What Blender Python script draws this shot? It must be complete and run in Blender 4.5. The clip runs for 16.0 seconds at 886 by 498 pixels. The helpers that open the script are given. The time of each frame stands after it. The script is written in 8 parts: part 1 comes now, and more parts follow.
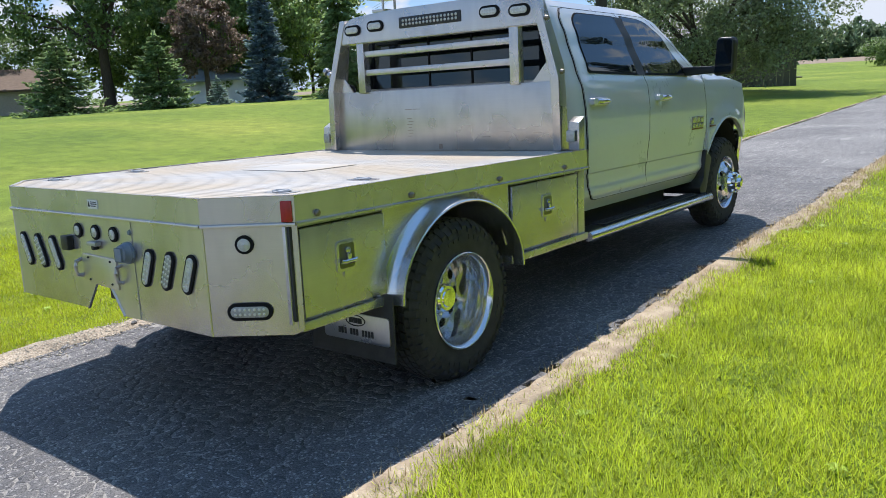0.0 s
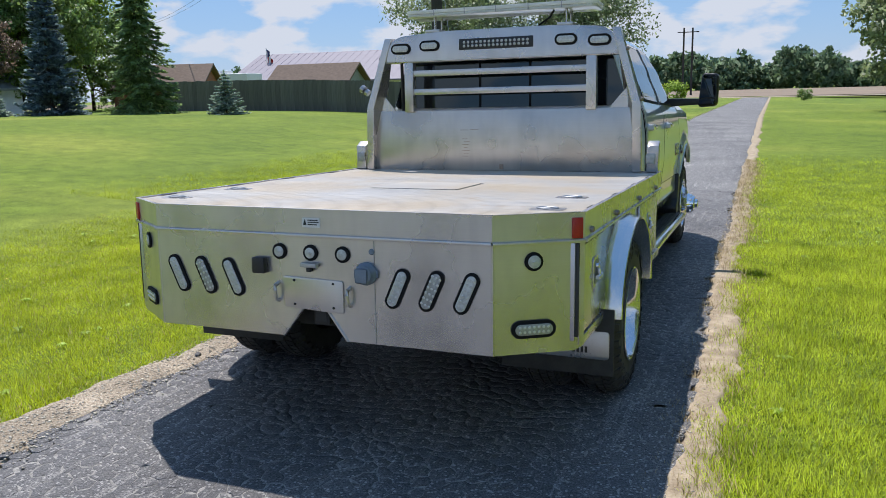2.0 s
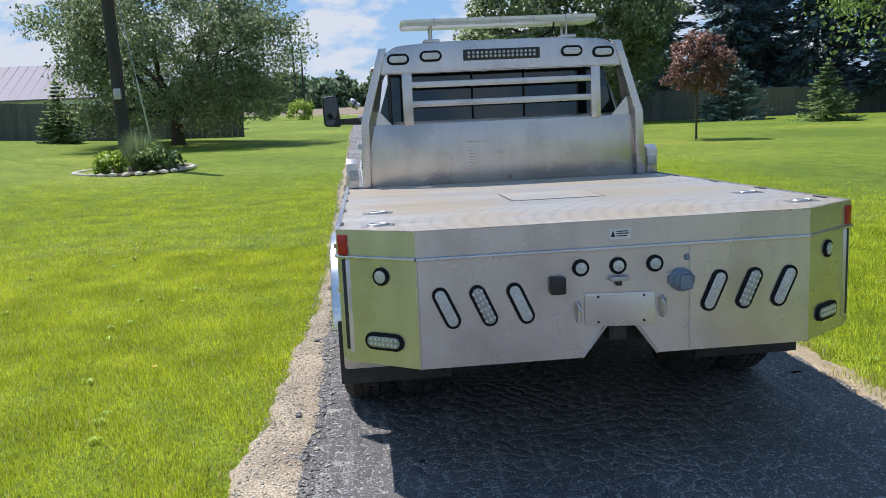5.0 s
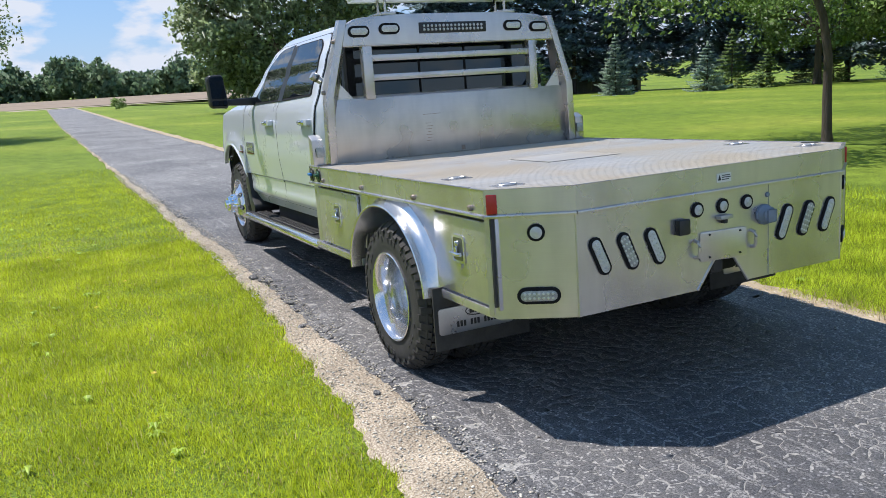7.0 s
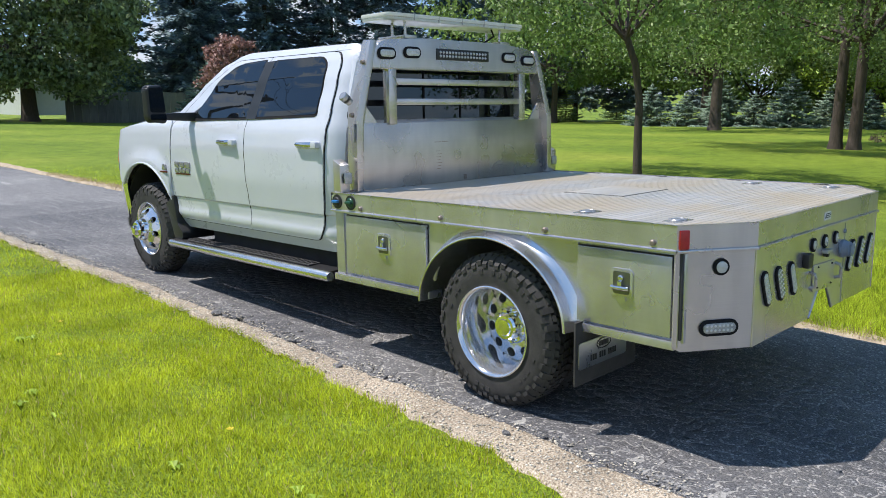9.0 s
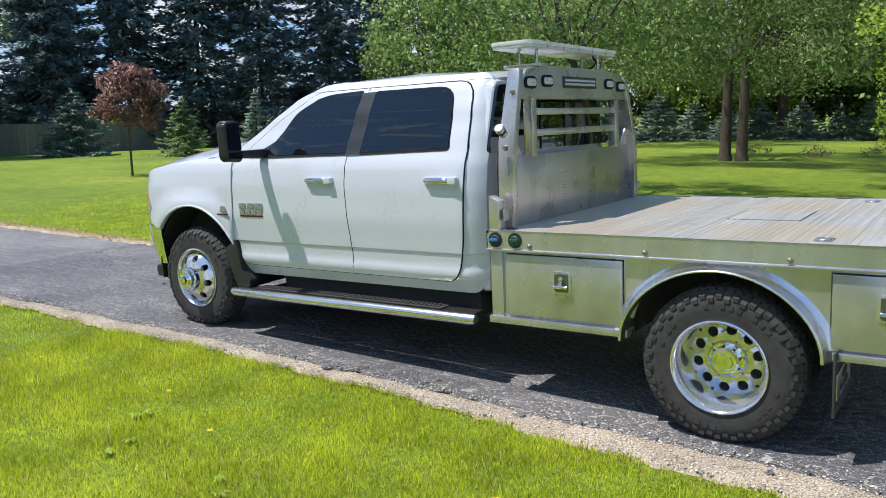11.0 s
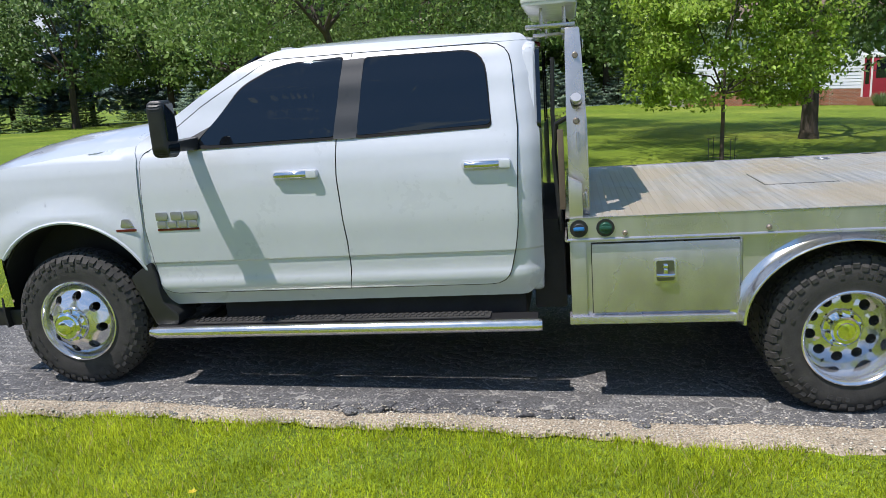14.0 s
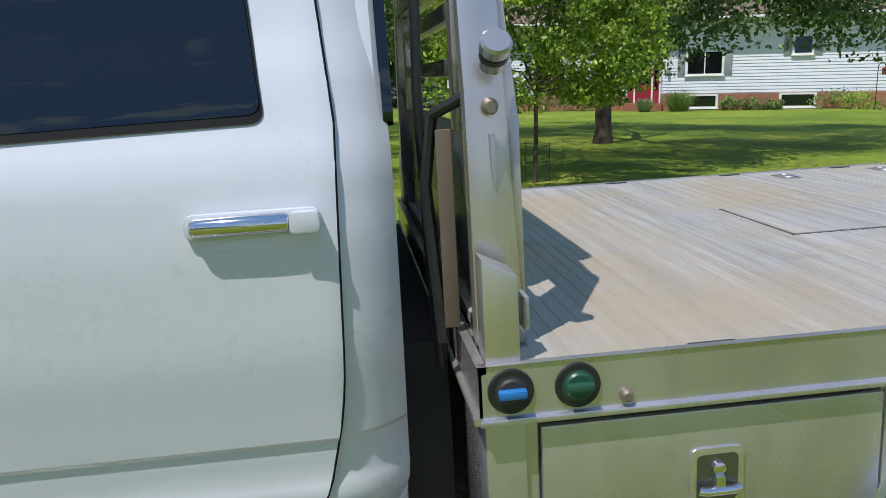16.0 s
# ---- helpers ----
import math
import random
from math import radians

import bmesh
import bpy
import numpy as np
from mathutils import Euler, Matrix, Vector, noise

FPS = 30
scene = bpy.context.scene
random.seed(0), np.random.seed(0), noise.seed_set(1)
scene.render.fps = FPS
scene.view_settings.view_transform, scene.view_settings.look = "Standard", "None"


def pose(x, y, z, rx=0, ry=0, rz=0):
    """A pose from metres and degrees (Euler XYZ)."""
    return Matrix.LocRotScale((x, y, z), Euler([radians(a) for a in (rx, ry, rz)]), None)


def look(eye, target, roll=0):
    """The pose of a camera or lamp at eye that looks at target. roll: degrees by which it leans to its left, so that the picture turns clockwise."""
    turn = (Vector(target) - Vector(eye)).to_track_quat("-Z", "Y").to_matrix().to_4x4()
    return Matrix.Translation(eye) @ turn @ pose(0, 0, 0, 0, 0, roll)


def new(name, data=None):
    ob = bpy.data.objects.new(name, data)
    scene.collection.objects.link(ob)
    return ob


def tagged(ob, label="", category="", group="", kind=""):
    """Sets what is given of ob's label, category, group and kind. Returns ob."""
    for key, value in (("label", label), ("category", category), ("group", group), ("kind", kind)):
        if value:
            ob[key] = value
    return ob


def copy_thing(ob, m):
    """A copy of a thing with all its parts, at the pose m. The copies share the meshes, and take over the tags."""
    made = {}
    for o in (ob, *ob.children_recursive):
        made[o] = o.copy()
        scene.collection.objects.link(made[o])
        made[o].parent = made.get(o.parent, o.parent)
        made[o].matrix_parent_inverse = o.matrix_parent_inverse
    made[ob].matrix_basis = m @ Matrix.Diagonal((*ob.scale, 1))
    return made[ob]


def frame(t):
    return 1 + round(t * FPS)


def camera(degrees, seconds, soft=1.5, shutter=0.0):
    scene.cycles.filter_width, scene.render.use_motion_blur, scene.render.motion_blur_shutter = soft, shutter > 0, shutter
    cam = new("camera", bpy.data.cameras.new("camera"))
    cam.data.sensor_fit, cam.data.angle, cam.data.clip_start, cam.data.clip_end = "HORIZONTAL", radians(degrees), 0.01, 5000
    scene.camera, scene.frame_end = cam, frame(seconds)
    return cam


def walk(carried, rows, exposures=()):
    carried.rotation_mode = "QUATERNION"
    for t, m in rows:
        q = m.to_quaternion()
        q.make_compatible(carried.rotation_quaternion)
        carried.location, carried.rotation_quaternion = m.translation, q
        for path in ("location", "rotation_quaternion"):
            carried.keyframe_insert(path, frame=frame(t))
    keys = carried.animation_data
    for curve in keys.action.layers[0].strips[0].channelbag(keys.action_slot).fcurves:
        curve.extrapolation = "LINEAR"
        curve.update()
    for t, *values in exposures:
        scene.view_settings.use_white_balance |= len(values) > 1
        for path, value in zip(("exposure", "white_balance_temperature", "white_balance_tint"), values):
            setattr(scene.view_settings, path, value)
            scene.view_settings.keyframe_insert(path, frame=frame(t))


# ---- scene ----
cam = camera(58.3, 16.0, soft=0.45)
PATH = [
    (0, (3.551, -3.063, 1.517), (2.326, -1.538, 1.101), -3.8),
    (0.5, (3.142, -3.394, 1.535), (2.063, -1.759, 1.131), -2.7),
    (1, (2.711, -3.72, 1.558), (1.751, -2.014, 1.151), -1.7),
    (1.5, (2.254, -3.909, 1.568), (1.393, -2.15, 1.161), -1.5),
    (2, (1.814, -4.124, 1.593), (1.069, -2.308, 1.207), -1.5),
    (2.5, (1.356, -4.292, 1.65), (0.753, -2.421, 1.28), -1.6),
    (3, (0.847, -4.344, 1.66), (0.416, -2.422, 1.315), -1.3),
    (3.2, (0.66, -4.363, 1.661), (0.296, -2.425, 1.327), -1.3),
    (5.3, (-1.269, -4.319, 1.617), (-0.995, -2.376, 1.232), -2.8),
    (5.5, (-1.441, -4.265, 1.603), (-1.103, -2.334, 1.206), -3.0),
    (6, (-1.931, -4.166, 1.64), (-1.41, -2.279, 1.227), -3.4),
    (6.5, (-2.388, -4.124, 1.617), (-1.688, -2.3, 1.189), -3.7),
    (7, (-2.797, -3.91, 1.604), (-1.931, -2.159, 1.173), -3.3),
    (7.5, (-3.178, -3.652, 1.623), (-2.155, -1.986, 1.203), -2.5),
    (8, (-3.515, -3.31, 1.654), (-2.354, -1.734, 1.242), -1.8),
    (8.2, (-3.68, -3.196, 1.653), (-2.471, -1.658, 1.239), -1.1),
    (10.3, (-4.928, -1.602, 1.719), (-3.339, -0.429, 1.401), -0.3),
    (10.5, (-4.993, -1.452, 1.723), (-3.397, -0.289, 1.408), -0.5),
    (11, (-5.232, -1.04, 1.732), (-3.608, 0.077, 1.396), -0.9),
    (11.5, (-5.51, -0.634, 1.747), (-3.848, 0.422, 1.399), -0.8),
    (12, (-5.74, -0.248, 1.773), (-4.038, 0.735, 1.408), -0.9),
    (12.5, (-5.862, 0.253, 1.765), (-4.096, 1.118, 1.4), -0.7),
    (13, (-5.894, 0.721, 1.775), (-4.061, 1.423, 1.394), -1.3),
    (13.5, (-5.653, 1.1, 1.767), (-3.758, 1.577, 1.343), -2.0),
    (14, (-5.232, 1.427, 1.751), (-3.302, 1.743, 1.336), -2.2),
    (14.5, (-4.675, 1.652, 1.682), (-2.73, 1.803, 1.244), -2.3),
    (15, (-3.988, 1.69, 1.636), (-2.038, 1.699, 1.191), -1.8),
    (15.5, (-3.275, 1.74, 1.618), (-1.331, 1.611, 1.166), -1.7),
    (16, (-2.58, 1.681, 1.575), (-0.639, 1.448, 1.156), -1.2),
]
walk(cam, [(t, look(eye, target, roll)) for t, eye, target, roll in PATH], exposures=[(t, e, 6400, 15) for t, e in ((0.0, 0.28), (1.0, 0.16), (3.0, -0.01), (6.0, 0.18), (8.0, 0.25), (11.0, 0.25), (12.5, 0.15), (14.5, 0.05), (16.0, -0.05))])

# ---- light ----
SUN_EL, SUN_AZ = 63.6, -40.0          # degrees above the horizon, degrees from +y towards +x
world = bpy.data.worlds.new("sky")
scene.world = world
world.use_nodes = True
wn, wl = world.node_tree.nodes, world.node_tree.links
wn.clear()
w_out, w_bg = wn.new("ShaderNodeOutputWorld"), wn.new("ShaderNodeBackground")
sky = wn.new("ShaderNodeTexSky")
sky.sky_type, sky.sun_disc = "NISHITA", False
sky.sun_elevation, sky.sun_rotation = radians(SUN_EL), radians(SUN_AZ)
sky.air_density, sky.dust_density, sky.ozone_density = 1.0, 0.25, 1.5
co = wn.new("ShaderNodeTexCoord")
flat = wn.new("ShaderNodeMapping"); flat.inputs["Scale"].default_value = (1.0, 1.0, 2.4)
wl.new(co.outputs["Generated"], flat.inputs[0])
cloud = wn.new("ShaderNodeTexNoise")
cloud.inputs["Scale"].default_value, cloud.inputs["Detail"].default_value = 8.0, 6.0
cloud.inputs["Roughness"].default_value, cloud.inputs["Distortion"].default_value = 0.52, 0.0
wl.new(flat.outputs[0], cloud.inputs["Vector"])
cover = wn.new("ShaderNodeValToRGB")
cover.color_ramp.elements[0].position, cover.color_ramp.elements[1].position = 0.43, 0.505
cover.color_ramp.elements[0].color, cover.color_ramp.elements[1].color = (0, 0, 0, 1), (1, 1, 1, 1)
sep = wn.new("ShaderNodeSeparateXYZ"); wl.new(co.outputs["Generated"], sep.inputs[0])
thin = wn.new("ShaderNodeMath"); thin.operation, thin.inputs[1].default_value = "MULTIPLY_ADD", -0.24
wl.new(sep.outputs["Z"], thin.inputs[0]); wl.new(cloud.outputs["Fac"], thin.inputs[2])
wl.new(thin.outputs[0], cover.inputs[0])
white = wn.new("ShaderNodeMix"); white.data_type = "RGBA"
white.inputs[7].default_value = (5.7, 6.3, 7.0, 1)
wl.new(cover.outputs[0], white.inputs[0])
deep = wn.new("ShaderNodeMix"); deep.data_type = "RGBA"
deep.inputs[0].default_value, deep.inputs[7].default_value = 0.62, (1.55, 3.6, 6.9, 1)
wl.new(sky.outputs[0], deep.inputs[6]); wl.new(deep.outputs[2], white.inputs[6])
w_bg.inputs[1].default_value = 0.110
wl.new(white.outputs[2], w_bg.inputs[0]); wl.new(w_bg.outputs[0], w_out.inputs[0])

sun = new("sun", bpy.data.lights.new("sun", "SUN"))
sun.data.energy, sun.data.angle, sun.data.color = 4.7, radians(0.53), (1.0, 0.965, 0.905)
a, e = radians(SUN_AZ), radians(SUN_EL)
sun.matrix_world = look((0, 0, 30), Vector((0, 0, 30)) - 10 * Vector((math.sin(a) * math.cos(e), math.cos(a) * math.cos(e), math.sin(e))))

# ---- materials ----
def mat(name, col, rough=0.6, metal=0.0, vary=0.12, scale=8.0, bump=0.0, bscale=60.0, col2=None, stretch=(1, 1, 1), coat=0.0, spec=0.5, rvary=0.0, rand=0.0, island=0.0, trans=0.0, dist=0.01):
    """A plain procedural surface: two scales of colour noise, fine bump, roughness variation."""
    m = bpy.data.materials.new(name)
    m.use_nodes = True
    n, l = m.node_tree.nodes, m.node_tree.links
    b = n["Principled BSDF"]
    b.inputs["Roughness"].default_value, b.inputs["Metallic"].default_value = rough, metal
    b.inputs["Coat Weight"].default_value, b.inputs["Coat Roughness"].default_value = coat, 0.03
    b.inputs["Specular IOR Level"].default_value = spec
    tc, mp = n.new("ShaderNodeTexCoord"), n.new("ShaderNodeMapping")
    mp.inputs["Scale"].default_value = stretch
    l.new(tc.outputs["Object"], mp.inputs[0])
    n1, n2 = n.new("ShaderNodeTexNoise"), n.new("ShaderNodeTexNoise")
    n1.inputs["Scale"].default_value, n1.inputs["Detail"].default_value = scale, 5
    n2.inputs["Scale"].default_value, n2.inputs["Detail"].default_value = scale * 9, 4
    l.new(mp.outputs[0], n1.inputs["Vector"]); l.new(mp.outputs[0], n2.inputs["Vector"])
    add = n.new("ShaderNodeMath"); add.operation = "MULTIPLY_ADD"; add.inputs[1].default_value = 0.45
    l.new(n2.outputs["Fac"], add.inputs[0]); l.new(n1.outputs["Fac"], add.inputs[2])
    ramp = n.new("ShaderNodeValToRGB")
    ramp.color_ramp.elements[0].position, ramp.color_ramp.elements[1].position = 0.42, 1.0
    lo = tuple(c * (1 - vary) for c in col)
    hi = col2 if col2 else tuple(min(1, c * (1 + vary)) for c in col)
    ramp.color_ramp.elements[0].color, ramp.color_ramp.elements[1].color = (*lo, 1), (*hi, 1)
    l.new(add.outputs[0], ramp.inputs[0])
    out = ramp.outputs[0]
    if rand or island:
        hsv = n.new("ShaderNodeHueSaturation")
        src = n.new("ShaderNodeNewGeometry").outputs["Random Per Island"] if island else n.new("ShaderNodeObjectInfo").outputs["Random"]
        mr = n.new("ShaderNodeMapRange"); k = rand or island
        mr.inputs[3].default_value, mr.inputs[4].default_value = 1 - k, 1 + k
        l.new(src, mr.inputs[0]); l.new(mr.outputs[0], hsv.inputs["Value"]); l.new(out, hsv.inputs["Color"])
        out = hsv.outputs[0]
    l.new(out, b.inputs["Base Color"])
    if rvary:
        rr = n.new("ShaderNodeMapRange")
        rr.inputs[1].default_value, rr.inputs[2].default_value = 0.45, 0.95
        rr.inputs[3].default_value, rr.inputs[4].default_value = max(0, rough - rvary), rough + rvary
        l.new(add.outputs[0], rr.inputs[0]); l.new(rr.outputs[0], b.inputs["Roughness"])
    if bump:
        n3, bp = n.new("ShaderNodeTexNoise"), n.new("ShaderNodeBump")
        n3.inputs["Scale"].default_value, n3.inputs["Detail"].default_value = bscale, 4
        bp.inputs["Strength"].default_value, bp.inputs["Distance"].default_value = bump, dist
        l.new(mp.outputs[0], n3.inputs["Vector"]); l.new(n3.outputs["Fac"], bp.inputs["Height"]); l.new(bp.outputs[0], b.inputs["Normal"])
    if trans:
        tr, mx, o = n.new("ShaderNodeBsdfTranslucent"), n.new("ShaderNodeMixShader"), n["Material Output"]
        mx.inputs[0].default_value = trans
        l.new(out, tr.inputs[0]); l.new(b.outputs[0], mx.inputs[1]); l.new(tr.outputs[0], mx.inputs[2]); l.new(mx.outputs[0], o.inputs[0])
    return m


M = {}
M["fender"] = mat("rolled_fender_aluminium", (0.72, 0.72, 0.71), 0.21, 0.95, 0.05, 4.0, rvary=0.05)
M["handle"] = mat("satin_chrome", (0.62, 0.64, 0.68), 0.08, 0.95, 0.03, 20)
M["latch"] = mat("latch_plate_metal", (0.58, 0.58, 0.58), 0.22, 0.8, 0.08, 30)
M["badge"] = mat("badge_metal", (0.42, 0.42, 0.43), 0.25, 0.7, 0.08, 30)
M["dirt"] = mat("dry_tan_dirt", (0.36, 0.27, 0.17), 0.95, 0.0, 0.35, 9, 0.6, 60, col2=(0.56, 0.46, 0.32))
# metal darkened by the shade of a recess, for latch dishes and the hatch gap
M["dish"] = mat("shaded_recess_metal", (0.16, 0.165, 0.155), 0.30, 0.8, 0.1, 30)
M["polish"] = mat("polished_aluminium", (0.70, 0.705, 0.73), 0.12, 0.86, 0.05, 4.0, rvary=0.04)
M["chrome"] = mat("chrome", (0.86, 0.87, 0.88), 0.05, 1.0, 0.02, 6.0)
M["paint"] = mat("white_car_paint", (0.575, 0.600, 0.645), 0.30, 0.0, 0.03, 3.0, coat=1.0, rvary=0.05)
M["black"] = mat("black_plastic", (0.018, 0.018, 0.019), 0.45, 0.0, 0.2, 20, 0.1, 300, dist=0.001)
M["pillar"] = mat("satin_black_trim", (0.024, 0.029, 0.036), 0.5, 0.0, 0.1, 10, spec=0.28)
M["seal"] = mat("black_rubber_seal", (0.010, 0.010, 0.011), 0.75, 0.0, 0.1, 10, spec=0.2)
M["rubber"] = mat("tyre_rubber", (0.030, 0.029, 0.028), 0.78, 0.0, 0.25, 14, 0.25, 160, col2=(0.055, 0.052, 0.048), dist=0.002)
M["under"] = mat("dark_underbody", (0.02, 0.02, 0.02), 0.8, 0.0, 0.3, 9)
M["glass"] = mat("dark_tinted_glass", (0.006, 0.007, 0.009), 0.02, 0.0, 0.1, 2.0, spec=0.75)
M["glass"].node_tree.nodes["Principled BSDF"].inputs["Specular Tint"].default_value = (0.72, 0.90, 1.0, 1)
M["flag_blue"] = mat("navy_cloth", (0.03, 0.04, 0.14), 0.8, 0.0, 0.2, 20)
M["red"] = mat("red_reflector", (0.42, 0.02, 0.02), 0.25, 0.0, 0.15, 60, 0.3, 500, dist=0.001)
M["lens"] = mat("clear_lamp_lens", (0.50, 0.505, 0.49), 0.15, 0.15, 0.25, 50, 0.5, 260, coat=0.6, dist=0.002)
M["lens_grey"] = mat("grey_lamp_lens", (0.34, 0.35, 0.34), 0.2, 0.3, 0.3, 50, 0.5, 260, coat=0.6, dist=0.002)
M["reflector"] = mat("lamp_diode", (0.66, 0.66, 0.62), 0.12, 0.4, 0.1, 50)
M["amber"] = mat("amber_led", (0.62, 0.50, 0.20), 0.25, 0.0, 0.2, 50, coat=0.5)
M["bar_lens"] = mat("clear_light_bar_dome", (0.74, 0.76, 0.72), 0.18, 0.0, 0.12, 12, coat=0.7, trans=0.35)
M["bluegrey"] = mat("grey_socket_plastic", (0.18, 0.22, 0.27), 0.5, 0.0, 0.15, 30)
M["blue"] = mat("blue_plastic", (0.02, 0.16, 0.42), 0.4, 0.0, 0.1, 30)
M["green"] = mat("green_plastic", (0.015, 0.075, 0.045), 0.4, 0.0, 0.1, 30)
M["ink"] = mat("dark_ink", (0.03, 0.03, 0.03), 0.6)
M["label"] = mat("white_label", (0.72, 0.72, 0.70), 0.5, 0.0, 0.05, 40)
M["badge_red"] = mat("dark_red_badge", (0.14, 0.02, 0.015), 0.3, 0.3, 0.1, 40)
M["bolt"] = mat("weathered_bolt", (0.30, 0.25, 0.21), 0.5, 0.8, 0.3, 90)
M["flap"] = mat("stainless_flap_plate", (0.55, 0.54, 0.52), 0.30, 1.0, 0.1, 8, rvary=0.06)
M["bark"] = mat("bark", (0.085, 0.065, 0.05), 0.9, 0.0, 0.35, 6, 0.9, 22, stretch=(3, 3, 0.7), dist=0.03)
M["leaf"] = mat("green_leaf", (0.205, 0.310, 0.085), 0.5, 0.0, 0.25, 1.2, island=0.45, trans=0.42)
M["leaf_bright"] = mat("bright_leaf", (0.33, 0.47, 0.065), 0.5, 0.0, 0.22, 1.5, island=0.40, trans=0.45)
M["leaf_birch"] = mat("grey_olive_leaf", (0.250, 0.335, 0.115), 0.5, 0.0, 0.25, 1.2, island=0.5, trans=0.40)
M["leaf_dark"] = mat("dark_leaf", (0.14, 0.23, 0.065), 0.5, 0.0, 0.25, 1.0, island=0.45, trans=0.34)
M["leaf_grey"] = mat("grey_green_leaf", (0.265, 0.335, 0.165), 0.5, 0.0, 0.2, 1.2, island=0.45, trans=0.34)
M["leaf_red"] = mat("red_brown_leaf", (0.27, 0.15, 0.125), 0.5, 0.0, 0.25, 2.0, island=0.4, trans=0.35)
M["leaf_plum"] = mat("plum_brown_leaf", (0.20, 0.15, 0.11), 0.5, 0.0, 0.25, 1.5, island=0.4, trans=0.40)
M["leaf_far"] = mat("far_wood_leaf", (0.165, 0.255, 0.125), 0.7, 0.0, 0.30, 0.12, island=0.40, trans=0.35)
M["spruce"] = mat("spruce_needle", (0.25, 0.36, 0.135), 0.6, 0.0, 0.25, 2.0, island=0.45, trans=0.52)
M["spruce_blue"] = mat("blue_spruce_needle", (0.36, 0.47, 0.36), 0.6, 0.0, 0.2, 2.0, island=0.4, trans=0.52)
M["pine"] = mat("dark_pine_needle", (0.235, 0.325, 0.325), 0.7, 0.0, 0.3, 0.6, island=0.45, trans=0.56)
M["twig"] = mat("dead_brown_twig", (0.24, 0.17, 0.12), 0.8, 0.0, 0.25, 8, island=0.35)
M["fence"] = mat("weathered_fence_wood", (0.125, 0.122, 0.108), 0.85, 0.0, 0.25, 3, 0.3, 30, stretch=(4, 4, 0.5), rand=0.18)
M["siding"] = mat("white_vinyl_siding", (0.72, 0.74, 0.80), 0.5, 0.0, 0.05, 2)
M["brick"] = mat("red_brick", (0.33, 0.13, 0.075), 0.85, 0.0, 0.3, 8, 0.3, 40, rand=0.2)
M["mortar"] = mat("pale_mortar", (0.42, 0.38, 0.33), 0.9)
M["shingle"] = mat("brown_roof_shingle", (0.16, 0.115, 0.085), 0.9, 0.0, 0.25, 5, 0.4, 40)
M["purple"] = mat("mauve_metal_roof", (0.165, 0.150, 0.195), 0.6, 0.0, 0.08, 2)
M["trim"] = mat("white_trim", (0.78, 0.78, 0.76), 0.5, 0.0, 0.04, 4)
M["shutter"] = mat("grey_shutter", (0.25, 0.28, 0.29), 0.6)
M["reddoor"] = mat("red_door_paint", (0.32, 0.025, 0.045), 0.4, 0.0, 0.1, 5)
M["tan"] = mat("tan_wall", (0.42, 0.38, 0.32), 0.8)
M["board"] = mat("brown_board", (0.13, 0.10, 0.07), 0.8)
M["orange"] = mat("amber_marker", (0.75, 0.20, 0.02), 0.25, 0.0, 0.1, 40, coat=0.6)
M["steel"] = mat("galvanised_steel", (0.42, 0.43, 0.44), 0.45, 0.8, 0.15, 9)
M["polewood"] = mat("dark_pole_wood", (0.045, 0.040, 0.036), 0.9, 0.0, 0.25, 4, 0.4, 20, stretch=(4, 4, 0.4))
M["stone"] = mat("pale_limestone", (0.50, 0.45, 0.36), 0.9, 0.0, 0.25, 9, 0.3, 60, island=0.45)
M["mulch"] = mat("dark_mulch", (0.06, 0.045, 0.035), 0.95, 0.0, 0.4, 12, 0.8, 40)
M["guard"] = mat("faded_guy_guard", (0.46, 0.46, 0.30), 0.6)
M["rust"] = mat("rust_red_metal", (0.22, 0.05, 0.03), 0.7)


def node_mat(name, build):
    m = bpy.data.materials.new(name)
    m.use_nodes = True
    build(m.node_tree.nodes, m.node_tree.links, m.node_tree.nodes["Principled BSDF"])
    return m


def noise_of(n, l, vec, scale, detail=4, rough=0.5):
    t = n.new("ShaderNodeTexNoise")
    t.inputs["Scale"].default_value, t.inputs["Detail"].default_value, t.inputs["Roughness"].default_value = scale, detail, rough
    l.new(vec, t.inputs["Vector"])
    return t.outputs["Fac"]


def ramp_of(n, l, fac, stops):
    r = n.new("ShaderNodeValToRGB")
    r.color_ramp.elements[0].position, r.color_ramp.elements[0].color = stops[0][0], (*stops[0][1], 1)
    r.color_ramp.elements[1].position, r.color_ramp.elements[1].color = stops[-1][0], (*stops[-1][1], 1)
    for p, c in stops[1:-1]:
        r.color_ramp.elements.new(p).color = (*c, 1)
    l.new(fac, r.inputs[0])
    return r.outputs[0]


def mix_of(n, l, fac, a, b, how="MIX"):
    x = n.new("ShaderNodeMix"); x.data_type = "RGBA"; x.blend_type = how
    if isinstance(fac, float):
        x.inputs[0].default_value = fac
    else:
        l.new(fac, x.inputs[0])
    for k, v in ((6, a), (7, b)):
        if isinstance(v, tuple):
            x.inputs[k].default_value = (*v, 1)
        else:
            l.new(v, x.inputs[k])
    return x.outputs[2]


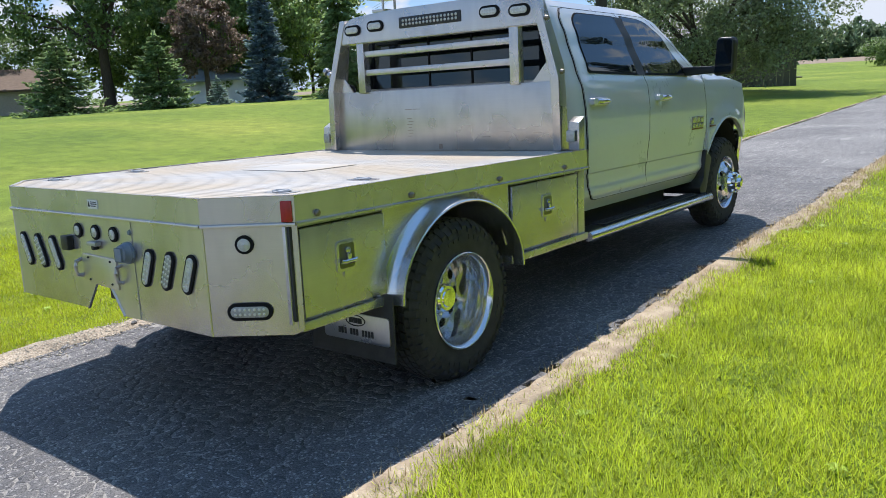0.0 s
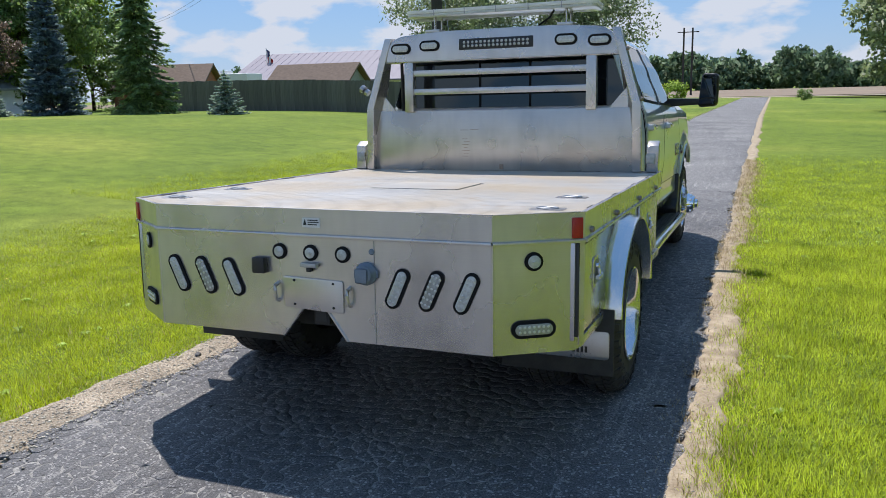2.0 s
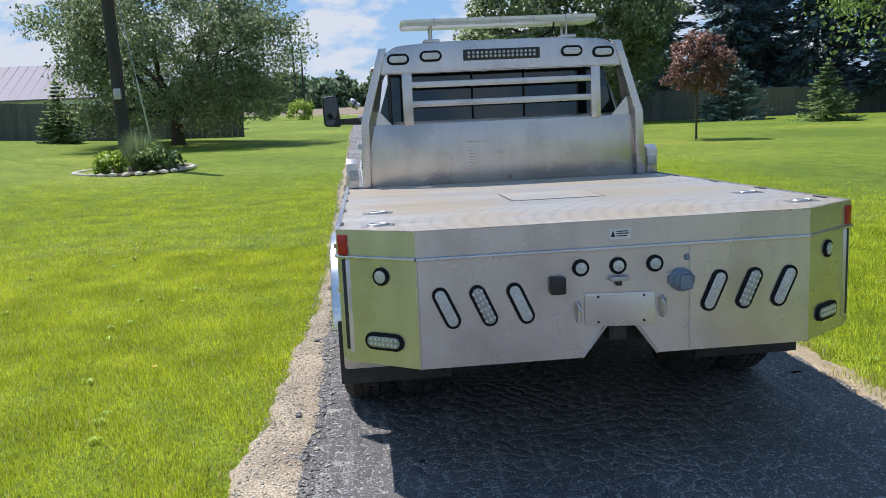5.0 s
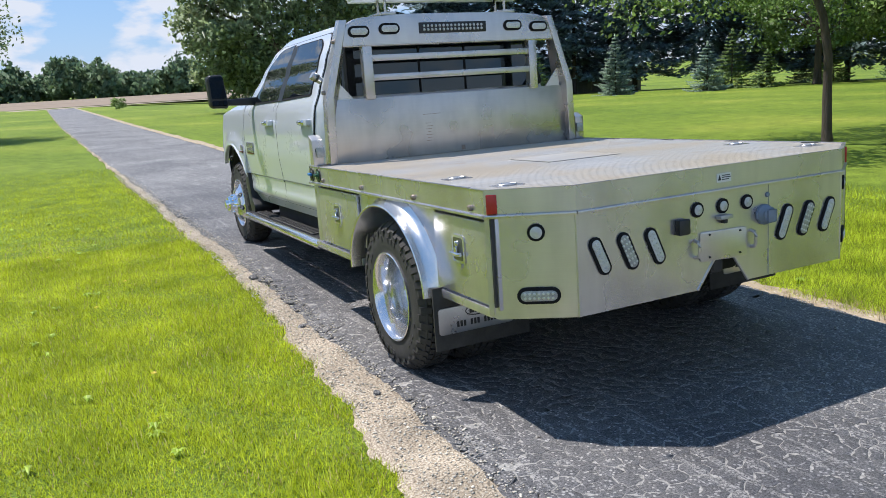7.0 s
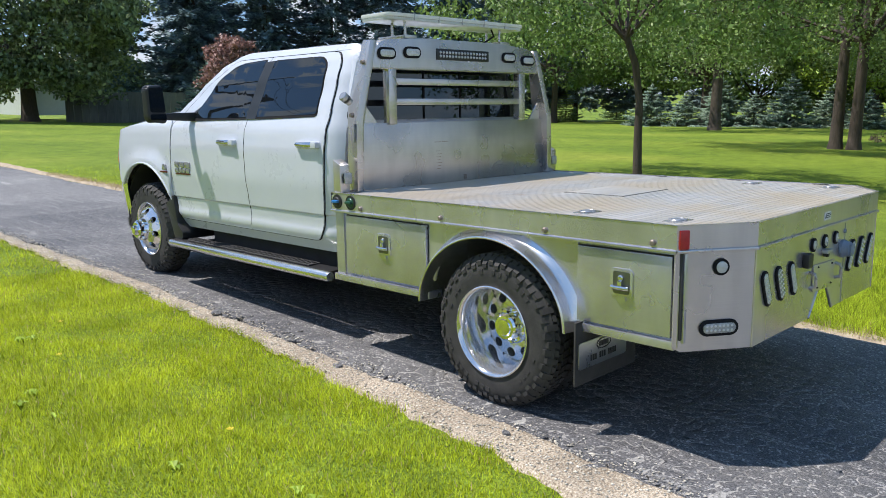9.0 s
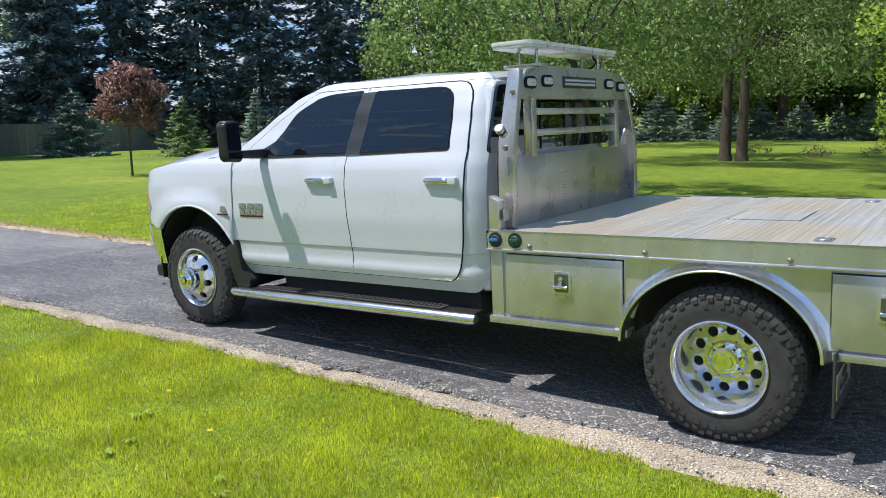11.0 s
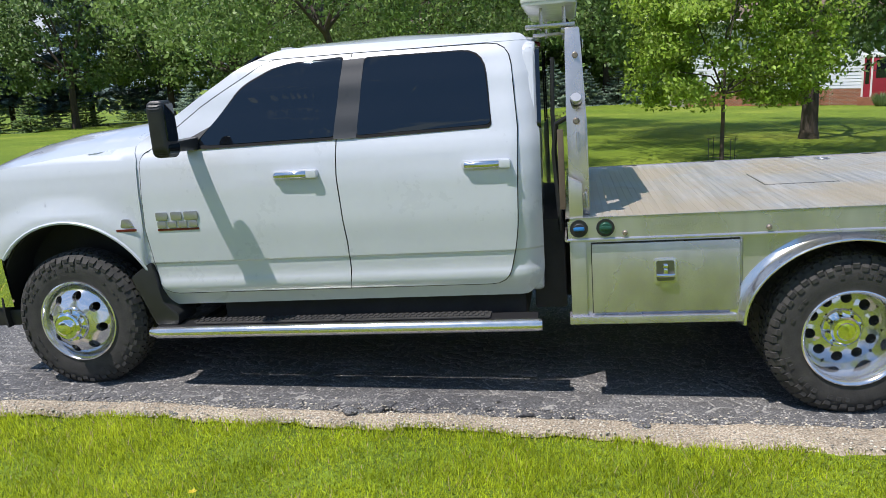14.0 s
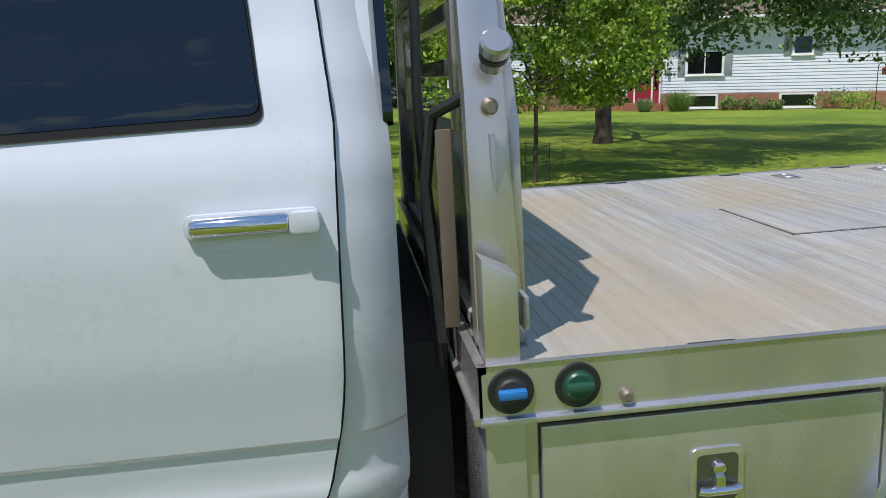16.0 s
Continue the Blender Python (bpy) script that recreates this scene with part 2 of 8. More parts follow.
def asphalt(n, l, b):
    tc = n.new("ShaderNodeTexCoord").outputs["Object"]
    wob = n.new("ShaderNodeTexNoise"); wob.inputs["Scale"].default_value = 3.0; l.new(tc, wob.inputs["Vector"])
    off = n.new("ShaderNodeVectorMath"); off.operation = "MULTIPLY_ADD"; off.inputs[1].default_value = (0.10, 0.10, 0.0)
    l.new(wob.outputs["Color"], off.inputs[0]); l.new(tc, off.inputs[2])
    vo = n.new("ShaderNodeTexVoronoi"); vo.feature = "DISTANCE_TO_EDGE"; vo.inputs["Scale"].default_value = 11.5
    l.new(off.outputs[0], vo.inputs["Vector"])
    crack = ramp_of(n, l, vo.outputs["Distance"], [(0.0, (1, 1, 1)), (0.03, (0.55, 0.55, 0.55)), (0.085, (0, 0, 0))])
    fill = ramp_of(n, l, noise_of(n, l, tc, 14, 3, 0.6), [(0.40, (0.28, 0.28, 0.28)), (0.58, (1, 1, 1))])
    where = ramp_of(n, l, noise_of(n, l, tc, 1.3, 4), [(0.42, (0.25, 0.25, 0.25)), (0.58, (1, 1, 1))])
    cr = mix_of(n, l, 1.0, mix_of(n, l, 1.0, crack, fill, "MULTIPLY"), where, "MULTIPLY")
    # long worn lines that run with the wheel tracks
    mp = n.new("ShaderNodeMapping"); mp.inputs["Scale"].default_value = (9.0, 0.9, 1.0); l.new(off.outputs[0], mp.inputs[0])
    worn = ramp_of(n, l, noise_of(n, l, mp.outputs[0], 1.6, 5, 0.62), [(0.56, (0, 0, 0)), (0.66, (0.7, 0.7, 0.7))])
    grit = noise_of(n, l, tc, 95, 3, 0.8)
    base = ramp_of(n, l, grit, [(0.34, (0.016, 0.016, 0.017)), (0.50, (0.066, 0.065, 0.066)), (0.62, (0.17, 0.167, 0.162))])
    # pale chips of stone in the worn binder
    chip = n.new("ShaderNodeTexVoronoi"); chip.inputs["Scale"].default_value = 75.0; l.new(tc, chip.inputs["Vector"])
    sep = n.new("ShaderNodeSeparateColor"); l.new(chip.outputs["Color"], sep.inputs[0])
    lone = ramp_of(n, l, sep.outputs[0], [(0.68, (0, 0, 0)), (0.72, (1, 1, 1))])
    core = ramp_of(n, l, chip.outputs["Distance"], [(0.38, (1, 1, 1)), (0.55, (0, 0, 0))])
    chips = mix_of(n, l, 1.0, lone, core, "MULTIPLY")
    base = mix_of(n, l, mix_of(n, l, 1.0, chips, (0.7, 0.7, 0.7), "MULTIPLY"), base, (0.34, 0.33, 0.31))
    base = mix_of(n, l, mix_of(n, l, 1.0, worn, ramp_of(n, l, grit, [(0.42, (0, 0, 0)), (0.55, (1, 1, 1))]), "MULTIPLY"), base, (0.34, 0.325, 0.30))
    patch = ramp_of(n, l, noise_of(n, l, tc, 0.6, 5), [(0.36, (1.2, 1.2, 1.22)), (0.66, (2.1, 2.08, 2.02))])
    base = mix_of(n, l, 1.0, base, patch, "MULTIPLY")
    l.new(mix_of(n, l, cr, base, (0.28, 0.27, 0.25)), b.inputs["Base Color"])
    b.inputs["Roughness"].default_value = 0.66
    b.inputs["Specular IOR Level"].default_value = 0.45
    inv = n.new("ShaderNodeMath"); inv.operation = "SUBTRACT"; l.new(grit, inv.inputs[0]); l.new(cr, inv.inputs[1])
    bp = n.new("ShaderNodeBump"); bp.inputs["Strength"].default_value, bp.inputs["Distance"].default_value = 0.9, 0.006
    l.new(inv.outputs[0], bp.inputs["Height"]); l.new(bp.outputs[0], b.inputs["Normal"])


def lawn(n, l, b):
    tc = n.new("ShaderNodeTexCoord").outputs["Object"]
    big = ramp_of(n, l, noise_of(n, l, tc, 0.16, 5), [(0.32, (0.118, 0.192, 0.016)), (0.52, (0.172, 0.250, 0.022)), (0.72, (0.265, 0.316, 0.040))])
    mid = ramp_of(n, l, noise_of(n, l, tc, 2.6, 5, 0.65), [(0.30, (0.68, 0.70, 0.62)), (0.70, (1.25, 1.22, 1.25))])
    fine = ramp_of(n, l, noise_of(n, l, tc, 55, 4, 0.7), [(0.32, (0.26, 0.30, 0.25)), (0.68, (1.7, 1.62, 1.7))])
    c = mix_of(n, l, 1.0, mix_of(n, l, 1.0, big, mid, "MULTIPLY"), fine, "MULTIPLY")
    l.new(c, b.inputs["Base Color"])
    b.inputs["Roughness"].default_value = 0.85
    b.inputs["Specular IOR Level"].default_value = 0.25
    bp = n.new("ShaderNodeBump"); bp.inputs["Strength"].default_value, bp.inputs["Distance"].default_value = 0.7, 0.03
    l.new(noise_of(n, l, tc, 60, 3, 0.7), bp.inputs["Height"]); l.new(bp.outputs[0], b.inputs["Normal"])


def gravel(n, l, b):
    tc = n.new("ShaderNodeTexCoord").outputs["Object"]
    vo = n.new("ShaderNodeTexVoronoi"); vo.inputs["Scale"].default_value = 70; l.new(tc, vo.inputs["Vector"])
    grain = ramp_of(n, l, noise_of(n, l, tc, 90, 4, 0.7), [(0.34, (0.20, 0.155, 0.105)), (0.50, (0.45, 0.375, 0.28)), (0.68, (0.72, 0.64, 0.52))])
    soil = ramp_of(n, l, noise_of(n, l, tc, 2.2, 5), [(0.35, (0.62, 0.60, 0.56)), (0.65, (1.12, 1.10, 1.06))])
    l.new(mix_of(n, l, 1.0, grain, soil, "MULTIPLY"), b.inputs["Base Color"])
    b.inputs["Roughness"].default_value = 0.92
    bp = n.new("ShaderNodeBump"); bp.inputs["Strength"].default_value, bp.inputs["Distance"].default_value = 0.9, 0.01
    l.new(vo.outputs["Distance"], bp.inputs["Height"]); l.new(bp.outputs[0], b.inputs["Normal"])


def sheet_metal(base, rough, metal, streak=(1.0, 1.0, 0.22)):
    """Mill-finish aluminium: uneven oxide, run marks, fine brush lines and a slightly wavy sheet."""
    def build(n, l, b):
        tc = n.new("ShaderNodeTexCoord").outputs["Object"]
        run = n.new("ShaderNodeMapping"); run.inputs["Scale"].default_value = streak; l.new(tc, run.inputs[0])
        brush = n.new("ShaderNodeMapping"); brush.inputs["Scale"].default_value = (0.7, 0.7, 60.0); l.new(tc, brush.inputs[0])
        cloudy = noise_of(n, l, tc, 2.6, 3, 0.5)
        marks = noise_of(n, l, run.outputs[0], 14.0, 3, 0.5)
        lines = noise_of(n, l, brush.outputs[0], 7.0, 4, 0.7)
        tone = ramp_of(n, l, cloudy, [(0.30, (0.78, 0.775, 0.76)), (0.46, (0.97, 0.965, 0.955)), (0.72, (1.10, 1.09, 1.07))])
        worn = ramp_of(n, l, marks, [(0.28, (0.93, 0.93, 0.935)), (0.50, (1.0, 1.0, 1.0)), (0.74, (1.05, 1.05, 1.045))])
        fine = ramp_of(n, l, lines, [(0.30, (0.97, 0.97, 0.97)), (0.70, (1.03, 1.03, 1.03))])
        c = mix_of(n, l, 1.0, mix_of(n, l, 1.0, tone, worn, "MULTIPLY"), fine, "MULTIPLY")
        l.new(mix_of(n, l, 1.0, c, base, "MULTIPLY"), b.inputs["Base Color"])
        b.inputs["Metallic"].default_value = metal
        l.new(ramp_of(n, l, cloudy, [(0.3, (rough - 0.05,) * 3), (0.7, (rough + 0.06,) * 3)]), b.inputs["Roughness"])
        wave = n.new("ShaderNodeBump"); wave.inputs["Strength"].default_value, wave.inputs["Distance"].default_value = 0.45, 0.016
        l.new(noise_of(n, l, tc, 2.4, 2, 0.4), wave.inputs["Height"])
        l.new(wave.outputs[0], b.inputs["Normal"])
    return build


M["alu"] = node_mat("brushed_aluminium", sheet_metal((0.575, 0.55, 0.535), 0.27, 0.78))
M["alu_side"] = node_mat("dull_aluminium_sheet", sheet_metal((0.55, 0.545, 0.595), 0.26, 0.77))
M["alu_head"] = node_mat("headboard_aluminium", sheet_metal((0.52, 0.50, 0.475), 0.30, 0.90))


def crack_dust(n, l, b):
    tc = n.new("ShaderNodeTexCoord").outputs["Object"]
    where = noise_of(n, l, tc, 1.7, 5, 0.6)
    pale = ramp_of(n, l, noise_of(n, l, tc, 60, 4, 0.7), [(0.3, (0.16, 0.155, 0.14)), (0.7, (0.46, 0.44, 0.40))])
    dark = ramp_of(n, l, noise_of(n, l, tc, 80, 3, 0.7), [(0.3, (0.012, 0.012, 0.012)), (0.7, (0.05, 0.05, 0.048))])
    l.new(mix_of(n, l, ramp_of(n, l, where, [(0.28, (0.35, 0.35, 0.35)), (0.46, (1, 1, 1))]), dark, pale), b.inputs["Base Color"])
    b.inputs["Roughness"].default_value = 0.95


def asphalt_piece(n, l, b):
    tc = n.new("ShaderNodeTexCoord").outputs["Object"]
    grit = noise_of(n, l, tc, 95, 3, 0.8)
    base = ramp_of(n, l, grit, [(0.34, (0.030, 0.030, 0.031)), (0.50, (0.092, 0.091, 0.091)), (0.68, (0.200, 0.196, 0.189))])
    chip = n.new("ShaderNodeTexVoronoi"); chip.inputs["Scale"].default_value = 75.0; l.new(tc, chip.inputs["Vector"])
    sep = n.new("ShaderNodeSeparateColor"); l.new(chip.outputs["Color"], sep.inputs[0])
    lone = ramp_of(n, l, sep.outputs[0], [(0.80, (0, 0, 0)), (0.85, (1, 1, 1))])
    core = ramp_of(n, l, chip.outputs["Distance"], [(0.38, (1, 1, 1)), (0.55, (0, 0, 0))])
    base = mix_of(n, l, mix_of(n, l, 1.0, lone, core, "MULTIPLY"), base, (0.33, 0.32, 0.30))
    patch = ramp_of(n, l, noise_of(n, l, tc, 0.7, 5), [(0.36, (0.85, 0.85, 0.88)), (0.66, (1.55, 1.53, 1.49))])
    base = mix_of(n, l, 1.0, base, patch, "MULTIPLY")
    mp = n.new("ShaderNodeMapping"); mp.inputs["Scale"].default_value = (11.0, 0.8, 1.0); l.new(tc, mp.inputs[0])
    worn = ramp_of(n, l, noise_of(n, l, mp.outputs[0], 1.6, 6, 0.66), [(0.55, (0, 0, 0)), (0.63, (0.75, 0.75, 0.75))])
    base = mix_of(n, l, mix_of(n, l, 1.0, worn, ramp_of(n, l, grit, [(0.42, (0, 0, 0)), (0.56, (1, 1, 1))]), "MULTIPLY"), base, (0.36, 0.345, 0.32))
    hsv = n.new("ShaderNodeHueSaturation"); mr = n.new("ShaderNodeMapRange")
    mr.inputs[3].default_value, mr.inputs[4].default_value = 0.90, 1.10
    both = n.new("ShaderNodeMath"); both.operation = "ADD"
    l.new(n.new("ShaderNodeNewGeometry").outputs["Random Per Island"], both.inputs[0]); l.new(n.new("ShaderNodeObjectInfo").outputs["Random"], both.inputs[1])
    part_of = n.new("ShaderNodeMath"); part_of.operation = "FRACT"; l.new(both.outputs[0], part_of.inputs[0])
    l.new(part_of.outputs[0], mr.inputs[0]); l.new(mr.outputs[0], hsv.inputs["Value"]); l.new(base, hsv.inputs["Color"])
    l.new(hsv.outputs[0], b.inputs["Base Color"])
    b.inputs["Roughness"].default_value = 0.62
    b.inputs["Specular IOR Level"].default_value = 0.5
    bp = n.new("ShaderNodeBump"); bp.inputs["Strength"].default_value, bp.inputs["Distance"].default_value = 0.9, 0.006
    l.new(grit, bp.inputs["Height"]); l.new(bp.outputs[0], b.inputs["Normal"])


M["crack_dust"], M["asphalt_piece"] = node_mat("pale_crack_dust", crack_dust), node_mat("cracked_asphalt_piece", asphalt_piece)
M["asphalt"], M["lawn"], M["gravel"] = node_mat("cracked_asphalt", asphalt), node_mat("mown_lawn", lawn), node_mat("limestone_gravel", gravel)
def worn_deck(n, l, b):
    tc = n.new("ShaderNodeTexCoord").outputs["Object"]
    mp = n.new("ShaderNodeMapping"); mp.inputs["Scale"].default_value = (0.30, 15.0, 1.0); l.new(tc, mp.inputs[0])
    streak = noise_of(n, l, mp.outputs[0], 2.4, 5, 0.62)
    short = n.new("ShaderNodeMapping"); short.inputs["Scale"].default_value = (2.2, 26.0, 1.0); l.new(tc, short.inputs[0])
    rub = ramp_of(n, l, noise_of(n, l, short.outputs[0], 2.0, 4, 0.6), [(0.34, (0.88, 0.89, 0.91)), (0.66, (1.08, 1.075, 1.06))])
    base = ramp_of(n, l, streak, [(0.28, (0.34, 0.35, 0.36)), (0.46, (0.45, 0.455, 0.45)), (0.60, (0.53, 0.525, 0.51)), (0.78, (0.62, 0.61, 0.59))])
    base = mix_of(n, l, 1.0, base, rub, "MULTIPLY")
    tan = ramp_of(n, l, noise_of(n, l, tc, 1.25, 6, 0.62), [(0.36, (0.15, 0.15, 0.15)), (0.56, (0.90, 0.90, 0.90))])
    rust = ramp_of(n, l, noise_of(n, l, tc, 4.2, 6, 0.68), [(0.60, (0, 0, 0)), (0.74, (0.65, 0.65, 0.65))])
    c = mix_of(n, l, tan, base, (0.50, 0.42, 0.31))
    c = mix_of(n, l, rust, c, (0.40, 0.27, 0.15))
    flecks = ramp_of(n, l, noise_of(n, l, tc, 48.0, 2, 0.5), [(0.78, (0, 0, 0)), (0.82, (0.6, 0.6, 0.6))])
    l.new(mix_of(n, l, flecks, c, (0.78, 0.77, 0.74)), b.inputs["Base Color"])
    b.inputs["Metallic"].default_value = 0.35
    l.new(ramp_of(n, l, streak, [(0.3, (0.36, 0.36, 0.36)), (0.7, (0.55, 0.55, 0.55))]), b.inputs["Roughness"])
    bp = n.new("ShaderNodeBump"); bp.inputs["Strength"].default_value, bp.inputs["Distance"].default_value = 0.2, 0.002
    l.new(noise_of(n, l, tc, 140, 3), bp.inputs["Height"]); l.new(bp.outputs[0], b.inputs["Normal"])


M["alu_deck"] = node_mat("worn_aluminium_plank", worn_deck)
M["field"] = mat("dry_brown_field", (0.25, 0.19, 0.13), 0.95, 0.0, 0.2, 0.05, stretch=(0.3, 1, 1))
M["blade"] = mat("grass_blade", (0.320, 0.460, 0.008), 0.55, 0.0, 0.45, 1.9, island=0.42, trans=0.48, col2=(0.58, 0.67, 0.030), spec=0.25)
M["blade_long"] = mat("longer_yellow_green_blade", (0.345, 0.520, 0.014), 0.55, 0.0, 0.50, 1.9, island=0.60, trans=0.50, col2=(0.60, 0.71, 0.050), spec=0.25)
M["straw"] = mat("dry_grass_blade", (0.40, 0.32, 0.17), 0.7, 0.0, 0.2, 2, island=0.3, trans=0.3)
M["weed"] = mat("broad_weed_leaf", (0.36, 0.50, 0.05), 0.5, 0.0, 0.2, 4, island=0.3, trans=0.3)
M["yellow"] = mat("yellow_flower", (0.62, 0.46, 0.02), 0.6)

from mathutils.geometry import delaunay_2d_cdt

# ---- building helpers ----
def mesh_of(name, bm, material, smooth=True, sharp=38):
    me = bpy.data.meshes.new(name)
    bm.normal_update()
    bm.to_mesh(me)
    bm.free()
    me.materials.append(material)
    if smooth:
        me.polygons.foreach_set("use_smooth", [True] * len(me.polygons))
        me.set_sharp_from_angle(angle=radians(21 if material is M["paint"] else sharp))
    return me


def part(name, bm, material, parent, label=""):
    ob = new(name, mesh_of(name, bm, material))
    ob.parent = parent
    return tagged(ob, label)


def thing(name, bm, material, label, category, group="", kind="", at=(0, 0, 0)):
    ob = new(name, mesh_of(name, bm, material))
    ob.location = at
    return tagged(ob, label, category, group, kind)


def holder(name, label, category, m=None, group="", kind=""):
    ob = new(name)
    ob.empty_display_size = 0.2
    if m is not None:
        ob.matrix_basis = m
    return tagged(ob, label, category, group, kind)


def again(ob, parent=None, m=None):
    """A further part on the same mesh."""
    o = ob.copy()
    scene.collection.objects.link(o)
    if parent is not None:
        o.parent = parent
    if m is not None:
        o.matrix_basis = m
    return o


def bevelled(bm, w, seg=2, edges=None):
    if w > 0:
        bmesh.ops.bevel(bm, geom=edges or bm.edges[:], offset=w, segments=seg, affect="EDGES", profile=0.6)
    return bm


def box(x0, x1, y0, y1, z0, z1, bev=0.0, seg=2, bm=None):
    own = bmesh.new()
    r = bmesh.ops.create_cube(own, size=1.0)
    bmesh.ops.transform(own, matrix=Matrix.Translation(((x0 + x1) / 2, (y0 + y1) / 2, (z0 + z1) / 2)) @ Matrix.Diagonal((abs(x1 - x0), abs(y1 - y0), abs(z1 - z0), 1)), verts=r["verts"])
    bevelled(own, bev, seg)
    return joined(bm, own)


def joined(bm, own):
    if bm is None:
        return own
    me = bpy.data.meshes.new("tmp")
    own.to_mesh(me); own.free()
    bm.from_mesh(me)
    bpy.data.meshes.remove(me)
    return bm


def prism(poly, axis, a, b, bev=0.0, bm=None, seg=2):
    """A polygon extruded along axis from a to b; poly holds the two other coordinates in order."""
    own = bmesh.new()
    ks = [k for k in range(3) if k != "xyz".index(axis)]
    rings = []
    for v in (a, b):
        ring = []
        for p in poly:
            c = [0, 0, 0]; c["xyz".index(axis)] = v; c[ks[0]], c[ks[1]] = p
            ring.append(own.verts.new(c))
        rings.append(ring)
    own.faces.new(rings[0]); own.faces.new(rings[1][::-1])
    for i in range(len(poly)):
        j = (i + 1) % len(poly)
        own.faces.new((rings[0][i], rings[1][i], rings[1][j], rings[0][j]))
    bmesh.ops.recalc_face_normals(own, faces=own.faces[:])
    bevelled(own, bev, seg)
    return joined(bm, own)


def revolve(profile, axis="x", centre=(0, 0, 0), seg=40, bm=None, closed=False):
    """profile: (along the axis, radius)."""
    own = bmesh.new()
    k = "xyz".index(axis); u, v = [i for i in range(3) if i != k]
    rings = []
    for s, r in profile:
        ring = []
        for i in range(seg):
            t = 2 * math.pi * i / seg
            c = [0, 0, 0]; c[k] = s; c[u], c[v] = r * math.cos(t), r * math.sin(t)
            ring.append(own.verts.new([c[q] + centre[q] for q in range(3)]))
        rings.append(ring)
    pairs = list(zip(rings, rings[1:])) + ([(rings[-1], rings[0])] if closed else [])
    for A, B in pairs:
        for i in range(seg):
            j = (i + 1) % seg
            own.faces.new((A[i], B[i], B[j], A[j]))
    if not closed:
        for r in (rings[0], rings[-1]):
            own.faces.new(r)
    bmesh.ops.remove_doubles(own, verts=own.verts[:], dist=1e-5)
    bmesh.ops.recalc_face_normals(own, faces=own.faces[:])
    return joined(bm, own)


def tube(points, radius, seg=8, bm=None, radii=None):
    own = bmesh.new()
    pts = [Vector(p) for p in points]
    rings, up = [], Vector((0.13, 0.27, 0.95))
    for i, p in enumerate(pts):
        d = (pts[min(i + 1, len(pts) - 1)] - pts[max(i - 1, 0)]).normalized()
        s = d.cross(up)
        s = s.normalized() if s.length > 1e-4 else Vector((1, 0, 0))
        t = s.cross(d).normalized()
        r = radii[i] if radii else radius
        rings.append([own.verts.new(p + r * (math.cos(q) * s + math.sin(q) * t)) for q in (2 * math.pi * k / seg for k in range(seg))])
    for A, B in zip(rings, rings[1:]):
        for i in range(seg):
            j = (i + 1) % seg
            own.faces.new((A[i], A[j], B[j], B[i]))
    own.faces.new(rings[0][::-1]); own.faces.new(rings[-1])
    bmesh.ops.recalc_face_normals(own, faces=own.faces[:])
    return joined(bm, own)


def grid(fn, nu, nv, thick=0.0, bm=None):
    """A sheet fn(u, v) over the unit square, thickened along its normals."""
    own = bmesh.new()
    vs = [[own.verts.new(fn(i / nu, j / nv)) for j in range(nv + 1)] for i in range(nu + 1)]
    for i in range(nu):
        for j in range(nv):
            own.faces.new((vs[i][j], vs[i + 1][j], vs[i + 1][j + 1], vs[i][j + 1]))
    if thick:
        bmesh.ops.recalc_face_normals(own, faces=own.faces[:])
        bmesh.ops.solidify(own, geom=own.faces[:], thickness=thick)
    bmesh.ops.recalc_face_normals(own, faces=own.faces[:])
    return joined(bm, own)


def rounded(poly, radius, seg=4):
    """Rounds a polygon's corners; radius is a number or one a corner."""
    out, n = [], len(poly)
    for i, p in enumerate(poly):
        r = radius[i] if isinstance(radius, (list, tuple)) else radius
        a, b, c = Vector(poly[i - 1]), Vector(p), Vector(poly[(i + 1) % n])
        if r <= 0:
            out.append((b.x, b.y)); continue
        da, dc = (a - b), (c - b)
        ra, rc = min(r, da.length * 0.48), min(r, dc.length * 0.48)
        s, e = b + da.normalized() * ra, b + dc.normalized() * rc
        for k in range(seg + 1):
            t = k / seg
            q = s * (1 - t) ** 2 + b * 2 * t * (1 - t) + e * t * t
            out.append((q.x, q.y))
    return out


def face_outwards(me, co, d, k):
    """Turns each loose face so that its front looks the way of its normals d."""
    q = co.reshape(-1, k, 3)
    fn = np.cross(q[:, 1] - q[:, 0], q[:, 2] - q[:, 0])
    bad = (fn * d.reshape(-1, k, 3)[:, 0]).sum(1) < 0
    idx = np.arange(len(co)).reshape(-1, k)
    idx[bad] = idx[bad][:, ::-1]
    me.loops.foreach_set("vertex_index", idx.ravel().astype(np.int32))
    me.update(calc_edges=True)


def leafy_normals(me, centre, up=0.35, axis=False, loose=0.55):
    """Foliage is lit as a rounded mass with uneven leaves: normals point outwards, loosened at random."""
    n = len(me.vertices)
    co = np.empty(n * 3, np.float32); me.vertices.foreach_get("co", co); co = co.reshape(-1, 3)
    d = co - np.array(centre, np.float32)
    if axis:
        d[:, 2] = 0
    d /= np.maximum(np.linalg.norm(d, axis=1), 1e-4)[:, None]
    d[:, 2] += up
    g = np.random.default_rng(n)
    d += np.repeat(g.normal(0, loose, (n // 4 + 1, 3)), 4, 0)[:n]
    d /= np.maximum(np.linalg.norm(d, axis=1), 1e-4)[:, None]
    face_outwards(me, co, d, 4)
    me.polygons.foreach_set("use_smooth", [True] * len(me.polygons))
    me.normals_split_custom_set_from_vertices(d.tolist())
    return me


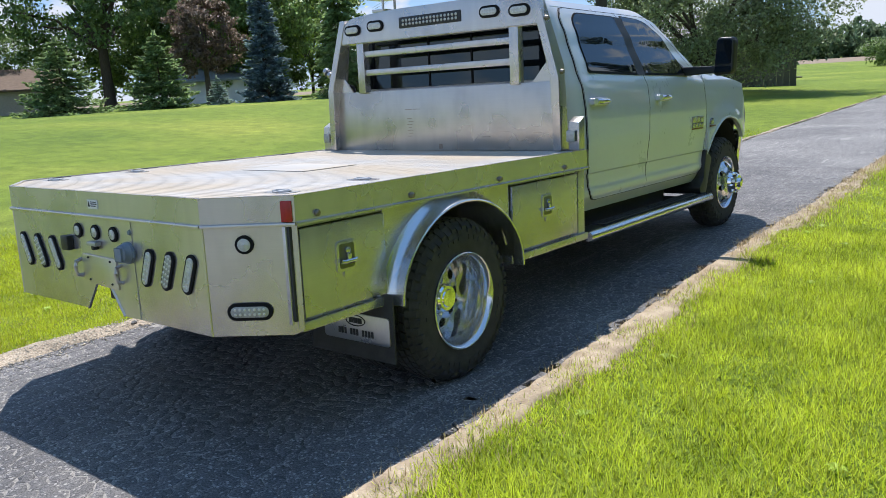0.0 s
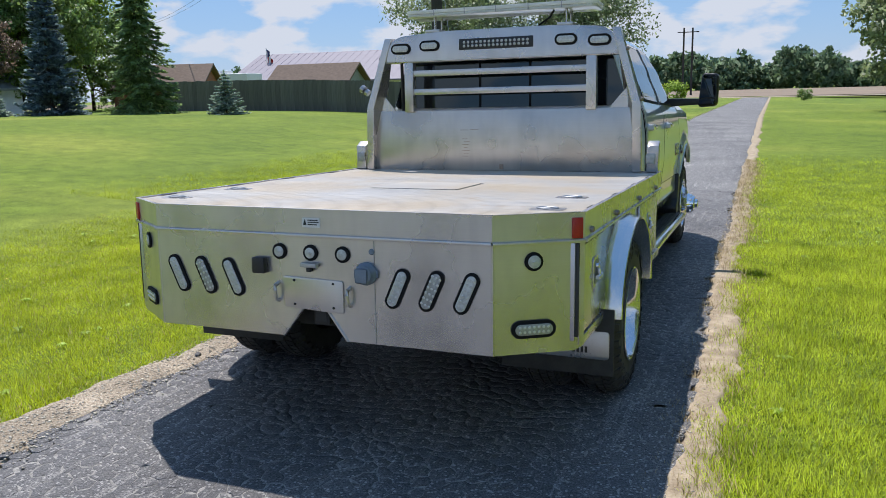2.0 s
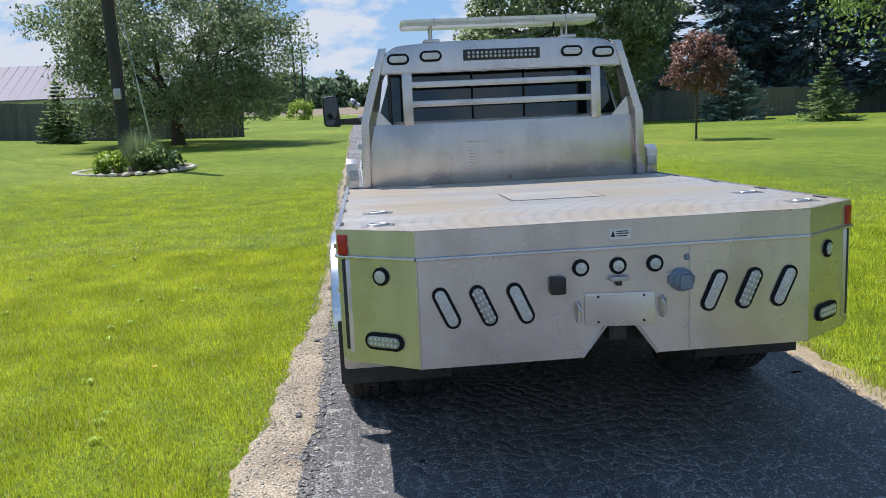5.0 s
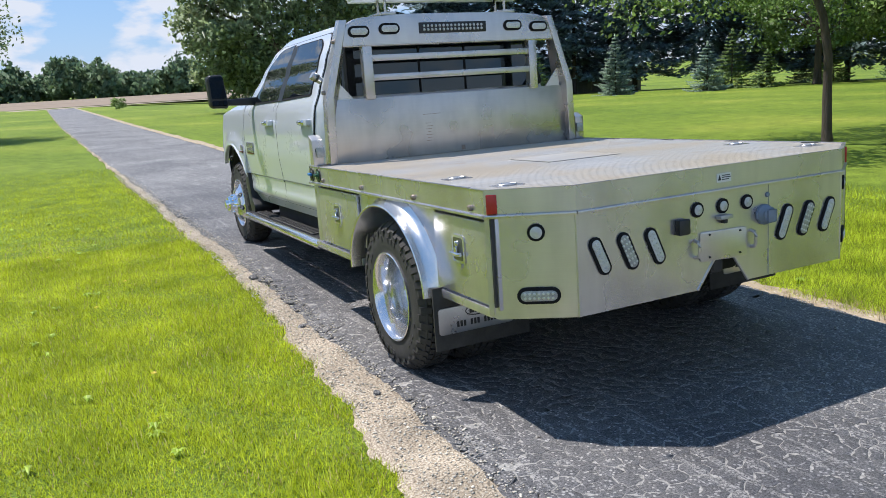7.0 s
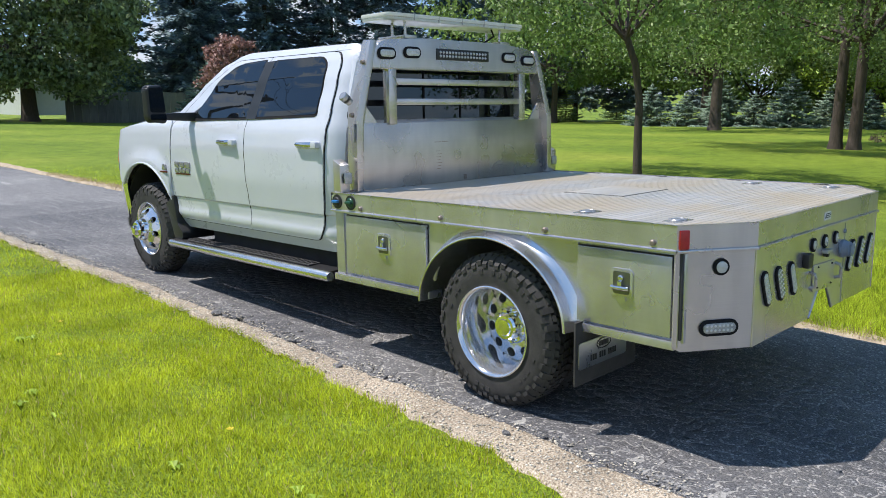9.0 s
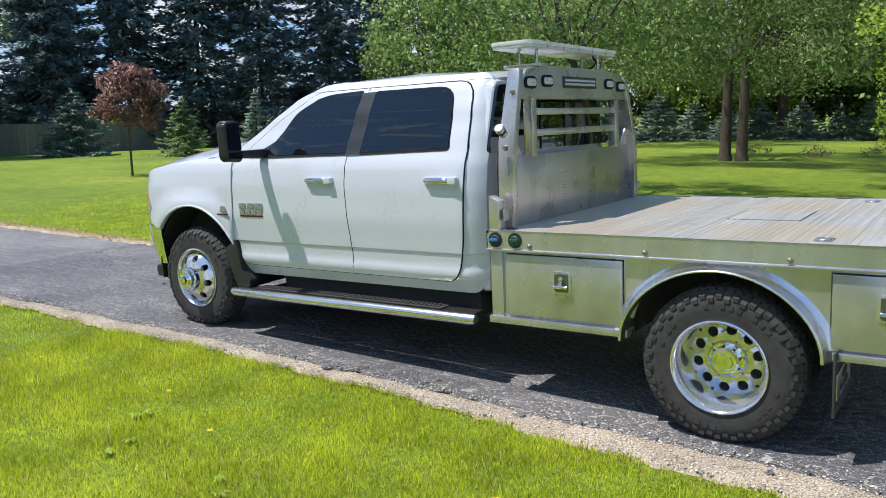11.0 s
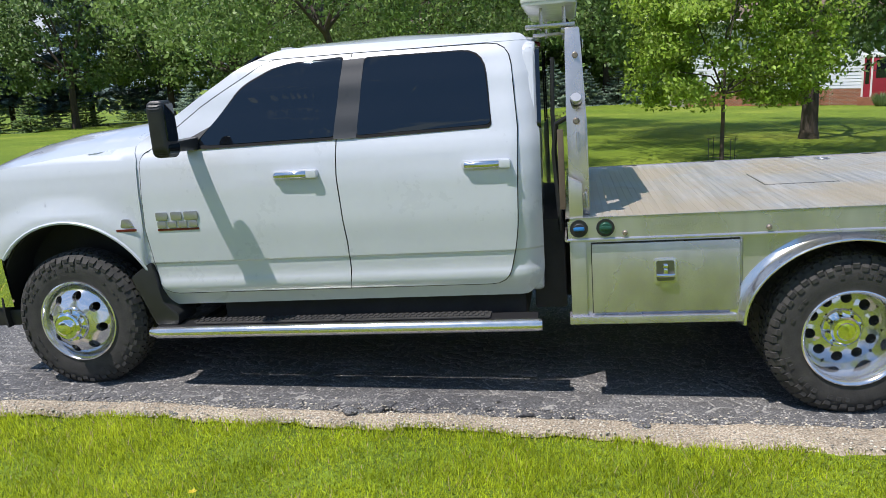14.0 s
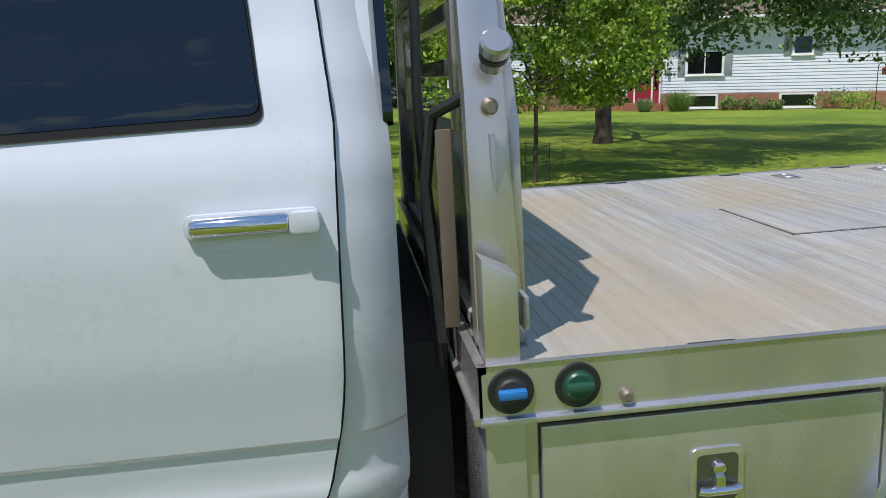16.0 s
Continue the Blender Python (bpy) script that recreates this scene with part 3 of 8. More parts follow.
def fast_mesh(name, verts, faces, material):
    """Many small loose faces, straight from arrays; faces all have the same number of corners."""
    me = bpy.data.meshes.new(name)
    verts, faces = np.asarray(verts, np.float32), np.asarray(faces, np.int32)
    k = faces.shape[1]
    me.vertices.add(len(verts)); me.vertices.foreach_set("co", verts.ravel())
    me.loops.add(faces.size); me.loops.foreach_set("vertex_index", faces.ravel())
    me.polygons.add(len(faces)); me.polygons.foreach_set("loop_start", np.arange(0, faces.size, k, dtype=np.int32))
    me.update(calc_edges=True)
    me.materials.append(material)
    return me

# ---- ground ----
def lie(x, y):
    """The lie of the land: level along the driveway, rising to one side and falling gently to the other."""
    r = np.hypot(x, y)
    az = np.degrees(np.arctan2(x, y))
    top = np.interp(az, [-180, -140, -100, -62, -37, -18, 0, 180], [0.0, 0.6, 1.0, 1.05, 0.85, 0.45, 0.0, 0.0])
    near = np.clip((np.abs(x) - 1.7) / 22.0, 0, 1)
    s = near * near * (3 - 2 * near)
    far = np.clip((r - 8) / 30.0, 0, 1)
    s = np.maximum(s, 0.55 * far * far * (3 - 2 * far))
    slope = np.interp(az, [-180, 2, 20, 56, 72, 100, 112, 150, 180], [0.0, 0.0, 0.020, 0.020, 0.0085, 0.010, 0.0125, 0.006, 0.0])
    start = np.interp(az, [20, 56, 72], [19.0, 19.0, 10.0])
    over = np.clip(r - start, 0, 90)
    fall = slope * over * over / (over + 6.0)
    fade = 1 - np.clip((r - 85) / 80, 0, 1)
    return (top * s - fall) * fade - 0.010


def height(x, y):
    """The ground's surface, dipping a little under the driveway."""
    return lie(x, y) - 0.02 * np.clip((1.55 - np.abs(x)) * 20, 0, 1) * (np.abs(y) < 95)


def h1(x, y):
    return float(height(np.array([x]), np.array([y]))[0])


xs = np.unique(np.concatenate([np.linspace(-8, 8, 81), np.linspace(-60, 60, 81), np.linspace(-300, 300, 41), np.linspace(-2600, 2600, 21)]).round(3))
ys = np.unique(np.concatenate([np.linspace(-10, 14, 81), np.linspace(-60, 110, 86), np.linspace(-300, 420, 41), np.linspace(-2600, 2600, 21)]).round(3))
GX, GY = np.meshgrid(xs, ys, indexing="ij")
GZ = height(GX, GY)
nx, ny = len(xs), len(ys)
idx = np.arange(nx * ny).reshape(nx, ny)
ground = new("ground", fast_mesh("ground", np.stack([GX, GY, GZ], -1).reshape(-1, 3), np.stack([idx[:-1, :-1], idx[1:, :-1], idx[1:, 1:], idx[:-1, 1:]], -1).reshape(-1, 4), M["lawn"]))
tagged(ground, "sunlit mown green lawn with yellowish patches", "ground", kind="structure")
ground.data.polygons.foreach_set("use_smooth", [True] * len(ground.data.polygons))

rng = np.random.default_rng(7)
def edge_noise(y, seed, amp):
    return amp * (np.sin(y * 1.3 + seed * 5) * 0.5 + np.sin(y * 3.1 + seed) * 0.4 + np.sin(y * 7.7 + seed * 2.1) * 0.35 + np.sin(y * 17.3 + seed * 3.7) * 0.3 + np.sin(y * 41.0 + seed * 1.3) * 0.2)
# Both edges flare behind y = -5: unseen asphalt, added for the tail's reflections.
def left_edge(y):
    return np.interp(y, [-12, -8, -5, 0, 4, 12, 40, 104], [-7.5, -6.0, -1.42, -1.36, -1.32, -1.45, -1.75, -1.4])
def right_edge(y):
    return np.interp(y, [-12, -8, -5, 0, 4, 12, 40, 104], [7.5, 6.0, 1.55, 1.52, 1.46, 1.42, 1.35, 1.7])
def strip(name, lo, hi, z, material, label, category, y0=-45.0, y1=104.0, nu=8, crown=0.0, skirt=0.03):
    yy = np.concatenate([np.arange(y0, -8, 0.4), np.arange(-8, 14, 0.05), np.arange(14, y1, 0.4)])
    yy = yy[(yy >= y0) & (yy <= y1)]
    a, b = lo(yy), hi(yy)
    t = np.linspace(0, 1, nu + 1)
    X = a[:, None] + (b - a)[:, None] * t
    Y = np.repeat(yy[:, None], nu + 1, 1)
    Z = np.full_like(X, z) + crown * (1 - (2 * t - 1) ** 2) - 0.02 + lie(X, Y)
    Z[:, 0] -= skirt; Z[:, -1] -= skirt
    i = np.arange(X.size).reshape(X.shape)
    me = fast_mesh(name, np.stack([X, Y, Z], -1).reshape(-1, 3), np.stack([i[:-1, :-1], i[:-1, 1:], i[1:, 1:], i[1:, :-1]], -1).reshape(-1, 4), material)
    me.polygons.foreach_set("use_smooth", [True] * len(me.polygons))
    return tagged(new(name, me), label, category, kind="structure")
driveway = strip("driveway", lambda y: left_edge(y) + edge_noise(y, 1.0, 0.05), lambda y: right_edge(y) + edge_noise(y, 4.0, 0.05), 0.030, M["asphalt"], "old black asphalt driveway with alligator cracks", "driveway", crown=0.004, nu=30)
strip("gravel_shoulder", lambda y: left_edge(y) - np.interp(y, [-8, -3, -1, 1, 8, 14, 30], [0.70, 0.54, 0.34, 0.155, 0.105, 0.04, -0.02]) + edge_noise(y, 2.0, 0.05), lambda y: left_edge(y) + 0.03 + edge_noise(y, 8.0, 0.03), 0.0430, M["gravel"], "pale limestone gravel shoulder beside the driveway", "gravel")
strip("dirt_verge", lambda y: right_edge(y) - 0.03 + edge_noise(y, 9.0, 0.03), lambda y: right_edge(y) + 0.19 + edge_noise(y, 5.0, 0.06), 0.0435, M["dirt"], "dry dirt verge beside the driveway", "gravel")
# crossing road and bare field far ahead
def sheet(name, x0, x1, y0, y1, z, material, label, category):
    me = fast_mesh(name, [(x0, y0, z), (x1, y0, z), (x1, y1, z), (x0, y1, z)], [(0, 1, 2, 3)], material)
    return tagged(new(name, me), label, category, kind="structure")
sheet("road", -500, 90, 104, 110, 0.02, M["gravel"], "pale country road crossing ahead of the driveway", "road")
sheet("field", -600, 110, 114, 290, 0.03, M["field"], "bare brown farm field", "field")


def soft_up(me):
    """Short turf is lit like the ground that it covers: its normals point mostly up."""
    n = len(me.vertices)
    g = np.random.default_rng(n)
    nv = np.stack([g.normal(0, 0.75, n), g.normal(0, 0.75, n), np.ones(n)], -1)
    nv /= np.linalg.norm(nv, axis=1)[:, None]
    co = np.empty(n * 3, np.float32); me.vertices.foreach_get("co", co)
    k = len(me.loops) // len(me.polygons)
    face_outwards(me, co.reshape(-1, 3), np.tile((0.0, 0.0, 1.0), (n, 1)), k)
    me.polygons.foreach_set("use_smooth", [True] * len(me.polygons))
    me.normals_split_custom_set_from_vertices(nv.tolist())


# ---- grass blades, weeds and loose stones near the camera's way ----
def blades(name, n, xr, yr, hmin, hmax, width, material, label, keep=None, seed=1, kind="stuff"):
    g = np.random.default_rng(seed)
    x, y = g.uniform(*xr, n), g.uniform(*yr, n)
    if keep is not None:
        k = keep(x, y, g)
        x, y = x[k], y[k]
    ex = np.minimum(np.minimum(x - xr[0], xr[1] - x) if xr[0] < 0 and xr[1] > 0 else np.where(xr[0] < 0, x - xr[0], xr[1] - x), np.minimum(y - yr[0] + 2.6, (yr[1] - y) * 0.35 if yr[1] > 10 else yr[1] - y + 2.6))
    k = g.random(len(x)) < (np.clip(ex / 2.6, 0, 1) ** 1.2 if xr[1] - xr[0] > 3 else 1.0)
    x, y = x[k], y[k]
    n = len(x)
    z = lie(x, y) - 0.002
    th, lean = g.uniform(0, 2 * np.pi, n), g.uniform(0.1, 0.9, n)
    tuft = 0.5 + 0.5 * np.sin(x * 5.1 + 2.0 * np.sin(y * 2.3)) * np.sin(y * 4.3 + 1.7 * np.sin(x * 3.1))
    tuft = 0.50 + 1.0 * tuft * g.uniform(0.5, 1.25, n)
    hh = g.uniform(hmin, hmax, n) * tuft
    la = g.uniform(0, 2 * np.pi, n)
    dx, dy = np.cos(th) * width / 2, np.sin(th) * width / 2
    tip = np.stack([x + np.cos(la) * lean * hh, y + np.sin(la) * lean * hh, z + hh * (1 - 0.35 * lean)], -1)
    a = np.stack([x - dx, y - dy, z], -1); b = np.stack([x + dx, y + dy, z], -1)
    v = np.stack([a, b, tip], 1).reshape(-1, 3)
    f = np.arange(3 * n).reshape(-1, 3)
    me = fast_mesh(name, v, f, material)
    soft_up(me)
    return tagged(new(name, me), label, "grass", kind=kind)
def left_keep(x, y, g):
    lim = left_edge(y) - np.interp(y, [-8, -3, -1, 1, 8, 14, 30], [0.70, 0.54, 0.34, 0.155, 0.105, 0.04, -0.02]) + edge_noise(y, 2.0, 0.05)
    return x < lim + g.normal(0.01, 0.05, len(x))
def right_keep(x, y, g):
    lim = right_edge(y) + 0.04 + edge_noise(y, 5.0, 0.06)
    return x > lim + g.normal(0, 0.05, len(x))
blades("grass", 500000, (-6.5, -1.40), (-3.5, 5.0), 0.022, 0.055, 0.0055, M["blade"], "short mown grass blades of the lawn", left_keep, 11)
blades("grass", 170000, (-9, -1.38), (5.0, 16.0), 0.025, 0.05, 0.008, M["blade"], "short mown grass blades of the lawn", left_keep, 12)
blades("grass", 330000, (1.55, 6.0), (-3.5, 4.5), 0.03, 0.08, 0.006, M["blade_long"], "longer grass blades along the driveway", right_keep, 13)
blades("grass", 140000, (1.5, 7.0), (4.5, 16.0), 0.03, 0.06, 0.008, M["blade_long"], "longer grass blades along the driveway", right_keep, 14)
blades("dry_grass", 15000, (-6.5, -1.45), (-3.5, 6.0), 0.03, 0.065, 0.005, M["straw"], "straw-coloured dead blades among the lawn's grass", left_keep, 17)
blades("tall_grass", 16000, (-6.5, -1.45), (-3.5, 6.0), 0.06, 0.11, 0.006, M["blade"], "longer grass blades standing out of the lawn", lambda x, y, g: left_keep(x, y, g) & (np.sin(x * 3.7 + 1.3 * np.sin(y * 1.9)) * np.sin(y * 2.9 + np.sin(x * 2.3)) > 0.25), 18)
blades("tall_grass", 16000, (1.55, 6.0), (-3.5, 6.0), 0.07, 0.13, 0.006, M["blade_long"], "longer grass blades standing beside the driveway", lambda x, y, g: right_keep(x, y, g) & (np.sin(x * 3.7 + 1.3 * np.sin(y * 1.9)) * np.sin(y * 2.9 + np.sin(x * 2.3)) > 0.1), 19)
blades("dry_grass", 90000, (1.40, 2.2), (-3.0, 14.0), 0.03, 0.08, 0.007, M["straw"], "straw-coloured dry grass at the driveway's edge", lambda x, y, g: np.abs(x - right_edge(y) - 0.09 - edge_noise(y, 5.0, 0.06)) < np.abs(g.normal(0, 0.12, len(x))), 15)
blades("dry_grass", 9000, (-2.1, -1.55), (-4.0, 12.0), 0.02, 0.05, 0.007, M["straw"], "straw-coloured dry grass at the gravel's edge", lambda x, y, g: np.abs(x - left_edge(y) + np.interp(y, [-3, -1, 1, 8], [0.55, 0.37, 0.19, 0.13])) < np.abs(g.normal(0, 0.06, len(x))), 16)


def stones(name, n, xr, yr, r0, r1, material, label, keep, seed):
    g = np.random.default_rng(seed)
    x, y = g.uniform(*xr, n), g.uniform(*yr, n)
    k = keep(x, y, g); x, y = x[k], y[k]; n = len(x)
    base = np.array([(1, 0, 0), (-1, 0, 0), (0, 1, 0), (0, -1, 0), (0, 0, 1), (0, 0, -1)], float)
    tri = np.array([(0, 2, 4), (2, 1, 4), (1, 3, 4), (3, 0, 4), (2, 0, 5), (1, 2, 5), (3, 1, 5), (0, 3, 5)])
    r = r0 + (r1 - r0) * g.random(n) ** 3
    th = g.uniform(0, 2 * np.pi, n)
    v = base[None] * g.uniform(0.6, 1.1, (n, 6, 1)) * r[:, None, None]
    c, s = np.cos(th)[:, None], np.sin(th)[:, None]
    vx, vy = v[..., 0] * c - v[..., 1] * s, v[..., 0] * s + v[..., 1] * c
    V = np.stack([vx + x[:, None], vy + y[:, None], v[..., 2] * 0.55 + height(x * 0, y)[:, None] + 0.043 + 0.15 * r[:, None]], -1).reshape(-1, 3)
    F = (tri[None] + (np.arange(n) * 6)[:, None, None]).reshape(-1, 3)
    return tagged(new(name, fast_mesh(name, V, F, material)), label, "gravel", kind="stuff")
stones("gravel_stones", 46000, (-2.0, -1.12), (-4, 13), 0.003, 0.013, M["stone"], "loose limestone chips on the shoulder", lambda x, y, g: (x < left_edge(y) + 0.04 + np.abs(g.normal(0, 0.07, len(x)))) & (x > left_edge(y) - np.interp(y, [-3, -1, 1, 8], [0.40, 0.29, 0.18, 0.13])), 21)
stones("gravel_stones", 5000, (1.4, 1.75), (-4, 10), 0.003, 0.011, M["stone"], "loose chips along the verge", lambda x, y, g: np.abs(x - right_edge(y) - 0.05) < np.abs(g.normal(0, 0.06, len(x))), 22)
lump = np.random.default_rng(5)
for k, (x, y, r) in enumerate(((-1.36, 2.60, 0.040), (-1.41, 1.05, 0.022), (-1.44, -0.30, 0.022))):
    own = bmesh.new(); bmesh.ops.create_icosphere(own, subdivisions=2, radius=r)
    for v in own.verts:
        v.co *= 1 + 0.35 * noise.noise(v.co * 30 + Vector((k, 0, 0))); v.co.z *= 0.6
    thing("asphalt_lump", own, M["asphalt"], "loose lump of broken asphalt on the gravel", "rubble", "asphalt lumps", at=(x, y, r * 0.45 + 0.01))

# ---- the broken surface of the driveway: separate pieces with open or dust-filled cracks ----
def asphalt_pieces(y0, y1, size, seed):
    g = np.random.default_rng(seed)
    nj, ni = int((y1 - y0) / (size * 0.866)) + 3, int(3.6 / size) + 3
    J, I = np.meshgrid(np.arange(nj), np.arange(ni), indexing="ij")
    cx = -1.8 + (I + 0.5 * (J % 2)) * size + g.uniform(-0.30, 0.30, I.shape) * size
    cy = y0 + J * size * 0.866 + g.uniform(-0.32, 0.32, I.shape) * size
    cx, cy = cx + 0.036 * np.sin(cy * 9.1 + 1.2 * np.sin(cx * 5.3)) + 0.012 * np.sin(cy * 23 + cx * 7), cy + 0.036 * np.sin(cx * 8.3 + 1.5 * np.sin(cy * 4.7)) + 0.012 * np.sin(cx * 21 - cy * 6)
    C = np.stack([cx, cy], -1)
    V, F, base, single = [], [], 0, 0
    around = {0: ((0, 1), (1, 0), (1, -1), (0, -1), (-1, -1), (-1, 0)), 1: ((0, 1), (1, 1), (1, 0), (0, -1), (-1, 0), (-1, 1))}
    low = left_edge(cy) + edge_noise(cy, 1.0, 0.05) - 0.02
    high = right_edge(cy) + edge_noise(cy, 4.0, 0.05) + 0.0
    broken = 0.5 + 0.5 * np.sin(cx * 2.3 + 1.4 * np.sin(cy * 1.1)) * np.sin(cy * 1.7 + 1.2 * np.sin(cx * 1.9))
    for j in range(1, nj - 1):
        for i in range(1, ni - 1):
            if not low[j, i] < cx[j, i] < high[j, i]:
                continue
            c = C[j, i]
            n = [C[j + a, i + b] for a, b in around[j % 2]]
            ring = []
            for k in range(6):
                p, q = (c + n[k] + n[(k + 1) % 6]) / 3, (c + n[(k + 1) % 6] + n[(k + 2) % 6]) / 3
                ring += [p, (p + q) / 2 + g.normal(0, 0.075, 2) * size]
            ring = np.array(ring)
            d = ring - c
            L = np.linalg.norm(d, axis=1)[:, None]
            edge = min(1.0, max(0.0, 1 - (cx[j, i] - low[j, i]) / 0.35))
            gap = (0.0014 + 0.0030 * broken[j, i] ** 1.4 + 0.0010 * edge) * g.uniform(0.6, 1.4)
            tilt = g.normal(0, 0.003 + 0.008 * edge, 2)
            top = 0.0210 + g.normal(0, 0.0004 + 0.0007 * edge)
            rings = [(1 - (gap + 0.0008) / L, 0.0), (1 - gap / L, -0.0003), (1 - gap / L, -0.016)]
            z0 = float(lie(np.array([c[0]]), np.array([c[1]]))[0])
            vs, m = [[[c[0], c[1], z0 + top]]], 12
            for f, dz in rings:
                P = c + d * f
                vs.append(np.column_stack([P, z0 + top + dz + (P - c) @ tilt]))
            vs, fs = np.concatenate(vs), []
            for k in range(m):
                k2 = (k + 1) % m
                fs.append((0, 1 + k, 1 + k2))
                for r in (0, 1):
                    a, b_ = 1 + r * m, 1 + (r + 1) * m
                    fs += [(a + k, b_ + k, b_ + k2), (a + k, b_ + k2, a + k2)]
            if -1.45 < c[0] < -0.62 and 0.4 < c[1] < 3.5 and single < 300:
                single += 1
                new("asphalt_piece", fast_mesh("asphalt_piece", vs, fs, M["asphalt_piece"])).parent = driveway
                continue
            V.append(vs); F.append(np.array(fs) + base); base += len(vs)
    rest = new("asphalt_pieces", fast_mesh("asphalt_pieces", np.concatenate(V), np.concatenate(F), M["asphalt_piece"]))
    rest.parent = driveway
    return tagged(rest, "alligator-cracked pieces of the asphalt surface", kind="stuff")
asphalt_pieces(-4.2, 8.6, 0.095, 77)
strip("crack_filling", lambda y: left_edge(y) + edge_noise(y, 1.0, 0.05) + 0.10, lambda y: right_edge(y) + edge_noise(y, 4.0, 0.05) - 0.06, 0.0394, M["crack_dust"], "pale dust lying in the driveway's cracks", "dust", y0=-4.1, y1=8.45, crown=0.0, nu=30, skirt=0.0)

# ---- the truck: built level in its own frame, rear axle at y = 0, then raked nose-down ----
RAKE = 1.9
truck = holder("flatbed_pickup_truck", "white crew-cab pickup truck with aluminium flatbed on an asphalt driveway", "truck",
               Matrix.Translation((0, 0, 0.4)) @ Matrix.Rotation(radians(-RAKE), 4, "X") @ Matrix.Translation((0, 0, -0.4)))
FRONT_Z = 0.41 + 4.36 * math.sin(radians(RAKE))     # front wheel centre in the raked frame
W, TAIL, NOSE, DECK, SKIRT = 1.150, -1.236, 1.425, 1.072, 0.955
CUTX, CUTY = 0.830, -1.015                          # where the tail's corners are cut off


def interp(x, pts):
    for (a, b), (c, d) in zip(pts, pts[1:]):
        if x <= c:
            t = min(1, max(0, (x - a) / (c - a)))
            t = t * t * (3 - 2 * t) * 0.5 + t * 0.5
            return b + (d - b) * t
    return pts[-1][1]


SECTION = [(0.55, 0.90), (0.63, 0.945), (0.70, 0.978), (0.735, 0.9965), (0.765, 0.9990), (0.805, 0.9925), (0.884, 0.9975), (0.896, 1.006), (0.92, 1.008), (1.10, 1.022), (1.30, 1.018), (1.46, 1.000), (1.53, 0.972), (1.58, 0.950), (1.80, 0.868), (1.95, 0.800), (2.03, 0.742), (2.10, 0.66)]


def side_x(y, z):
    """Half-width of the cab and fenders."""
    x = interp(z, SECTION)
    if y < 1.72:
        x -= 0.085 * ((1.72 - y) / 0.17) ** 2.2
    if y > 3.3 and z > 1.55:
        x -= 0.05 * (y - 3.3)
    if y > 3.85:
        x -= 0.045 * max(0, z - 1.15) * (y - 3.85)
        r = math.hypot(y - 4.35, z - 0.60)
        if z < 1.25:
            x += 0.028 * math.exp(-((r - 0.575) / 0.10) ** 2)
    if y > 4.84:
        x -= 0.17 * ((y - 4.84) / 0.27) ** 2.2
    return x


def panel(outline, side, offset=0.0, thick=0.010, step=0.04, bm=None, fn=side_x):
    """A sheet that follows the flank inside an outline of (y, z)."""
    own = bmesh.new()
    ring = [p for i, p in enumerate(outline) if math.hypot(p[0] - outline[i - 1][0], p[1] - outline[i - 1][1]) > 1e-4]
    flat = delaunay_2d_cdt([Vector(p) for p in ring], [], [list(range(len(ring)))], 1, 1e-6)
    corners = [own.verts.new((0, p[0], p[1])) for p in flat[0]]
    for tri in flat[2]:
        own.faces.new([corners[i] for i in tri])
    for k, no in ((1, (0, 1, 0)), (2, (0, 0, 1))):
        lo, hi = min(p[k - 1] for p in outline), max(p[k - 1] for p in outline)
        n = max(1, int((hi - lo) / step))
        cuts = [lo + (hi - lo) * i / n for i in range(1, n)]
        if k == 2 and fn is side_x:
            cuts = [c for c in cuts if c > 0.93 or c < 0.70] + [0.72, 0.735, 0.75, 0.765, 0.785, 0.805, 0.845, 0.884, 0.896]
        if k == 1 and fn is side_x:
            cuts += [1.57 + 0.0145 * i for i in range(11)]
        for at in cuts:
            if not lo + 0.002 < at < hi - 0.002:
                continue
            c = [0, 0, 0]; c[k] = at
            bmesh.ops.bisect_plane(own, geom=own.verts[:] + own.edges[:] + own.faces[:], plane_co=c, plane_no=no)
    bmesh.ops.remove_doubles(own, verts=own.verts[:], dist=4e-4)
    own.normal_update()
    flip = [f for f in own.faces if f.normal.x * side < 0]
    if flip:
        bmesh.ops.reverse_faces(own, faces=flip)
    for v in own.verts:
        v.co.x = side * (fn(v.co.y, v.co.z) + offset)
    if thick:
        rim = [e for e in own.edges if len(e.link_faces) == 1]
        back = {}
        for e in rim:
            for v in e.verts:
                if v not in back:
                    back[v] = own.verts.new((v.co.x - side * thick, v.co.y, v.co.z))
        for e in rim:
            loop = e.link_loops[0]
            p, q = loop.vert, loop.link_loop_next.vert
            own.faces.new((q, p, back[p], back[q]))
    return joined(bm, own)


def flank_normals(ob, side):
    """Shades a flank panel by the true slope of the body side, whatever its mesh."""
    me, out = ob.data, []
    for p in me.polygons:
        upper, crease = p.center.z > 0.896, 0.884 <= p.center.z <= 0.896
        for i in p.vertices:
            if abs(p.normal.x) > 0.5 and not crease:
                y, z = me.vertices[i].co.y, me.vertices[i].co.z
                d, e = 0.006, 0.014 if z < 0.93 else 0.045
                lo, hi = (max(z - e, 0.897), max(z + e, 0.91)) if upper else (min(z - e, 0.87), min(z + e, 0.883))
                out.append(Vector((side, -(side_x(y + d, z) - side_x(y - d, z)) / (2 * d), -(side_x(y, hi) - side_x(y, lo)) / (hi - lo))).normalized())
            else:
                out.append(p.normal.copy())
    me.normals_split_custom_set(out)
    return ob


def arc(cy, cz, r, a0, a1, n=14):
    return [(cy + r * math.cos(radians(a0 + (a1 - a0) * i / n)), cz + r * math.sin(radians(a0 + (a1 - a0) * i / n))) for i in range(n + 1)]


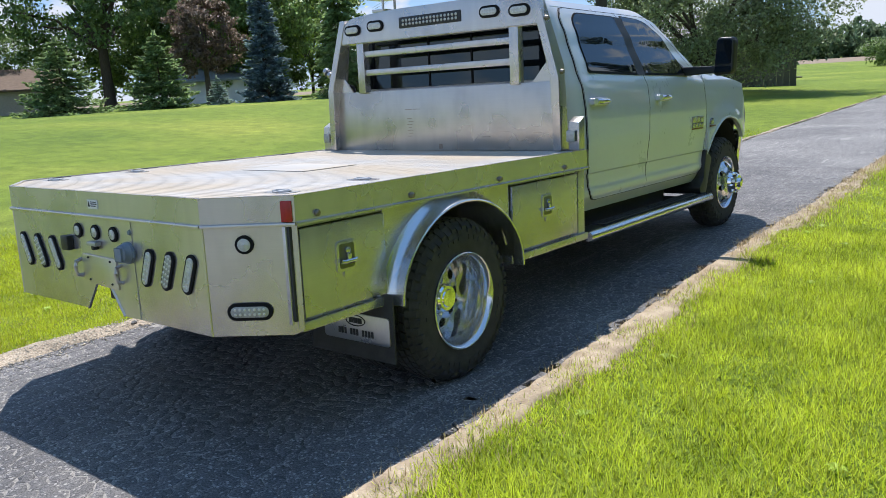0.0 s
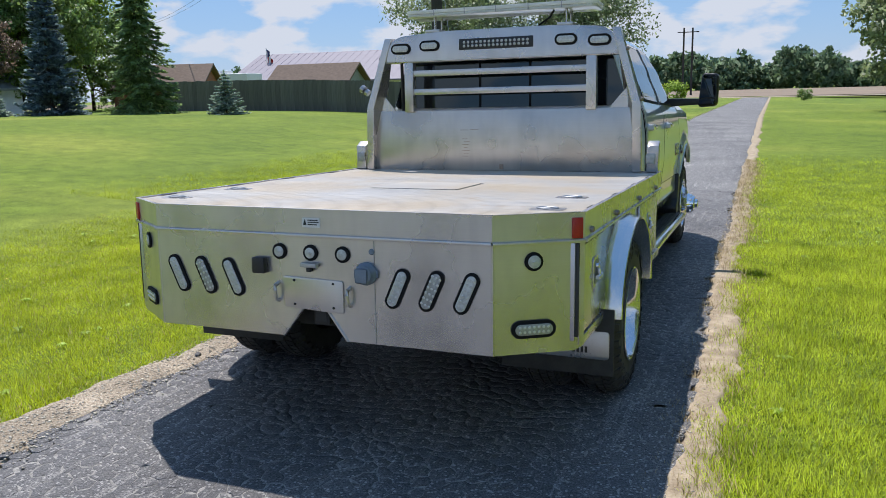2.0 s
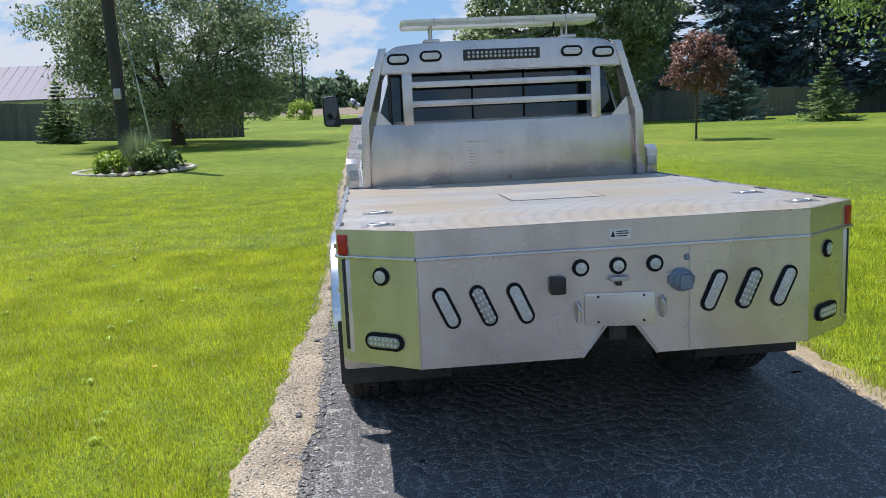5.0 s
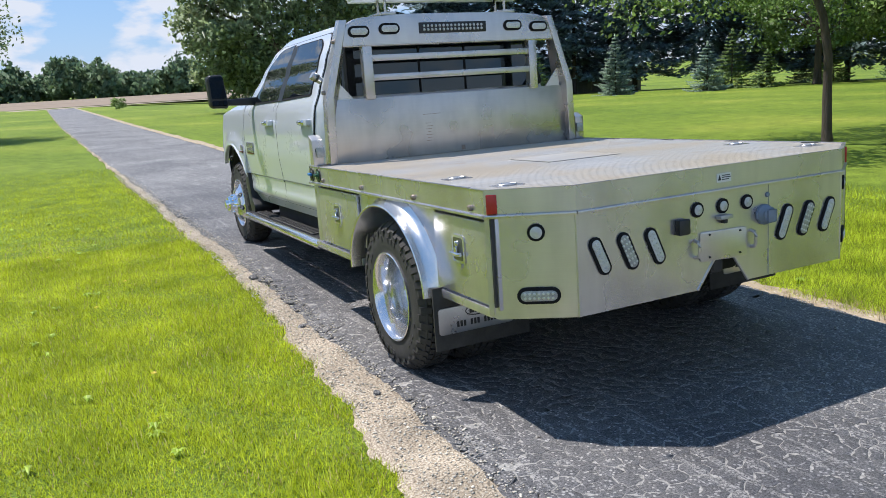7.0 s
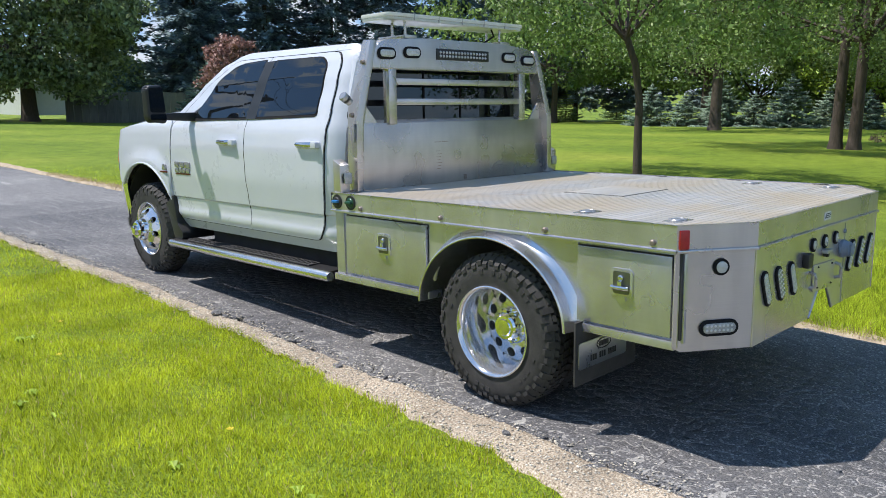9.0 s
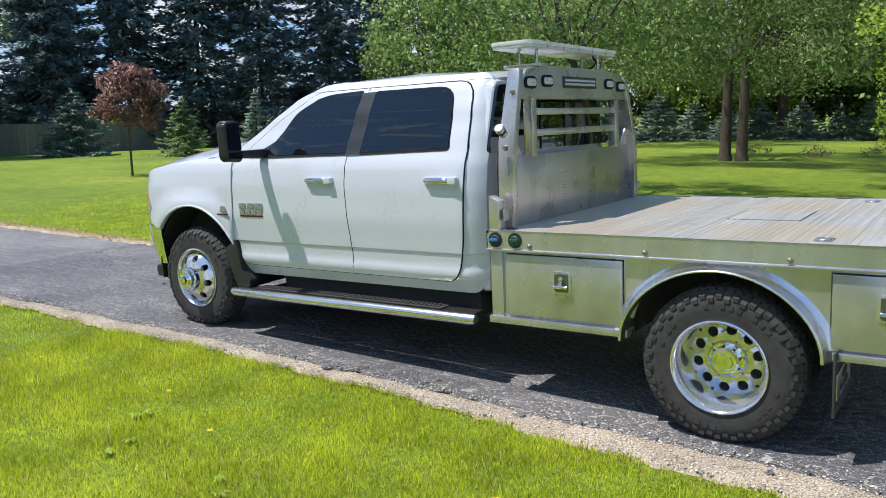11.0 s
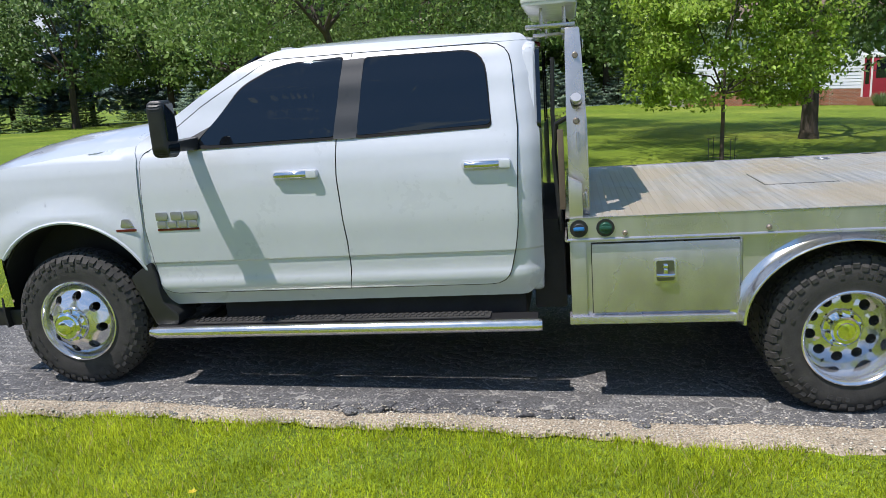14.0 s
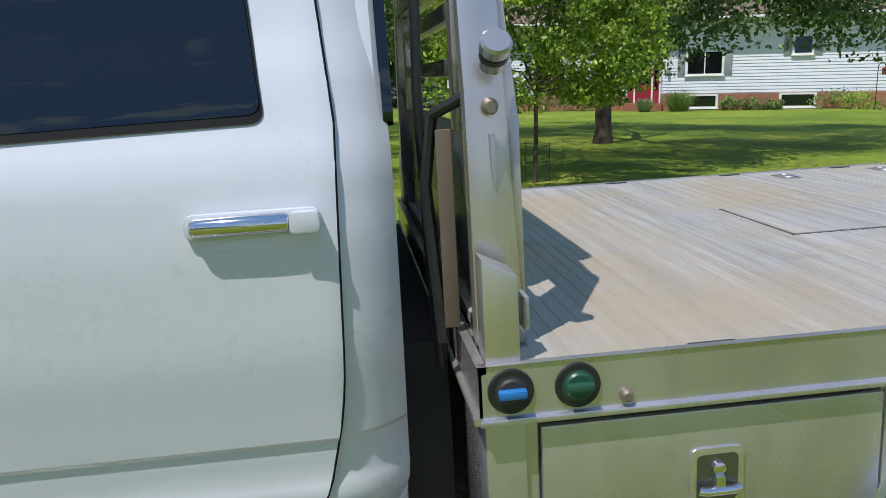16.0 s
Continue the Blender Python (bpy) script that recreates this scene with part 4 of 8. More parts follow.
# door outlines (y, z)
SEAM = [(interp(z, [(0.685, 2.652), (0.80, 2.637), (0.95, 2.638), (1.15, 2.655), (1.35, 2.668), (1.55, 2.662), (1.80, 2.622), (2.005, 2.582)]), float(z)) for z in np.linspace(0.70, 2.005, 25)]
F_DOOR = rounded([(3.80, 0.70)] + [(y + 0.002, z) for y, z in SEAM] + [(3.07, 2.003), (3.48, 1.765), (3.72, 1.590), (3.83, 1.51), (3.84, 1.10)], [0.10] + [0] * 25 + [0.06, 0, 0, 0.03, 0], 4)
R_DOOR = rounded([(1.75, 0.70), (1.685, 0.98), (1.665, 1.55), (1.700, 2.0)] + [(y - 0.002, z) for y, z in SEAM[::-1]], [0.10, 0.1, 0, 0.12] + [0] * 25, 4)
F_GLASS = rounded([(3.50, 1.553), (2.675, 1.560), (2.630, 1.985), (3.00, 1.970), (3.21, 1.868)], [0.02, 0.02, 0.03, 0.10, 0.05], 4)
R_GLASS = rounded([(2.545, 1.560), (1.805, 1.575), (1.840, 1.968), (2.505, 1.972)], [0.02, 0.03, 0.13, 0.03], 5)

for s in (-1, 1):
    side = "driver" if s < 0 else "passenger"
    # quarter panel behind the doors, rocker and roof rail, all one shell under the doors
    shell = rounded([(3.86, 0.62), (1.64, 0.625), (1.555, 0.72), (1.550, 1.52), (1.58, 1.97), (1.63, 2.050), (3.03, 2.062), (3.27, 1.965), (3.90, 1.565), (3.90, 1.0)], [0, 0.03, 0.05, 0.1, 0.05, 0.04, 0.08, 0.05, 0, 0], 3)
    flank_normals(part("cab_side", panel(shell, s, -0.010, 0.02), M["paint"], truck), s)
    fender = [(3.858, 1.50), (3.852, 0.90)] + [(3.86, 0.64)] + arc(4.350, 0.62, 0.540, 177, 38, 22) + [(4.90, 0.990), (5.03, 1.010), (5.095, 1.07), (5.105, 1.22), (5.075, 1.345), (4.99, 1.420), (4.86, 1.462), (4.70, 1.492), (4.40, 1.528), (3.88, 1.575)]
    flank_normals(part("front_fender", panel(fender, s, 0.0, 0.03, 0.04), M["paint"], truck), s)
    part("wheel_arch_lip", tube([(s * (side_x(y, z) + 0.002), y, z) for y, z in arc(4.350, 0.62, 0.542, 179, 38, 22)], 0.010, 6), M["paint"], truck)
    part("fender_liner", grid(lambda u, v: (s * (0.55 + 0.41 * u), 4.35 + 0.560 * math.cos(radians(-12 + 204 * v)), 0.62 + 0.560 * math.sin(radians(-12 + 204 * v))), 2, 30, 0.012), M["under"], truck)
    part("mud_guard", prism(rounded([(3.835, 0.905), (3.790, 0.655), (3.700, 0.580), (3.715, 0.515), (3.850, 0.515), (3.975, 0.815)], 0.02, 2), "x", s * 0.80, s * 1.030, 0.008), M["black"], truck)
    for name, out, glass, hy, gl in (("front_door", F_DOOR, F_GLASS, 2.90, "front"), ("rear_door", R_DOOR, R_GLASS, 1.835, "rear")):
        part("door_gap", panel([(y + (0.003 if y > sum(p[0] for p in out) / len(out) else -0.003), z + (0.004 if z > 1.3 else -0.004)) for y, z in out], s, -0.002, 0.006), M["seal"], truck)
        d = part(name, panel(out, s, 0.003, 0.016), M["paint"], truck, "white painted door with a tinted window and a chrome handle")
        flank_normals(d, s)
        seal = [(y + (0.006 if y > sum(p[0] for p in glass) / len(glass) else -0.006), z + (0.007 if z > 1.75 else -0.018)) for y, z in glass]
        part("window_seal", panel(seal, s, 0.0080, 0.005), M["seal"], d)
        part("window_glass", panel(glass, s, 0.0115, 0.005), M["glass"], d, "dark tinted side window")
        edge = out + [out[0]]
        fine = [(p[0] + (q[0] - p[0]) * f, p[1] + (q[1] - p[1]) * f) for p, q in zip(edge, edge[1:]) for f in np.arange(0, 1, min(1, 0.05 / max(1e-6, math.hypot(q[0] - p[0], q[1] - p[1]))))]
        part("door_seam", tube([(s * (side_x(y, z) + 0.0028), y, z) for y, z in fine + [fine[0]]], 0.0014, 6), M["seal"], d)
        # handle: recessed cup, chrome grip and white end cap
        z = 1.368
        cup = panel(rounded([(hy - 0.105, z - 0.055), (hy + 0.105, z - 0.050), (hy + 0.105, z + 0.012), (hy - 0.105, z + 0.012)], [0.05, 0.05, 0.02, 0.02], 4), s, 0.0045, 0.004, 0.06)
        part("handle_cup", cup, M["paint"], d)
        x = side_x(hy, z)
        grip = rounded([(hy - 0.132, z - 0.026), (hy + 0.132, z - 0.026), (hy + 0.132, z + 0.026), (hy - 0.132, z + 0.026)], 0.022, 4)
        part("handle_base", prism(grip, "x", s * (x + 0.001), s * (x + 0.022), 0.005), M["paint"], d)
        part("handle", tube([(s * (x + 0.024), hy + q, z) for q in (-0.070, -0.064, 0.0, 0.105, 0.116, 0.120)], 0.02, 16, radii=[0.017, 0.0205, 0.021, 0.020, 0.016, 0.009]), M["handle"], d, "chrome door handle")
        part("handle_cap", prism(rounded([(hy - 0.130, z - 0.022), (hy - 0.071, z - 0.022), (hy - 0.071, z + 0.022), (hy - 0.130, z + 0.022)], 0.012, 4), "x", s * (x + 0.016), s * (x + 0.045), 0.004), M["paint"], d)
    part("pillar_trim", panel(rounded([(2.678, 1.545), (2.545, 1.545), (2.507, 1.975), (2.630, 1.972)], 0.006, 2), s, 0.0120, 0.006), M["pillar"], truck)
    # badge blocks in bright metal: a row of five blocks over a bar, and a small mark ahead of it
    y0, z0 = 3.555, 1.145
    for k, (w, h) in enumerate(((0.070, 0.048), (0.066, 0.048), (0.084, 0.048))):
        y = y0 + 0.170 - k * 0.090
        part("badge_block", prism(rounded([(y - w / 2, z0), (y + w / 2, z0), (y + w / 2, z0 + h), (y - w / 2, z0 + h)], 0.008, 2), "x", s * (side_x(y, z0) + 0.004), s * (side_x(y, z0) + 0.013), 0.002), M["badge"], truck)
    for k in range(4):
        y = y0 + 0.175 - k * 0.064
        part("badge_block", prism(rounded([(y - 0.027, z0 - 0.044), (y + 0.027, z0 - 0.044), (y + 0.027, z0 - 0.006), (y - 0.027, z0 - 0.006)], 0.006, 2), "x", s * (side_x(y, z0) + 0.004), s * (side_x(y, z0) + 0.011), 0.002), M["badge"], truck)
    part("badge_bar", box(s * (side_x(y0, 1.07) + 0.001), s * (side_x(y0, 1.07) + 0.008), y0 - 0.05, y0 + 0.205, z0 - 0.060, z0 - 0.048, 0.002), M["badge_red"], truck)
    part("engine_badge", prism(rounded([(3.90, 1.115), (3.985, 1.115), (3.97, 1.165), (3.925, 1.165)], 0.012, 3), "x", s * (side_x(3.94, 1.13) - 0.002), s * (side_x(3.94, 1.13) + 0.009), 0.002), M["badge"], truck)
    part("engine_badge_bar", box(s * (side_x(3.94, 1.09) - 0.002), s * (side_x(3.94, 1.09) + 0.008), 3.885, 4.01, 1.092, 1.106, 0.002), M["badge_red"], truck)
    # towing mirror
    mx = side_x(3.55, 1.54)
    arm = part("mirror_arm", prism(rounded([(s * (mx - 0.04), 1.530), (s * (mx + 0.26), 1.545), (s * (mx + 0.26), 1.600), (s * (mx - 0.04), 1.605)], 0.02, 3), "y", 3.475, 3.550, 0.012), M["black"], truck)
    head = part("mirror", prism(rounded([(s * (mx + 0.245), 1.520), (s * (mx + 0.412), 1.530), (s * (mx + 0.420), 1.815), (s * (mx + 0.275), 1.825)], 0.045, 5), "y", 3.460, 3.550, 0.026, seg=4), M["black"], truck, "black towing mirror on a long arm")
    part("mirror_glass", prism(rounded([(s * (mx + 0.265), 1.605), (s * (mx + 0.398), 1.608), (s * (mx + 0.402), 1.797), (s * (mx + 0.284), 1.805)], 0.02, 3), "y", 3.456, 3.462), M["glass"], head)
    part("mirror_glass", prism(rounded([(s * (mx + 0.262), 1.542), (s * (mx + 0.398), 1.546), (s * (mx + 0.398), 1.592), (s * (mx + 0.262), 1.592)], 0.015, 3), "y", 3.456, 3.462), M["glass"], head)
    swing = Matrix.Translation((s * (mx + 0.20), 3.525, 0)) @ Matrix.Rotation(-s * 0.08, 4, "Z") @ Matrix.Translation((-s * (mx + 0.20), -3.525, 0))
    head.matrix_basis = swing
    part("mirror_sail", panel(rounded([(3.66, 1.545), (3.50, 1.55), (3.40, 1.66)], 0.01, 2), s, 0.010, 0.012, 0.1), M["black"], truck)
    # running board
    step = part("running_board", prism(rounded([(s * 0.935, 0.455), (s * 1.075, 0.450), (s * 1.095, 0.485), (s * 1.075, 0.515), (s * 0.935, 0.522)], [0.01, 0.02, 0.03, 0.02, 0.01], 4), "y", 1.60, 3.84, 0.0), M["black"], truck, "chrome running board with black tread pads")
    part("chrome_tube", tube([(s * 1.070, 1.575, 0.485), (s * 1.070, 1.60, 0.485), (s * 1.070, 3.82, 0.485), (s * 1.055, 3.87, 0.485)], 0.036, 16, radii=[0.031, 0.036, 0.036, 0.030]), M["fender"], step)
    for y0, y1 in ((1.86, 2.71), (2.72, 3.60)):
        pad = box(s * 0.940, s * 1.040, y0, y1, 0.520, 0.531, 0.004)
        for i in range(int((y1 - y0) / 0.035)):
            for j in range(2):
                y = y0 + 0.02 + i * 0.035 + (0.016 if j % 2 else 0)
                box(s * (0.950 + j * 0.045), s * (0.985 + j * 0.045), y, y + 0.018, 0.530, 0.537, 0, 1, pad)
        part("tread_pad", pad, M["rubber"], step)
    for y in (1.75, 2.70, 3.60):
        part("bracket", box(s * 0.55, s * 0.96, y, y + 0.06, 0.455, 0.500, 0.008), M["under"], step)
    # headlamp
    hl = part("headlamp", panel(rounded([(4.885, 1.130), (4.955, 1.070), (5.10, 1.065), (5.10, 1.31), (5.00, 1.325)], [0.015, 0.02, 0.01, 0.01, 0.02], 3), s, 0.004, 0.03, 0.03), M["lens_grey"], truck, "clear wrap-around headlamp")
    part("side_marker", panel([(4.915, 1.150), (4.948, 1.150), (5.020, 1.290), (5.000, 1.300)], s, 0.006, 0.006, 0.03), M["orange"], hl)

# roof, windscreen, back wall, bonnet, nose
def roof_top(u, v):
    y = 1.580 + u * (3.16 - 1.580)
    t = 2 * v - 1
    zr = interp(y, [(1.580, 2.030), (1.72, 2.083), (2.40, 2.115), (2.95, 2.105), (3.16, 2.042)])
    x = side_x(y, 2.0) - 0.012
    return (t * x, y + (0.06 * (1 - t * t) if u > 0.97 else 0) - (0.03 * (1 - t * t) if u < 0.02 else 0), 2.008 + (zr - 2.008) * (1 - abs(t) ** 3.2))
part("roof", grid(roof_top, 30, 24, 0.02), M["paint"], truck)
def wind(u, v):
    t = 2 * v - 1
    y, z = 3.16 + u * 0.66, 2.038 - u * 0.450
    return (t * (side_x(y, z) - 0.02), y + 0.13 * (1 - t * t), z + 0.02 * (1 - t * t))
part("windscreen", grid(wind, 8, 14, 0.008), M["glass"], truck, "dark windscreen")
part("back_wall", prism(rounded([(-0.915, 0.63), (0.915, 0.63), (0.905, 1.50), (0.76, 2.0), (-0.76, 2.0), (-0.905, 1.50)], 0.07, 4), "y", 1.560, 1.64, 0.03, seg=3), M["paint"], truck)
part("rear_window", prism(rounded([(-0.90, 1.53), (0.90, 1.53), (0.755, 1.965), (-0.755, 1.965)], 0.05, 4), "y", 1.540, 1.562), M["glass"], truck, "dark tinted rear window")
part("window_divider", box(-0.20, -0.185, 1.535, 1.542, 1.53, 1.96), M["seal"], truck)
part("window_divider", box(0.185, 0.20, 1.535, 1.542, 1.53, 1.96), M["seal"], truck)
part("roof_lamp", box(-0.10, 0.10, 1.555, 1.60, 1.985, 2.025, 0.008), M["red"], truck)
for x in (-0.46, -0.23, 0.0, 0.23, 0.46):
    part("clearance_lamp", prism(rounded([(x - 0.045, 3.02), (x + 0.045, 3.02), (x + 0.035, 3.10), (x - 0.035, 3.10)], 0.02, 3), "z", 2.030, 2.083, 0.012), M["lens"], truck)
def bonnet(u, v):
    y = 3.80 + u * 1.29
    t = 2 * v - 1
    ze = interp(y, [(3.80, 1.575), (4.40, 1.528), (4.70, 1.492), (4.86, 1.462), (4.99, 1.420), (5.075, 1.345), (5.09, 1.31)])
    c = 0.125 * (1 - abs(t) ** 3) * (1 - 0.85 * u ** 5) + 0.022 * math.exp(-((abs(t) - 0.45) / 0.16) ** 2) * (1 - u)
    return (t * (side_x(y, ze) - 0.004), y + 0.10 * u * (1 - t * t), ze + c)
part("bonnet", grid(bonnet, 20, 24, 0.02), M["paint"], truck)
part("cowl", box(-0.86, 0.86, 3.72, 3.86, 1.50, 1.585, 0.02), M["black"], truck)
def nose(u, v):
    t, z = 2 * u - 1, 0.93 + 0.44 * v
    return (t * (side_x(5.095, z) - 0.012), 5.085 + 0.10 * (1 - t * t) - 0.06 * max(0, v - 0.6), z)
part("nose_panel", grid(nose, 20, 8, 0.02), M["paint"], truck)
grille = part("grille", box(-0.52, 0.52, 5.10, 5.20, 0.98, 1.34, 0.03), M["chrome"], truck)
for x in (-0.27, 0.27):
    for z in (1.085, 1.275):
        part("grille_mesh", box(x - 0.23, x + 0.23, 5.18, 5.21, z - 0.075, z + 0.075, 0.01), M["black"], grille)
def bumper(u, v):
    t = abs(2 * u - 1)
    x = interp(t, [(0.0, 0.0), (0.25, 0.33), (0.50, 0.66), (0.64, 0.84), (0.74, 0.925), (0.84, 0.968), (1.0, 0.985)])
    y = interp(t, [(0.0, 5.215), (0.25, 5.205), (0.50, 5.18), (0.64, 5.14), (0.74, 5.085), (0.84, 5.00), (1.0, 4.835)])
    lean = interp(v, [(0.0, -0.10), (0.3, -0.055), (0.7, -0.005), (0.88, 0.0), (0.95, -0.012), (1.0, -0.05)])
    front = 1 - max(0, (t - 0.70) / 0.30) ** 1.5
    return ((1 if u > 0.5 else -1) * (x + 0.35 * lean * (1 - front)), y + lean * front, 0.635 + 0.375 * v)
part("front_bumper", grid(bumper, 44, 14, 0.015), M["chrome"], truck, "chrome front bumper wrapping the corners")
part("air_dam", box(-0.92, 0.92, 4.82, 5.05, 0.50, 0.612, 0.03), M["black"], truck)
# chassis
for s in (-1, 1):
    part("frame_rail", box(s * 0.38, s * 0.46, -1.10, 4.90, 0.60, 0.78, 0.01), M["under"], truck)
part("floor_pan", box(-0.86, 0.86, 1.62, 3.84, 0.62, 0.68, 0.02), M["under"], truck)
part("engine_bay", box(-0.70, 0.70, 3.80, 4.85, 0.62, 1.36, 0.02), M["under"], truck)
part("cabin_core", box(-0.80, 0.80, 1.66, 3.30, 0.66, 1.52, 0.02), M["under"], truck)
part("rear_axle", tube([(-0.80, 0.03, 0.40), (-0.2, 0.03, 0.40), (0, 0.03, 0.40), (0.2, 0.03, 0.40), (0.80, 0.03, 0.40)], 0.06, 12, radii=[0.06, 0.065, 0.17, 0.065, 0.06]), M["under"], truck)
part("front_axle", tube([(-0.85, 4.36, FRONT_Z), (0.85, 4.36, FRONT_Z)], 0.05, 10), M["under"], truck)
part("fuel_tank", box(-0.34, 0.34, -1.02, -0.52, 0.50, 0.72, 0.04), M["under"], truck)
part("exhaust_pipe", tube([(0.52, 3.4, 0.52), (0.52, 1.2, 0.54), (0.62, 0.7, 0.56)], 0.05, 10), M["under"], truck)
part("sub_frame", box(-0.62, 0.62, 0.50, 1.50, 0.52, 0.94, 0.02), M["under"], truck)
part("sub_frame", box(-0.62, 0.62, -0.48, 0.50, 0.62, 0.94, 0.02), M["under"], truck)
part("side_tank", box(-0.86, -0.34, 1.66, 3.50, 0.44, 0.63, 0.05), M["under"], truck)
part("exhaust_box", box(0.40, 0.84, 1.66, 3.40, 0.46, 0.63, 0.05), M["under"], truck)
part("cross_brace", box(-0.80, 0.80, 1.44, 1.62, 0.50, 1.02, 0.02), M["under"], truck)
part("gearbox", box(-0.22, 0.22, 2.3, 3.7, 0.44, 0.68, 0.05), M["under"], truck)


# ---- wheels ----
def holed_disc(n, rin, rout, rh, rc, xf, rimx):
    """A dished disc with n round holes, in the wheel's frame (x out)."""
    own = bmesh.new()
    half, m = math.pi / n, 24
    def at(p):
        r = p.length
        t = (r - rin) / (rout - rin)
        return xf + (rimx - xf) * max(0, t) ** 1.6
    for k in range(n):
        mid = 2 * half * k
        c = Vector((rc * math.cos(mid), rc * math.sin(mid)))
        ring = []
        for i in range(m):
            q = 2 * math.pi * i / m
            d = Vector((math.cos(q), math.sin(q)))
            best = 9
            for sgn in (-1, 1):
                e = mid + sgn * half
                nrm = Vector((-math.sin(e), math.cos(e))) * sgn
                den = d.dot(nrm)
                if den > 1e-6:
                    best = min(best, -c.dot(nrm) / den)
            for R, outer in ((rout, True), (rin, False)):
                bq = c.dot(d); disc = bq * bq - (c.dot(c) - R * R)
                if disc > 0:
                    for root in ((-bq + math.sqrt(disc)), (-bq - math.sqrt(disc))):
                        if root > 1e-6:
                            best = min(best, root)
            p = c + d * best
            h = c + Vector((d.x, d.y)) * rh
            hb = c + d * (rh * 0.93)
            ring.append([own.verts.new((at(p), p.x, p.y)), own.verts.new((at(h) + 0.004, h.x, h.y)), own.verts.new((at(h) - 0.03, hb.x, hb.y))])
        for i in range(m):
            j = (i + 1) % m
            for a in (0, 1):
                own.faces.new((ring[i][a], ring[j][a], ring[j][a + 1], ring[i][a + 1]))
    bmesh.ops.remove_doubles(own, verts=own.verts[:], dist=5e-4)
    bmesh.ops.recalc_face_normals(own, faces=own.faces[:])
    return own


def tyre_bm(x0, x1, R=0.418, rb=0.240):
    """Tyre between x0 (inner) and x1 (outer), axis x."""
    w = x1 - x0
    prof = [(x0 + 0.03 * w, rb), (x0, rb + 0.035), (x0 - 0.010 * w, (R + rb) / 2), (x0 + 0.03 * w, R - 0.045), (x0 + 0.12 * w, R - 0.014), (x0 + 0.5 * w, R - 0.009), (x1 - 0.12 * w, R - 0.014), (x1 - 0.03 * w, R - 0.045), (x1 + 0.010 * w, (R + rb) / 2), (x1, rb + 0.035), (x1 - 0.03 * w, rb)]
    return revolve(prof, "x", (0, 0, 0), 56, closed=True)


def tread_bm(x0, x1, R=0.418, n=56):
    own = bmesh.new()
    w = x1 - x0
    def block(xa, xb, ra, rb, t, dt, skew):
        q = []
        for x, r in ((xa, ra), (xb, rb)):
            for top in (0, 1):
                for e in (-1, 1):
                    g = t + e * dt + skew * (x - (x0 + w / 2)) / w
                    rr = r + (0.0 if top else -0.02)
                    q.append(own.verts.new((x, rr * math.cos(g), rr * math.sin(g))))
        for f in ((2, 3, 7, 6), (0, 2, 6, 4), (1, 5, 7, 3), (0, 1, 3, 2), (4, 6, 7, 5)):
            own.faces.new([q[i] for i in f])
    for k in range(n):
        t = 2 * math.pi * k / n
        d = math.pi / n
        long = k % 2
        block(x1 - 0.20 * w, x1 + (0.006 if long else 0.000), R, R - (0.050 if long else 0.034), t, d * 0.72, 0.05)
        block(x0 + 0.20 * w, x0 - (0.000 if long else 0.006), R, R - (0.034 if long else 0.050), t + d, d * 0.72, 0.05)
        block(x0 + 0.24 * w, x0 + 0.42 * w, R + 0.001, R + 0.002, t + d * 0.5, d * 0.75, 0.16)
        block(x0 + 0.46 * w, x0 + 0.60 * w, R + 0.002, R + 0.002, t, d * 0.78, -0.16)
        block(x0 + 0.64 * w, x0 + 0.77 * w, R + 0.002, R + 0.001, t + d * 0.6, d * 0.75, 0.16)
    bmesh.ops.recalc_face_normals(own, faces=own.faces[:])
    return own


def sidewall_marks(x1):
    """Raised unreadable lettering and ribs on the outer sidewall, as short bars."""
    own = bmesh.new()
    for n0, n1, r0, r1 in ((3, 13, 0.315, 0.338), (25, 36, 0.315, 0.338), (17, 21, 0.300, 0.314), (40, 45, 0.300, 0.314)):
        for k in range(n0, n1):
            if k % 4 == 3:
                continue
            a = 2 * math.pi * k / 48
            q = []
            for x in (x1 + 0.001, x1 + 0.0055):
                for r, e in ((r0, -0.035), (r0, 0.035), (r1, 0.035), (r1, -0.035)):
                    q.append(own.verts.new((x, r * math.cos(a + e), r * math.sin(a + e))))
            for f in ((4, 5, 6, 7), (0, 4, 7, 3), (1, 2, 6, 5), (0, 1, 5, 4), (3, 7, 6, 2)):
                own.faces.new([q[i] for i in f])
    bmesh.ops.recalc_face_normals(own, faces=own.faces[:])
    return own


